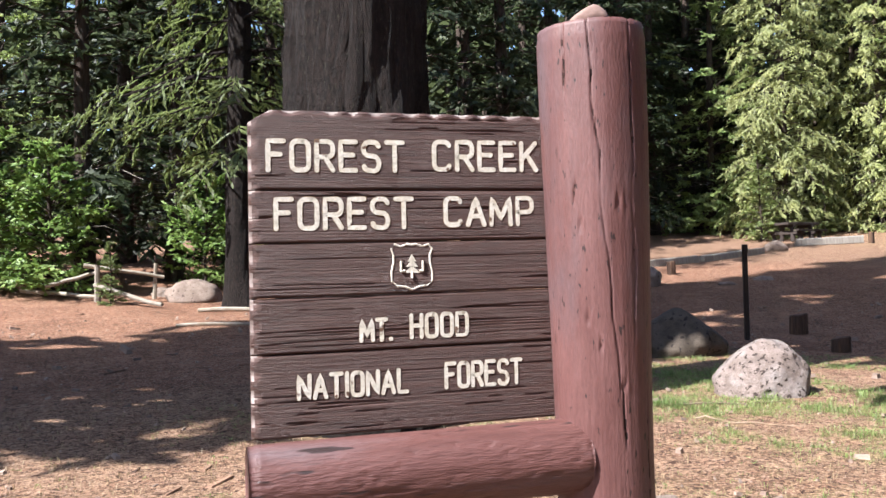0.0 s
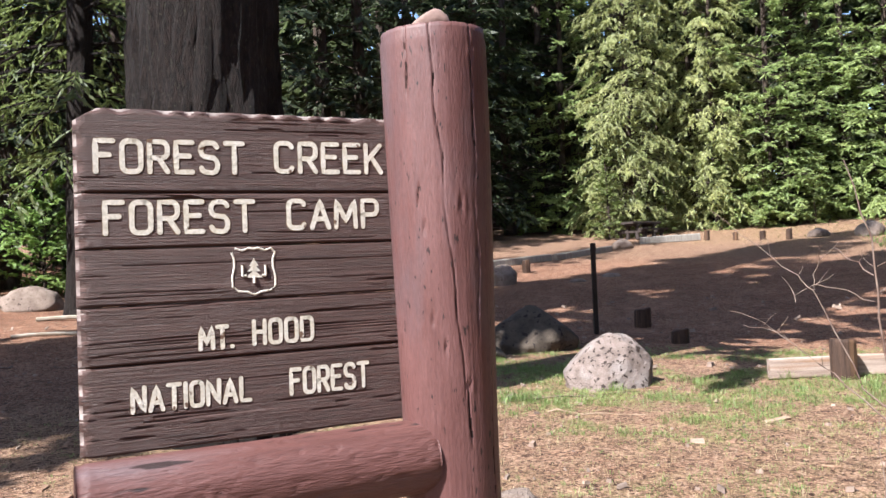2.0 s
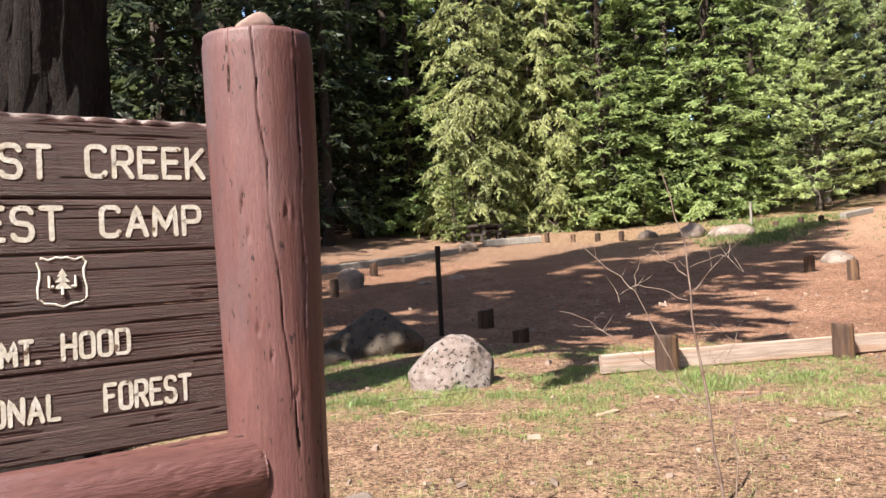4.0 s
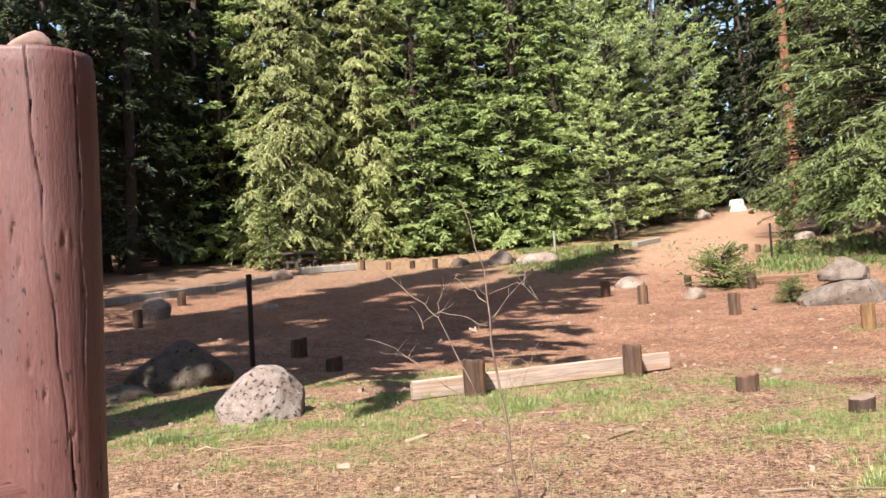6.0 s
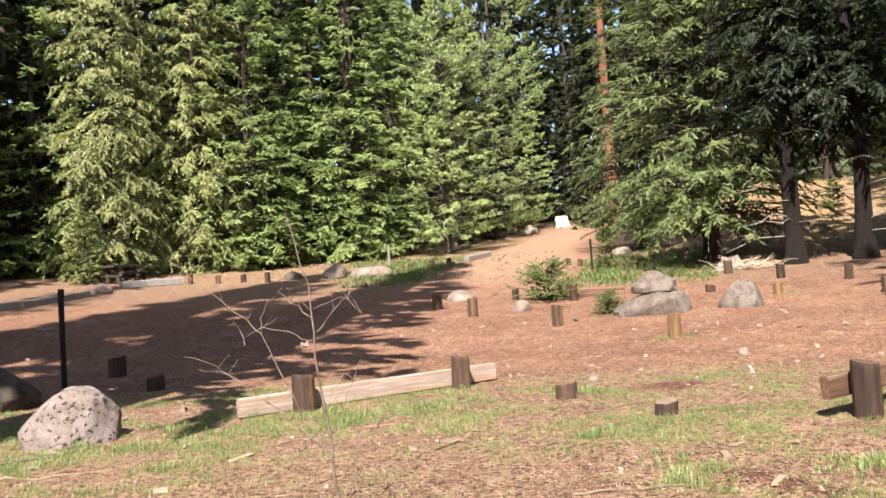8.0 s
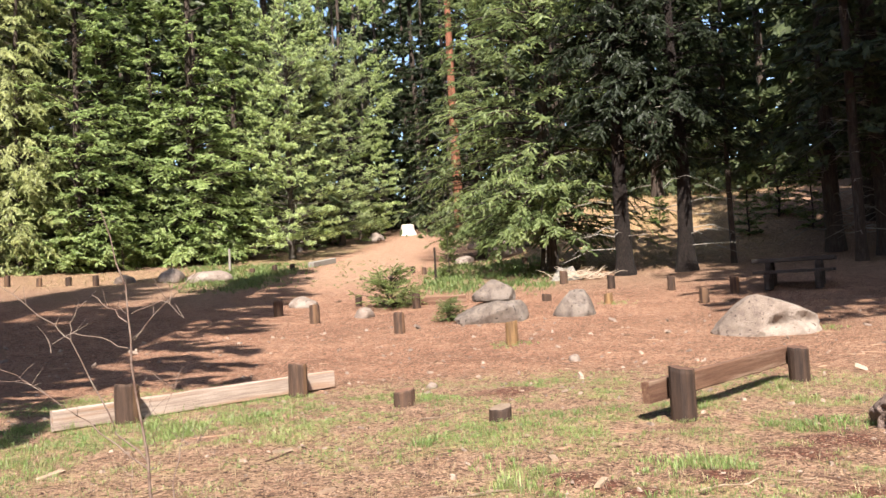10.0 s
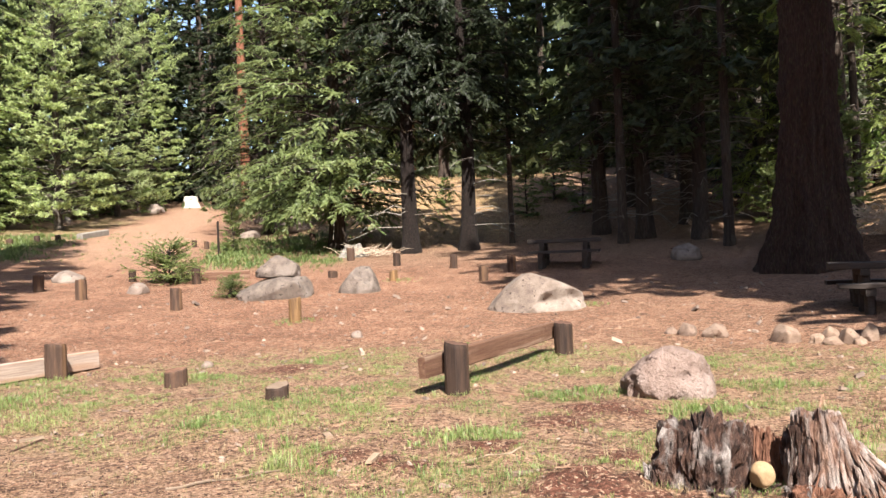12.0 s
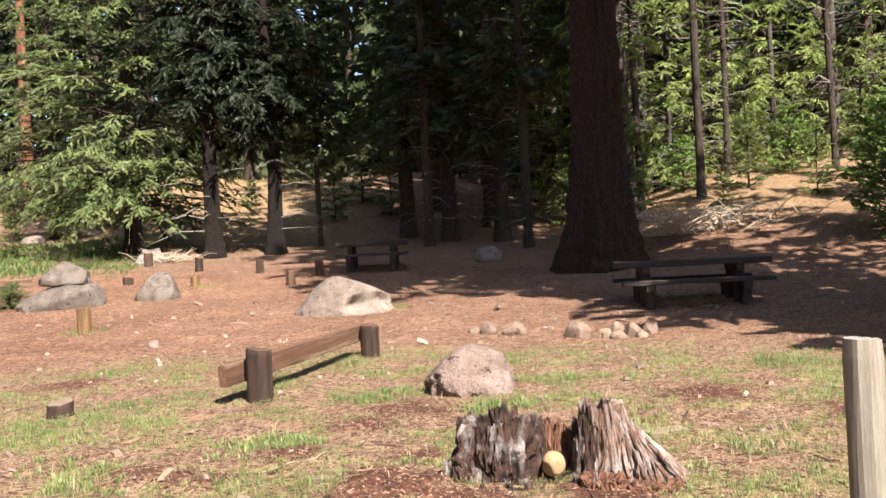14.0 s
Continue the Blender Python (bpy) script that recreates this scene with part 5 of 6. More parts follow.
# ---- pieces of wood lying about ----
for i, (x, y, l, w, yaw) in enumerate([(3.96, 6.5, 0.26, 0.07, 15), (5.5, 5.35, 0.18, 0.05, -30), (6.14, 2.92, 0.15, 0.06, 40), (5.31, 1.08, 0.13, 0.04, -70), (5.42, 2.16, 0.2, 0.04, 10),
                                      (6.65, -1.06, 0.32, 0.12, -60),
                                      (8.2, -2.7, 0.26, 0.07, 60)]):
    v, f = box(l, w, 0.022, 6, 0.008, i)
    solid("wood_piece", mesh_of("wood_piece", v, f, M_STICK), pose(x, y, floor_at(x, y) - 0.003, 3, -2, yaw), "short bleached splinter of wood on the ground", "wood piece", "wood pieces")
for i, (x0, y0, x1, y1, r) in enumerate([(2.1, 8.3, 3.5, 8.5, 0.012), (4.6, 3.2, 5.2, 2.7, 0.010), (5.6, 1.6, 6.3, 1.0, 0.009), (2.2, 7.6, 3.0, 7.1, 0.009), (7.2, 5.1, 8.0, 4.9, 0.008)]):
    pts = []
    for k in range(9):
        t = k / 8
        x, y = x0 + (x1 - x0) * t + 0.06 * noise.noise((t * 4, i, 1)), y0 + (y1 - y0) * t + 0.10 * noise.noise((t * 4, i, 5))
        pts.append((x, y, floor_at(x, y) + r * 0.8 + 0.03 * max(0, noise.noise((t * 5, i, 9)))))
    v, f = tube(pts, [r * (1.1 - 0.7 * k / 8) for k in range(9)], 6)
    solid("fallen_branch", mesh_of("fallen_branch", v, f, M_STICK), Matrix.Identity(4), "thin grey stick lying on the ground", "branch", "fallen branches")


# ---- trees ----
def place(az, d):
    return d * math.sin(radians(az)), d * math.cos(radians(az))


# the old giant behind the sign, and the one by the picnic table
# Crown stays out of view; its lopsided reach sets the shadow's edge.
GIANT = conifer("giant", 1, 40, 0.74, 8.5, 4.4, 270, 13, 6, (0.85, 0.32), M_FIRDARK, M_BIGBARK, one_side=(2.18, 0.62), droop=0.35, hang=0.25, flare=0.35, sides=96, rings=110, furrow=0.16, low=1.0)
plant("old_fir_tree", GIANT, -1.0, 7.95, "huge old fir, deeply furrowed bark coloured for shade, behind the sign", 0, group="old firs")
# Out of view; stands here for the shadow it throws on the yard.
plant("old_fir_tree", GIANT, -14.8, 4.7, "huge old fir beside the clearing", 0, 1.3, group="old firs")
GIANT2 = conifer("giant_b", 2, 27.5, 0.70, 14.0, 4.4, 200, 13, 7, (0.85, 0.32), M_FIRMID, M_BROWNBARK, droop=0.35, hang=0.25, flare=0.65, sides=110, rings=110, furrow=0.24, low=1.15, power=0.55)
plant("old_fir_tree", GIANT2, 21.4, -1.25, "huge old fir with furrowed dark bark beside a picnic table", 0, group="old firs")
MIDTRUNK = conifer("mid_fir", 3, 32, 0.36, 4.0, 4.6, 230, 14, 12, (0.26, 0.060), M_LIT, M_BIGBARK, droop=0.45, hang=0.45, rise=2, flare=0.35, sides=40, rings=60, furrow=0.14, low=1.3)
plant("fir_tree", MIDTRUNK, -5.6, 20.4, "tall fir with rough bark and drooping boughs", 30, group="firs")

FIR_A = conifer("fir_a", 11, 27, 0.26, 0.5, 4.3, 300, 13, 9, (0.28, 0.078), M_FIR, M_BARK, droop=0.28, hang=0.14, dead=14, low=1.9, ends=0.4, tilt=0.75, one_side=(0.0, 0.55))
FIR_B = conifer("fir_b", 12, 24, 0.22, 0.3, 3.8, 285, 12, 9, (0.27, 0.080), M_FIR, M_BARK, droop=0.22, hang=0.12, dead=16, low=1.8, ends=0.4, tilt=0.75, one_side=(0.0, 0.55))
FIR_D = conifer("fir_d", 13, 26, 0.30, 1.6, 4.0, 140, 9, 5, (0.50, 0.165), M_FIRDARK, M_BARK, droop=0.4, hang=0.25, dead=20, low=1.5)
FIR_E = conifer("fir_e", 14, 30, 0.30, 3.6, 3.5, 130, 9, 5, (0.48, 0.155), M_FIRMID, M_BARK, droop=0.4, hang=0.25, dead=46, low=1.3)
CEDAR = conifer("cedar", 15, 21, 0.20, 0.3, 3.1, 300, 12, 9, (0.28, 0.066), M_CEDAR, M_BARK, droop=0.6, hang=0.7, tuft=0.30, rise=12, tilt=0.75, power=0.6, low=1.6, ends=0.35, dead=10, one_side=(0.0, 0.55))
CEDAR_B = conifer("cedar_b", 16, 23, 0.18, 0.3, 2.7, 280, 12, 9, (0.27, 0.066), M_CEDAR, M_BARK, droop=0.65, hang=0.7, tuft=0.30, rise=14, tilt=0.75, power=0.55, low=1.6, ends=0.35, dead=14, one_side=(0.0, 0.55))
PINE = conifer("pine", 17, 23, 0.18, 0.8, 3.5, 215, 12, 10, (0.31, 0.055), M_PINE, M_GREYBARK, droop=0.08, hang=0.0, rise=12, tuft=0.7, tilt=0.9, power=0.45, dead=36, ends=0.4, low=1.5, one_side=(0.0, 0.50))
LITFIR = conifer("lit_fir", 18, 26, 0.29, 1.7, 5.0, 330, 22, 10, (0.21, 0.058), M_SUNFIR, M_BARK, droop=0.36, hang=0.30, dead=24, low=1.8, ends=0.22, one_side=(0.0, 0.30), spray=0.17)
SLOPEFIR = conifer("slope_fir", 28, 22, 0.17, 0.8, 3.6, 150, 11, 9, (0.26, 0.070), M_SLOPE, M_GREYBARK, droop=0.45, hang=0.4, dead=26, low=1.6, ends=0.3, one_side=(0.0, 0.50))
REDPINE = conifer("red_pine", 19, 38, 0.38, 22, 4.5, 90, 14, 6, (0.45, 0.08), M_PINE, M_REDBARK, droop=0.1, rise=10, tuft=0.6, tilt=1.0, flare=0.25, sides=16)
HIGHFIR = conifer("high_fir", 29, 40, 0.40, 18.5, 5.2, 190, 12, 6, (0.70, 0.22), M_FIRDARK, M_BARK, droop=0.3, hang=0.2, power=0.5)
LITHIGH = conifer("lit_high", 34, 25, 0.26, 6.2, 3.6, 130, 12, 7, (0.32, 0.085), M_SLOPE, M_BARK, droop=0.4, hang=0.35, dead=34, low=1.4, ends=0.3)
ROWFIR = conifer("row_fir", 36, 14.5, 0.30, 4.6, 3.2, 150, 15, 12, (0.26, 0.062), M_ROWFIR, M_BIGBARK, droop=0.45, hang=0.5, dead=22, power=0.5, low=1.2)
MIDHIGH = conifer("mid_high", 37, 30, 0.34, 9.5, 4.3, 210, 12, 6, (0.70, 0.25), M_FIRDARK, M_BARK, droop=0.3, hang=0.2, power=0.5)
SHADEFIR = conifer("shade_fir", 35, 28, 0.35, 5.0, 4.4, 230, 12, 6, (0.70, 0.25), M_FIRDARK, M_BARK, droop=0.3, hang=0.2, power=0.55)
THIN = conifer("thin_fir", 20, 24, 0.16, 5.0, 2.2, 70, 8, 5, (0.56, 0.18), M_FIRMID, M_BARK, droop=0.3, dead=26)
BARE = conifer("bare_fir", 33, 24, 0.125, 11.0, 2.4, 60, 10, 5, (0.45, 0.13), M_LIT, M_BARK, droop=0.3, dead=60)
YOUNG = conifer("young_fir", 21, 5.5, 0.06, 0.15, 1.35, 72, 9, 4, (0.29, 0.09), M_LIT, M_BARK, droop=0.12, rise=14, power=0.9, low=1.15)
SHRUB = conifer("green_shrub", 22, 3.6, 0.05, 0.1, 1.7, 80, 12, 5, (0.19, 0.09), M_SHRUB, M_BARK, droop=0.2, rise=20, tilt=0.8, power=0.6, hang=0.15)
# Darkened so that the far woods read as a shaded backdrop.
M_FARWOOD = leaf("far_fir_needles", (0.070, 0.090, 0.044), (0.115, 0.135, 0.064))

FIRS, CEDARS, PINES = "firs", "cedars", "pines"
TREES = [
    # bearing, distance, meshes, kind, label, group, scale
    (9.5, 43.0, FIR_D, "fir_tree", "dense fir coloured dark for the shade it stands in", FIRS, 1.0), (14.4, 54.0, FIR_D, "fir_tree", "dense fir coloured dark for the shade it stands in", FIRS, 1.05),
    (6.5, 40.0, FIR_D, "fir_tree", "dense fir coloured dark for the shade it stands in", FIRS, 1.0), (17.0, 46.0, FIR_B, "fir_tree", "green fir with branches to the ground", FIRS, 1.0), (19.4, 48.0, CEDAR_B, "cedar_tree", "slim yellow-green cedar at the edge of the clearing", CEDARS, 1.0),
    (3.0, 36.0, FIR_E, "fir_tree", "tall dark fir with dead lower branches", FIRS, 1.1), (12.0, 50.0, FIR_D, "fir_tree", "dense fir coloured dark for the shade it stands in", FIRS, 1.1),
    (21.4, 42.0, CEDAR, "cedar_tree", "yellow-green drooping cedar at the edge of the clearing", CEDARS, 1.1),
    (25.6, 45.0, CEDAR_B, "cedar_tree", "slim yellow-green cedar at the edge of the clearing", CEDARS, 1.0), (23.4, 47.0, CEDAR_B, "cedar_tree", "slim yellow-green cedar at the edge of the clearing", CEDARS, 1.0),
    (28.6, 46.0, CEDAR_B, "cedar_tree", "slim yellow-green cedar at the edge of the clearing", CEDARS, 1.0), (27.0, 43.5, CEDAR, "cedar_tree", "yellow-green drooping cedar at the edge of the clearing", CEDARS, 0.9), (30.4, 43.5, FIR_B, "fir_tree", "green fir with branches to the ground", FIRS, 0.9), (31.8, 46.0, FIR_A, "fir_tree", "green fir with branches to the ground", FIRS, 1.0),
    (34.8, 47.0, FIR_B, "fir_tree", "green fir with branches to the ground", FIRS, 1.05), (37.4, 46.0, FIR_A, "fir_tree", "green fir with branches to the ground", FIRS, 1.0),
    (40.2, 48.0, FIR_B, "fir_tree", "green fir with branches to the ground", FIRS, 0.95),
    (43.9, 46.0, PINE, "pine_tree", "open pale green pine beside the track", PINES, 1.0), (41.8, 53.0, PINE, "pine_tree", "open pale green pine beside the track", PINES, 1.05),
    (45.4, 57.0, PINE, "pine_tree", "open pale green pine beside the track", PINES, 0.9), (45.2, 66.0, PINE, "pine_tree", "open pale green pine beside the track", PINES, 0.9),
    (47.2, 58.0, PINE, "pine_tree", "open pale green pine beside the track", PINES, 1.0), (48.9, 69.0, PINE, "pine_tree", "open pale green pine beside the track", PINES, 1.05),
    (55.4, 60.0, REDPINE, "pine_tree", "tall pine with bare orange bark", PINES, 1.0), (66.6, 62.0, REDPINE, "pine_tree", "tall pine with bare orange bark", PINES, 1.0),
    (47.5, 72.0, FIR_E, "fir_tree", "tall dark fir with dead lower branches", FIRS, 1.0), (50.0, 80.0, FIR_D, "fir_tree", "dense fir coloured dark for the shade it stands in", FIRS, 1.2),
    (51.8, 84.0, FIR_D, "fir_tree", "dense fir coloured dark for the shade it stands in", FIRS, 1.1), (53.3, 74.0, FIR_D, "fir_tree", "dense fir coloured dark for the shade it stands in", FIRS, 1.0),
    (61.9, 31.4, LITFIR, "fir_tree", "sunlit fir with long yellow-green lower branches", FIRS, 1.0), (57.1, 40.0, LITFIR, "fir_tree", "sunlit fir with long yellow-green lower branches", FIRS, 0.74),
    (67.0, 29.0, ROWFIR, "fir_tree", "fir darkened for shade, with drooping boughs over a bare lower trunk", FIRS, 1.0), (71.0, 29.3, ROWFIR, "fir_tree", "fir darkened for shade, with drooping boughs over a bare lower trunk", FIRS, 0.95),
    (73.9, 31.0, THIN, "fir_tree", "slim fir with bare lower trunk", FIRS, 0.66), (81.4, 29.4, THIN, "fir_tree", "slim fir with bare lower trunk", FIRS, 1.05),
    (82.8, 31.0, FIR_E, "fir_tree", "tall dark fir with dead lower branches", FIRS, 1.0), (88.2, 27.5, THIN, "fir_tree", "slim fir with bare lower trunk", FIRS, 1.0),
    (79.9, 33.0, FIR_E, "fir_tree", "tall dark fir with dead lower branches", FIRS, 1.0), (85.5, 35.0, FIR_E, "fir_tree", "tall dark fir with dead lower branches", FIRS, 1.0),
    (86.4, 30.0, FIR_E, "fir_tree", "tall dark fir with dead lower branches", FIRS, 0.9),
    (95.8, 27.2, BARE, "fir_tree", "slim fir with bare lower trunk", FIRS, 1.0), (99.6, 28.0, BARE, "fir_tree", "slim fir with bare lower trunk", FIRS, 1.1),
    (101.2, 31.0, BARE, "fir_tree", "slim fir with bare lower trunk", FIRS, 0.9), (107.5, 31.0, BARE, "fir_tree", "slim fir with bare lower trunk", FIRS, 0.9),
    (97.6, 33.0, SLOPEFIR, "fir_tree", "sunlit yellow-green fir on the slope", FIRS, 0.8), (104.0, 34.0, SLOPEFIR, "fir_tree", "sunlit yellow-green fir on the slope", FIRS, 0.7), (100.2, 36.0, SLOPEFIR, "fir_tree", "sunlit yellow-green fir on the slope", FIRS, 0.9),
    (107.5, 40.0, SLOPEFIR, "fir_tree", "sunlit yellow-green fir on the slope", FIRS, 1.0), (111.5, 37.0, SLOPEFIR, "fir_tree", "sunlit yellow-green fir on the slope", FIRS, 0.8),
    (-13.0, 29.0, FIR_D, "fir_tree", "dense fir coloured dark for the shade it stands in", FIRS, 0.9), (-19.5, 28.0, FIR_D, "fir_tree", "dense fir coloured dark for the shade it stands in", FIRS, 0.9),
    (-25.0, 28.0, FIR_D, "fir_tree", "dense fir coloured dark for the shade it stands in", FIRS, 1.0), (-30.0, 30.0, FIR_B, "fir_tree", "green fir with branches to the ground", FIRS, 1.0),
    (-9.0, 33.0, FIR_D, "fir_tree", "dense fir coloured dark for the shade it stands in", FIRS, 1.0), (-3.4, 30.0, FIR_D, "fir_tree", "dense fir coloured dark for the shade it stands in", FIRS, 1.0),
    (0.5, 36.0, FIR_D, "fir_tree", "dense fir coloured dark for the shade it stands in", FIRS, 1.0), (-16.0, 36.0, FIR_D, "fir_tree", "dense fir coloured dark for the shade it stands in", FIRS, 1.1),
    (-22.5, 35.0, FIR_D, "fir_tree", "dense fir coloured dark for the shade it stands in", FIRS, 1.1), (-34.0, 34.0, FIR_D, "fir_tree", "dense fir coloured dark for the shade it stands in", FIRS, 1.1),
    (92.0, 36.0, SLOPEFIR, "fir_tree", "sunlit yellow-green fir on the slope", FIRS, 0.9), (90.0, 42.0, SLOPEFIR, "fir_tree", "sunlit yellow-green fir on the slope", FIRS, 1.0), (103.0, 42.0, SLOPEFIR, "fir_tree", "sunlit yellow-green fir on the slope", FIRS, 1.1), (96.0, 42.0, SLOPEFIR, "fir_tree", "sunlit yellow-green fir on the slope", FIRS, 1.1),
    (11.2, 41, FIR_D, "fir_tree", "dense fir coloured dark for the shade it stands in", FIRS, 1.0), (15.6, 50, FIR_D, "fir_tree", "dense fir coloured dark for the shade it stands in", FIRS, 1.1), (4.6, 44, FIR_D, "fir_tree", "dense fir coloured dark for the shade it stands in", FIRS, 1.1), (7.8, 50, FIR_D, "fir_tree", "dense fir coloured dark for the shade it stands in", FIRS, 1.1), (13.2, 46, FIR_D, "fir_tree", "dense fir coloured dark for the shade it stands in", FIRS, 1.0), (17.2, 53, FIR_D, "fir_tree", "dense fir coloured dark for the shade it stands in", FIRS, 1.1), (62.5, 58, FIR_D, "fir_tree", "dense fir coloured dark for the shade it stands in", FIRS, 1.1), (58.8, 66, FIR_D, "fir_tree", "dense fir coloured dark for the shade it stands in", FIRS, 1.1), (65.5, 66, FIR_D, "fir_tree", "dense fir coloured dark for the shade it stands in", FIRS, 1.1), (69, 52, FIR_D, "fir_tree", "dense fir coloured dark for the shade it stands in", FIRS, 1.1), (54.8, 70, FIR_D, "fir_tree", "dense fir coloured dark for the shade it stands in", FIRS, 1.1),
    (46.0, 72, FIR_D, "fir_tree", "dense fir coloured dark for the shade it stands in", FIRS, 1.3), (47.8, 82, FIR_D, "fir_tree", "dense fir coloured dark for the shade it stands in", FIRS, 1.35), (49.0, 90, FIR_D, "fir_tree", "dense fir coloured dark for the shade it stands in", FIRS, 1.4), (50.6, 92, FIR_D, "fir_tree", "dense fir coloured dark for the shade it stands in", FIRS, 1.4), (52.6, 82, FIR_D, "fir_tree", "dense fir coloured dark for the shade it stands in", FIRS, 1.35), (48.5, 77, FIR_D, "fir_tree", "dense fir coloured dark for the shade it stands in", FIRS, 1.2), (59.6, 56, FIR_D, "fir_tree", "dense fir coloured dark for the shade it stands in", FIRS, 0.95),
    (91.5, 47, FIR_D, "fir_tree", "dense dark fir in the woods on the slope", FIRS, 1.0), (94.5, 50, FIR_D, "fir_tree", "dense dark fir in the woods on the slope", FIRS, 1.1), (97.5, 48, FIR_D, "fir_tree", "dense dark fir in the woods on the slope", FIRS, 1.0),
    (100.5, 50, FIR_D, "fir_tree", "dense dark fir in the woods on the slope", FIRS, 1.1), (103.5, 48, FIR_D, "fir_tree", "dense dark fir in the woods on the slope", FIRS, 1.0), (106.5, 50, FIR_D, "fir_tree", "dense dark fir in the woods on the slope", FIRS, 1.1),
    (109.5, 46, FIR_D, "fir_tree", "dense dark fir in the woods on the slope", FIRS, 1.0), (88.5, 46, FIR_D, "fir_tree", "dense dark fir in the woods on the slope", FIRS, 1.0),
    (95.0, 27.0, LITHIGH, "fir_tree", "fir with sunlit upper boughs and a bare lower trunk", FIRS, 0.9),
    # behind the camera: unseen trees added so that their crowns shade the yard
    (-73.3, 12.5, SHADEFIR, "fir_tree", "unseen dense dark fir added to shade the clearing", FIRS, 0.8), 
    (114.5, 15.2, MIDHIGH, "fir_tree", "unseen dense fir with bare lower trunk, added to shade the clearing", FIRS, 1.0), (124.2, 15.1, HIGHFIR, "fir_tree", "unseen tall dark fir with high crown, added to shade the clearing", FIRS, 1.0),
    (136.6, 12.8, SHADEFIR, "fir_tree", "unseen dense dark fir added to shade the clearing", FIRS, 1.0), (131.0, 19.0, FIR_D, "fir_tree", "unseen dense dark fir added to shade the clearing", FIRS, 1.0),
    (133.5, 11.0, HIGHFIR, "fir_tree", "unseen tall dark fir with high crown, added for shade", FIRS, 1.0),
]
for i, (az, d, meshes, kind, label, group, sc) in enumerate(TREES):
    x, y = place(az, d)
    turn = (i * 137) % 360
    if meshes in (FIR_A, FIR_B, CEDAR, CEDAR_B, PINE, SLOPEFIR, LITFIR):
        turn = math.degrees(math.atan2(-y, -x)) + turn % 70 - 35      # the fuller side grows towards the light of the clearing
    plant(kind, meshes, x, y, label, turn, sc, group=group)

# A trunk in pale fence wood: its colour stands in for sunlight on it.
x, y = place(82.4, 42.0)
v, f = trunk_tube(19, 0.26, 0.10, 51, 12, 24, 0.3, 0.3)
for k in range(26):
    a, z = k * 2.4, 2.0 + 0.6 * k
    e = Vector((math.cos(a), math.sin(a), 0.25 * math.sin(k * 3.1)))
    v2, f2 = tube([Vector((0, 0, z)), Vector((0, 0, z)) + e * 0.9, Vector((0, 0, z - 0.2)) + e * 1.8], (0.03, 0.018, 0.006), 4, False)
    v, f = join([(v, f), (v2, f2)])
solid("dead_snag", mesh_of("dead_snag", v, f, M_FENCE, smooth=True), pose(x, y, floor_at(x, y) - 0.1), "trunk coloured pale for sunlight, standing in the dark woods", "dead tree")

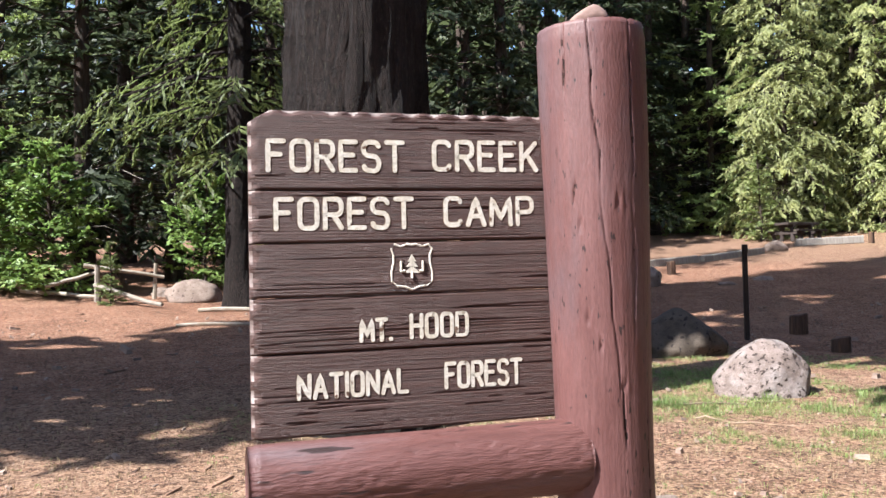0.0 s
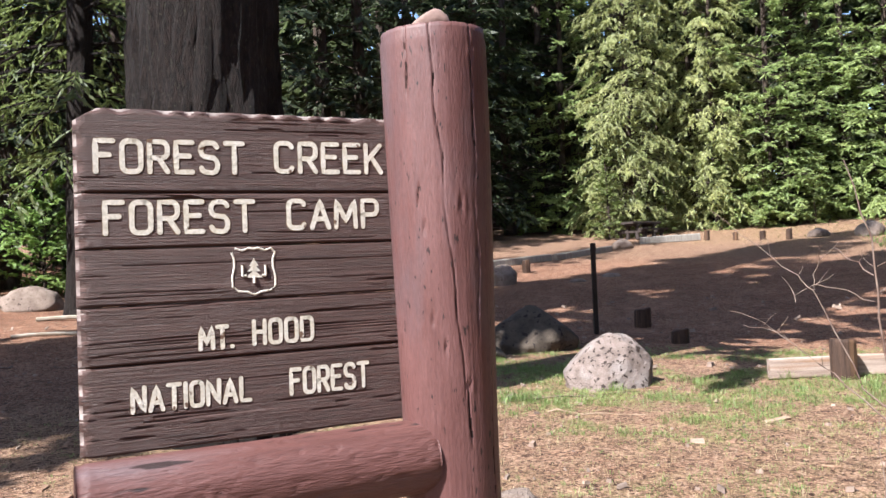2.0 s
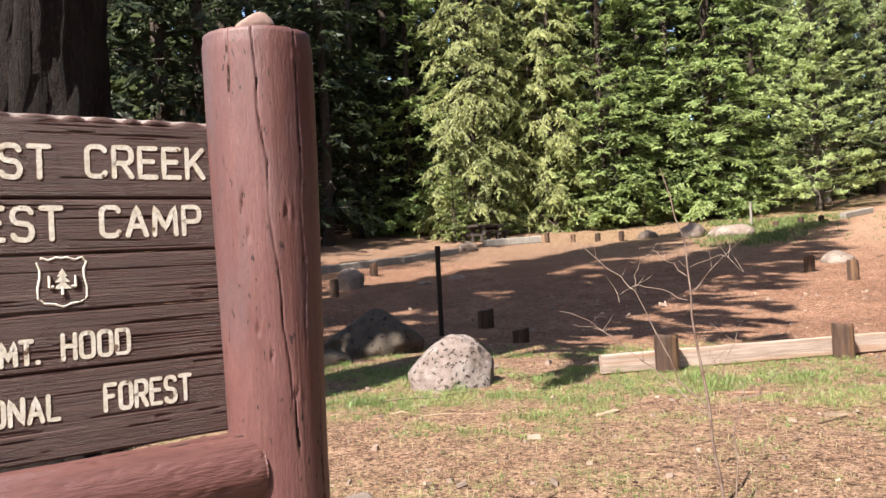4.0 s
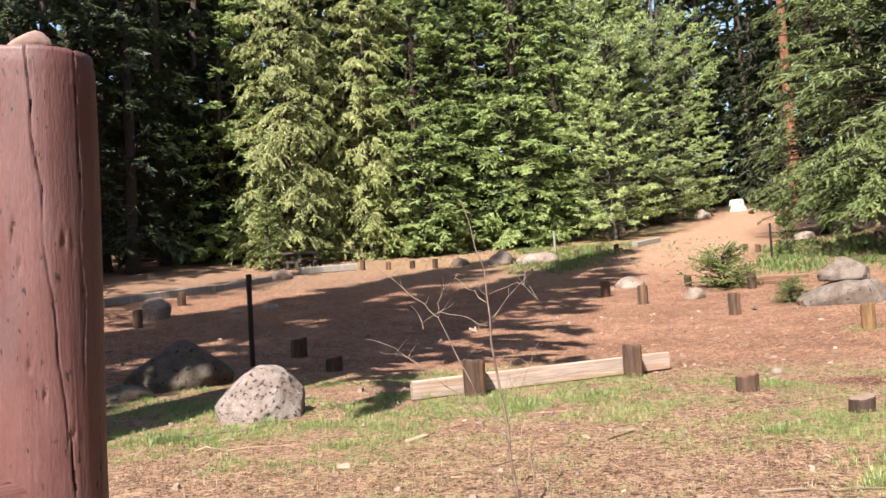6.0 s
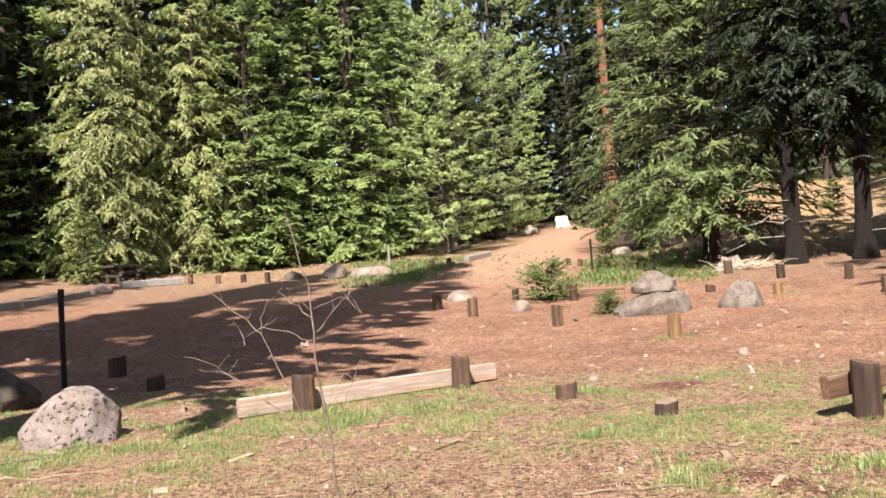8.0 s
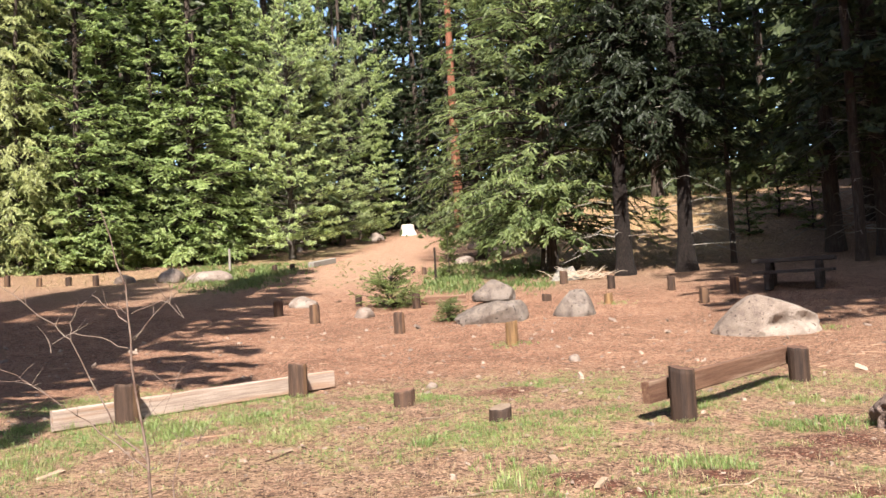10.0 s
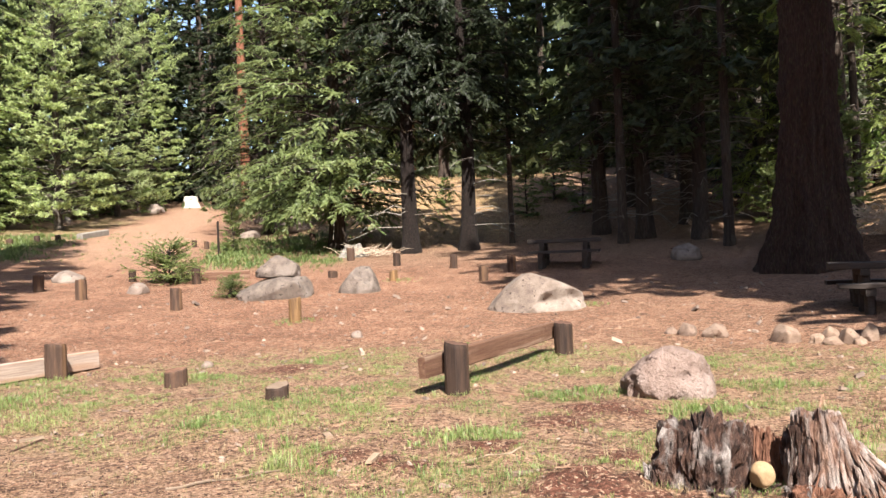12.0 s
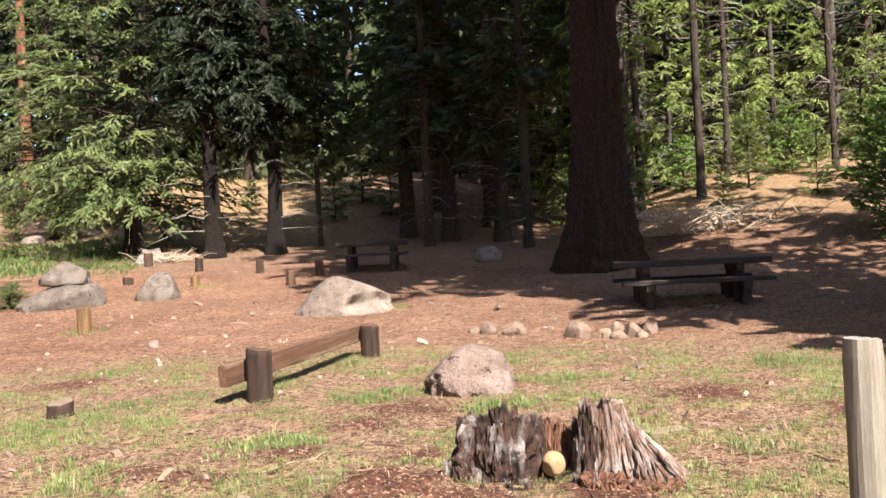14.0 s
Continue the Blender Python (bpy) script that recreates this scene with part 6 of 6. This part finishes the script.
# young growth and shrubs along the edges
for i, (az, d, meshes, kind, label, sc) in enumerate([
        (-17.5, 25.5, SHRUB, "shrub", "fresh green leafy shrub behind a boulder", 0.9), (-15.0, 26.0, SHRUB, "shrub", "fresh green leafy shrub behind a boulder", 0.8),
        (-23.5, 22.6, YOUNG, "young_fir", "small green fir beside a rail fence", 0.30), (-27.0, 25.0, SHRUB, "shrub", "fresh green leafy shrub under the trees", 1.1),
        (-31.0, 26.0, SHRUB, "shrub", "fresh green leafy shrub under the trees", 1.2),
        (20.0, 39.0, YOUNG, "young_fir", "small bright green fir at the edge of the trees", 0.7), (23.8, 41.0, YOUNG, "young_fir", "small bright green fir at the edge of the trees", 0.5),
        (27.5, 42.5, YOUNG, "young_fir", "small bright green fir at the edge of the trees", 0.75), (30.0, 42.0, YOUNG, "young_fir", "small bright green fir at the edge of the trees", 0.65),
        (33.0, 42.5, YOUNG, "young_fir", "small bright green fir at the edge of the trees", 0.5), (39.0, 45.0, YOUNG, "young_fir", "small bright green fir at the edge of the trees", 0.4),
        (45.5, 54.0, YOUNG, "young_fir", "small bright green fir at the edge of the trees", 0.5), (46.4, 60.0, YOUNG, "young_fir", "small bright green fir at the edge of the trees", 0.8), (49.6, 64.0, YOUNG, "young_fir", "small bright green fir at the edge of the trees", 0.65), (48.4, 61.0, YOUNG, "young_fir", "small bright green fir at the edge of the trees", 0.8),
        (54.9, 31.3, YOUNG, "young_fir", "small dark fir beside the track", 0.36), (101.0, 25.0, YOUNG, "young_fir", "small bright green fir on the slope", 0.3),
        (106.5, 27.0, YOUNG, "young_fir", "small bright green fir on the slope", 0.4), (110.5, 23.0, SHRUB, "shrub", "fresh green leafy shrub on the slope", 0.8),
        (98.5, 30.0, SHRUB, "shrub", "fresh green leafy shrub on the slope", 0.5), (102.5, 28.5, YOUNG, "young_fir", "small bright green fir on the slope", 0.55),
        (105.0, 31.0, SHRUB, "shrub", "fresh green leafy shrub on the slope", 0.6), (109.0, 29.0, YOUNG, "young_fir", "small bright green fir on the slope", 0.6),
        (96.5, 33.0, SHRUB, "shrub", "fresh green leafy shrub on the slope", 0.6), (112.5, 26.0, SHRUB, "shrub", "fresh green leafy shrub on the slope", 1.0),
        (111.0, 22.0, YOUNG, "young_fir", "small bright green fir on the slope", 0.45), (90.5, 33.0, YOUNG, "young_fir", "small bright green fir on the slope", 0.5),
        (94.5, 26.0, YOUNG, "young_fir", "small bright green fir on the slope", 0.8),
        (74.8, 37.0, YOUNG, "young_fir", "small dark fir in the shade of the woods", 0.55), (76.6, 40.0, YOUNG, "young_fir", "small dark fir in the shade of the woods", 0.8), (78.6, 37.5, YOUNG, "young_fir", "small dark fir in the shade of the woods", 0.6),
        (69.2, 41.0, SHRUB, "shrub", "low bare shrub on the dry slope", 0.35), (65.6, 47.0, YOUNG, "young_fir", "small green fir on the dry slope", 0.45), (72.4, 47.0, YOUNG, "young_fir", "small green fir on the dry slope", 0.7)]):
    x, y = place(az, d)
    plant(kind, meshes, x, y, label, (i * 71) % 360, sc, category="shrub" if kind == "shrub" else "young tree", group="young growth")
LOWFIR = conifer("low_fir", 31, 0.95, 0.03, 0.05, 0.95, 70, 12, 9, (0.10, 0.022), M_LIT, M_BARK, droop=0.12, rise=14, power=0.75, low=1.5)
plant("low_fir_bush", LOWFIR, 18.3, 14.75, "low spreading green fir bush beside log bollards", 0, 1.0, category="bush")
plant("low_fir_bush", LOWFIR, 16.55, 11.45, "low spreading green fir bush beside a boulder", 50, 0.5, category="bush")


# far woods that close the place all round
def far_woods():
    rnd = random.Random(9)
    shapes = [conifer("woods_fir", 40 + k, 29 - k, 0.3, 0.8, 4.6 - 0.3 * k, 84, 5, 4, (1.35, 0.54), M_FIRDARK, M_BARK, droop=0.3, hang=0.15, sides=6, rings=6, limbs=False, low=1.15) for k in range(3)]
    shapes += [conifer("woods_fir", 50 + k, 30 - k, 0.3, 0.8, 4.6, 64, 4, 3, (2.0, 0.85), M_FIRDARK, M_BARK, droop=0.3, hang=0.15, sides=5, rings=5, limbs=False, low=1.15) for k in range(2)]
    crown_co, trunk_v, trunk_f = [], [], []
    data = []
    for tm, cm in shapes:
        co = np.zeros(len(cm.vertices) * 3, np.float32)
        cm.vertices.foreach_get("co", co)
        data.append((co.reshape(-1, 3), [v.co.copy() for v in tm.vertices], [tuple(p.vertices) for p in tm.polygons]))
    for ring, step in ((57, 4.0), (63, 3.6), (72, 3.4), (82, 3.2), (98, 2.4)):
        az = -60.0
        while az < 300:
            az += step * rnd.uniform(0.7, 1.3) * (1 if -32 < az < 118 else 4.5)
            d = ring * rnd.uniform(0.92, 1.1)
            if (43 < az < 59 and d < 74) or (47 < az < 54 and d < 85) or (60 < az < 79 and d < 60):
                continue
            x, y = place(az, d)
            co, tv, tf = data[rnd.randrange(3) if ring < 75 and -32 < az < 118 else 3 + rnd.randrange(2)]
            m = pose(x, y, ground_z(x, y) - 0.1, 0, 0, rnd.uniform(0, 360)) @ Matrix.Scale(rnd.uniform(0.95, 1.3), 4)
            mn = np.array(m)
            crown_co.append(co @ mn[:3, :3].T + mn[:3, 3])
            o = len(trunk_v)
            trunk_v.extend(m @ v for v in tv)
            trunk_f.extend(tuple(i + o for i in f) for f in tf)
    tagged(new("woods", quads_mesh("woods", np.concatenate(crown_co).reshape(-1, 4, 3), M_FARWOOD)), "dark green fir woods closing in the clearing", "woods", kind="stuff")
    tagged(new("woods_trunks", mesh_of("woods_trunks", trunk_v, trunk_f, M_BARK)), "dark trunks of the fir woods", "woods", kind="stuff")
    for k in range(30):
        az, d = rnd.uniform(64, 96), rnd.uniform(33, 52)
        if 60 < az < 79 and d < 56:
            continue
        x, y = place(az, d)
        plant("fir_tree", FIR_E if rnd.random() < 0.5 else THIN, x, y, "tall dark fir in the woods on the slope", rnd.uniform(0, 360), rnd.uniform(0.85, 1.2), group="woods")


far_woods()


def undergrowth():
    """Low tangled growth between the trunks of the woods."""
    rng = np.random.default_rng(77)
    n = 2400
    az = np.radians(rng.uniform(-48, 128, n))
    d = rng.uniform(58, 112, n)
    keep = ~((az > radians(47)) & (az < radians(54)) & (d < 80)) & ~((az > radians(60)) & (az < radians(79)) & (d < 58))
    az, d = az[keep], d[keep]
    x, y = d * np.sin(az), d * np.cos(az)
    z = np.array([ground_z(a, b) for a, b in zip(x, y)])
    base = np.stack([x, y, z], 1)[:, None]
    m, k = len(x), 20
    c = base + rng.normal(0, 1, (m, k, 3)) * np.array([1.5, 1.5, 0.0]) + np.array([0, 0, 1.0]) * np.abs(rng.normal(0, 1.1, (m, k, 1)))
    bd, nm = unit(rng.normal(0, 1, c.shape)), unit(rng.normal(0, 1, c.shape))
    wd = unit(np.cross(bd, nm))
    ln, wi = rng.uniform(0.25, 0.55, (m, k, 1)), rng.uniform(0.08, 0.22, (m, k, 1))
    quads = np.stack([c - bd * ln, c + wd * wi, c + bd * ln, c - wd * wi], axis=-2).reshape(-1, 4, 3)
    tagged(new("undergrowth", quads_mesh("undergrowth", quads, M_FARWOOD)), "dark tangled undergrowth between the trees of the woods", "undergrowth", kind="stuff")


undergrowth()


# ---- bare sapling in front of the clearing ----
def sapling(x, y, label, height, seed, spread=1.0):
    rnd = random.Random(seed)
    pieces = []

    def grow(p, d, length, r, depth):
        pts, q, v = [p], p.copy(), d.copy()
        n = 6
        for k in range(n):
            v = (v + Vector((rnd.gauss(0, 0.10), rnd.gauss(0, 0.10), rnd.gauss(0.02, 0.06)))).normalized()
            q = q + v * length / n
            pts.append(q.copy())
        pieces.append(tube(pts, [max(0.0011, r * (1 - 0.75 * k / n)) for k in range(n + 1)], 5 if r > 0.003 else 4, False))
        if depth < 3:
            for k in range(rnd.randint(2, 4)):
                i = rnd.randint(2, n)
                a = rnd.uniform(0, 2 * math.pi)
                side = Vector((math.cos(a), math.sin(a), rnd.uniform(0.2, 0.9))) * spread
                grow(pts[i], (v + side).normalized(), length * rnd.uniform(0.28, 0.5), r * 0.45, depth + 1)

    across, deep = Vector((0.77, -0.64, 0)), Vector((0.64, 0.77, 0))

    def bough(points, r, twigs=3):
        """A stem through a few points across and up; its depth wanders a little."""
        dz = rnd.uniform(-0.25, 0.25)
        pts = []
        for i in range(len(points) - 1):
            for k in range(3):
                t = k / 3
                a, z = points[i][0] * (1 - t) + points[i + 1][0] * t, points[i][1] * (1 - t) + points[i + 1][1] * t
                w = (i + t) / (len(points) - 1)
                pts.append(across * (a + rnd.gauss(0, 0.006)) + deep * dz * w + Vector((0, 0, z + rnd.gauss(0, 0.006))))
        pts.append(across * points[-1][0] + deep * dz + Vector((0, 0, points[-1][1])))
        n = len(pts)
        pieces.append(tube(pts, [max(0.0013, 0.78 * r * (1 - 0.8 * k / n)) for k in range(n)], 6, False))
        for k in range(twigs):
            i = rnd.randrange(n // 3, n)
            grow(pts[i], (across * rnd.gauss(0, 0.7) + deep * rnd.gauss(0, 0.4) + Vector((0, 0, 0.7))).normalized(), rnd.uniform(0.06, 0.2), 0.0022, 3)

    bough([(0, -0.05), (-0.055, 0.58), (-0.12, 1.09), (-0.13, 1.515), (-0.24, 1.94)], 0.013, 5)
    bough([(-0.122, 1.37), (-0.01, 1.415), (0.09, 1.42), (0.177, 1.33)], 0.004)
    bough([(-0.11, 1.22), (0.01, 1.36), (0.165, 1.50)], 0.005)
    bough([(-0.137, 1.317), (-0.247, 1.415), (-0.348, 1.48)], 0.005)
    bough([(-0.146, 1.167), (-0.265, 1.24), (-0.41, 1.28), (-0.51, 1.24), (-0.52, 1.18)], 0.004)
    bough([(-0.055, 0.55), (-0.21, 0.71), (-0.293, 0.91), (-0.43, 1.24), (-0.52, 1.335), (-0.72, 1.50), (-0.98, 1.735)], 0.007, 4)
    bough([(-0.43, 1.24), (-0.425, 1.33), (-0.39, 1.44)], 0.004)
    bough([(-0.06, 0.50), (-0.30, 0.72), (-0.485, 0.893), (-0.705, 1.076), (-0.897, 1.135)], 0.006, 4)
    bough([(-0.61, 1.01), (-0.70, 1.03), (-0.86, 1.04)], 0.003, 1)
    bough([(-0.05, 0.60), (-0.01, 0.69), (0.11, 0.95)], 0.004)
    bough([(0.06, -0.05), (0.08, 0.40), (0.11, 0.60), (0.26, 0.63)], 0.007, 6)
    bough([(-0.14, -0.05), (-0.15, 0.30), (-0.155, 0.54)], 0.005, 4)
    bough([(0.16, -0.05), (0.19, 0.26), (0.30, 0.55)], 0.004, 5)
    v, f = join(pieces)
    return solid("bare_sapling", mesh_of("bare_sapling", v, f, M_SAPLING, smooth=True), pose(x, y, floor_at(x, y)), label, "sapling")


sapling(3.10, 3.70, "leafless thin sapling with fine twigs in dry grass", 1.95, 4)


# ---- brushwood by the table ----
def brush(x, y, w, h, n, seed, label):
    rnd = random.Random(seed)
    pieces = []
    for i in range(n):
        a = rnd.uniform(0, 2 * math.pi)
        c = Vector((rnd.gauss(0, w * 0.22), rnd.gauss(0, w * 0.3), rnd.uniform(0, h * 0.5)))
        l = rnd.uniform(0.3, 0.9)
        d = Vector((math.cos(a), math.sin(a), rnd.uniform(-0.1, 0.6)))
        pts = [c, c + d * l * 0.5 + Vector((0, 0, rnd.uniform(0, 0.1))), c + d * l]
        pieces.append(tube(pts, (0.016, 0.011, 0.004), 4, False))
    v, f = join(pieces)
    solid("brushwood_pile", mesh_of("brushwood_pile", v, f, M_BRUSH), pose(x, y, floor_at(x, y)), label, "brushwood", kind="stuff")


brush(23.3, -3.6, 3.6, 1.1, 560, 5, "loose heap of tan dead branches")
brush(25.4, 12.3, 1.2, 0.35, 70, 6, "loose dead branches by a stump")


# ---- grass, chips and small stones ----
def scatter_grass(name, n, keep, blade, per, material, label, seed, dmin, dmax, az0, az1):
    rng = np.random.default_rng(seed)
    base, big = [], []
    tries = 0
    while len(base) < n and tries < n * 60:
        tries += 1
        d = math.sqrt(rng.uniform(dmin ** 2, dmax ** 2)) if rng.random() < 0.5 else rng.uniform(dmin, dmax)
        x, y = place(rng.uniform(az0, az1), d)
        k = keep(x, y)
        if rng.random() < k:
            base.append((x, y, floor_at(x, y)))
            big.append(0.6 + 0.8 * k)
    if not base:
        return
    base, big = np.array(base), np.array(big)
    m = len(base)
    a = rng.uniform(0, 2 * math.pi, (m, per))
    lean = rng.uniform(0.1, 0.9, (m, per))
    hgt = blade[0] * big[:, None] * rng.uniform(0.5, 1.4, (m, per))
    root = base[:, None] + np.stack([np.cos(a), np.sin(a), 0 * a], -1) * rng.uniform(0, 0.05, (m, per, 1))
    run = np.stack([np.cos(a) * lean, np.sin(a) * lean, np.ones_like(a)], -1) * hgt[..., None]
    w = np.stack([-np.sin(a), np.cos(a), 0 * a], -1) * blade[1] * 0.5
    mid = root + run * 0.55
    mid[..., 2] += 0.08 * hgt
    quads = np.stack([root - w * 0.6 - np.array([0, 0, 0.01]), mid + w, root + run, mid - w], axis=-2).reshape(-1, 4, 3)
    ob = new(name, quads_mesh(name, quads, material))
    tagged(ob, label, "grass", kind="stuff")


scatter_grass("grass", 21000, lambda x, y: max(0, grass_mask(x, y) - 0.04) * 1.1, (0.030, 0.0036), 7, M_GRASS, "thin fresh green grass on brown earth", 1, 3.0, 14.0, -30, 122)
scatter_grass("grass", 800, lambda x, y: grass_mask(x, y) ** 2 * 1.6 if noise.noise((x * 1.3, y * 1.3, 40.0)) > 0.2 else 0, (0.050, 0.0045), 16, M_GRASS, "tufts of fresh green grass", 2, 3.5, 14.0, -30, 122)
SPOTS = [(13.74, 7.97, 0.55), (8.35, 6.05, 0.55), (8.25, 1.25, 0.55), (16.4, 3.0, 0.45), (20.2, 8.7, 0.6), (7.2, -0.9, 0.35), (5.75, 3.2, 0.35), (6.6, 6.9, 0.7), (4.4, 8.6, 0.7), (6.3, 1.9, 0.5), (7.6, 0.2, 0.5), (6.2, -1.6, 0.3)]
scatter_grass("grass", 1100, lambda x, y: 0.9 * max(max(0.0, 1 - math.hypot(x - a, y - b) / r) for a, b, r in SPOTS), (0.055, 0.0055), 10, M_GRASS, "bright green tufts of grass on bare dirt", 8, 3.5, 22.5, 10, 110)
scatter_grass("dry_grass", 4000, lambda x, y: 0.5 * (1 - road_mask(x, y)), (0.05, 0.004), 4, M_DRYGRASS, "short dry straw on the forest floor", 3, 2.8, 13.0, -32, 122)
scatter_grass("grass", 3500, lambda x, y: grass_mask(x, y), (0.12, 0.02), 6, M_GRASS, "fresh green grass beside the track", 4, 22.0, 42.0, 10, 70)
scatter_grass("dry_grass", 3500, lambda x, y: dry_mask(x, y) * (1 - road_mask(x, y)), (0.09, 0.014), 6, M_DRYGRASS, "tall dry grass under the trees", 5, 28.0, 60.0, 18, 92)


def scatter_bits(name, n, size, material, label, category, seed, dmin, dmax, az0, az1, long=4.0, thick=0.25):
    rng = np.random.default_rng(seed)
    verts, faces = [], []
    for i in range(n):
        d = rng.uniform(dmin, dmax)
        x, y = place(rng.uniform(az0, az1), d)
        s = size * rng.lognormal(0, 0.5) * (0.7 + d / 20)
        a = rng.uniform(0, 2 * math.pi)
        l, w, h = s * long * 0.5 * rng.uniform(0.5, 1.5), s * 0.5, s * thick
        c, sn = math.cos(a), math.sin(a)
        z = floor_at(x, y)
        o = len(verts)
        tip = rng.uniform(-0.3, 0.6) * h * 2
        for ux, uy, uz in ((-1, -1, 0), (1, -0.7, 0), (1, 0.8, 0), (-1, 1, 0), (-0.8, -0.7, 1), (0.9, -0.5, 1), (0.8, 0.6, 1), (-0.9, 0.6, 1)):
            px, py = ux * l, uy * w
            verts.append((x + c * px - sn * py, y + sn * px + c * py, z - 0.004 + uz * h + (tip if ux > 0 else 0)))
        for q in ((4, 5, 6, 7), (0, 1, 5, 4), (1, 2, 6, 5), (2, 3, 7, 6), (3, 0, 4, 7)):
            faces.append(tuple(o + k for k in q))
    ob = new(name, mesh_of(name, verts, faces, material))
    tagged(ob, label, category, kind="stuff")


scatter_bits("wood_chips", 9000, 0.010, M_CHIP, "scattered bark chips and broken twigs on the ground", "debris", 1, 2.6, 14, -32, 122)
scatter_bits("twigs", 380, 0.008, M_CHIP, "scattered pale sticks on the ground", "debris", 2, 3.0, 14, -32, 122, long=18, thick=0.7)
scatter_bits("wood_chips", 3500, 0.013, M_CHIP, "scattered bark chips on the dirt", "debris", 3, 13, 28, -32, 122, long=2.5)
scatter_bits("wood_chips", 3000, 0.009, M_PALECHIP, "pale wood chips scattered on the dirt", "debris", 6, 8, 26, -32, 122, long=2.0)
scatter_bits("pebbles", 2200, 0.018, M_STONES, "scattered small stones and fallen cones on the dirt", "stones", 4, 2.6, 20, -32, 122, long=1.4, thick=0.6)
scatter_bits("wood_chips", 3200, 0.0065, M_PALECHIP, "pale splinters and chips scattered among the grass", "debris", 7, 2.8, 11, -32, 122, long=2.6, thick=0.4)
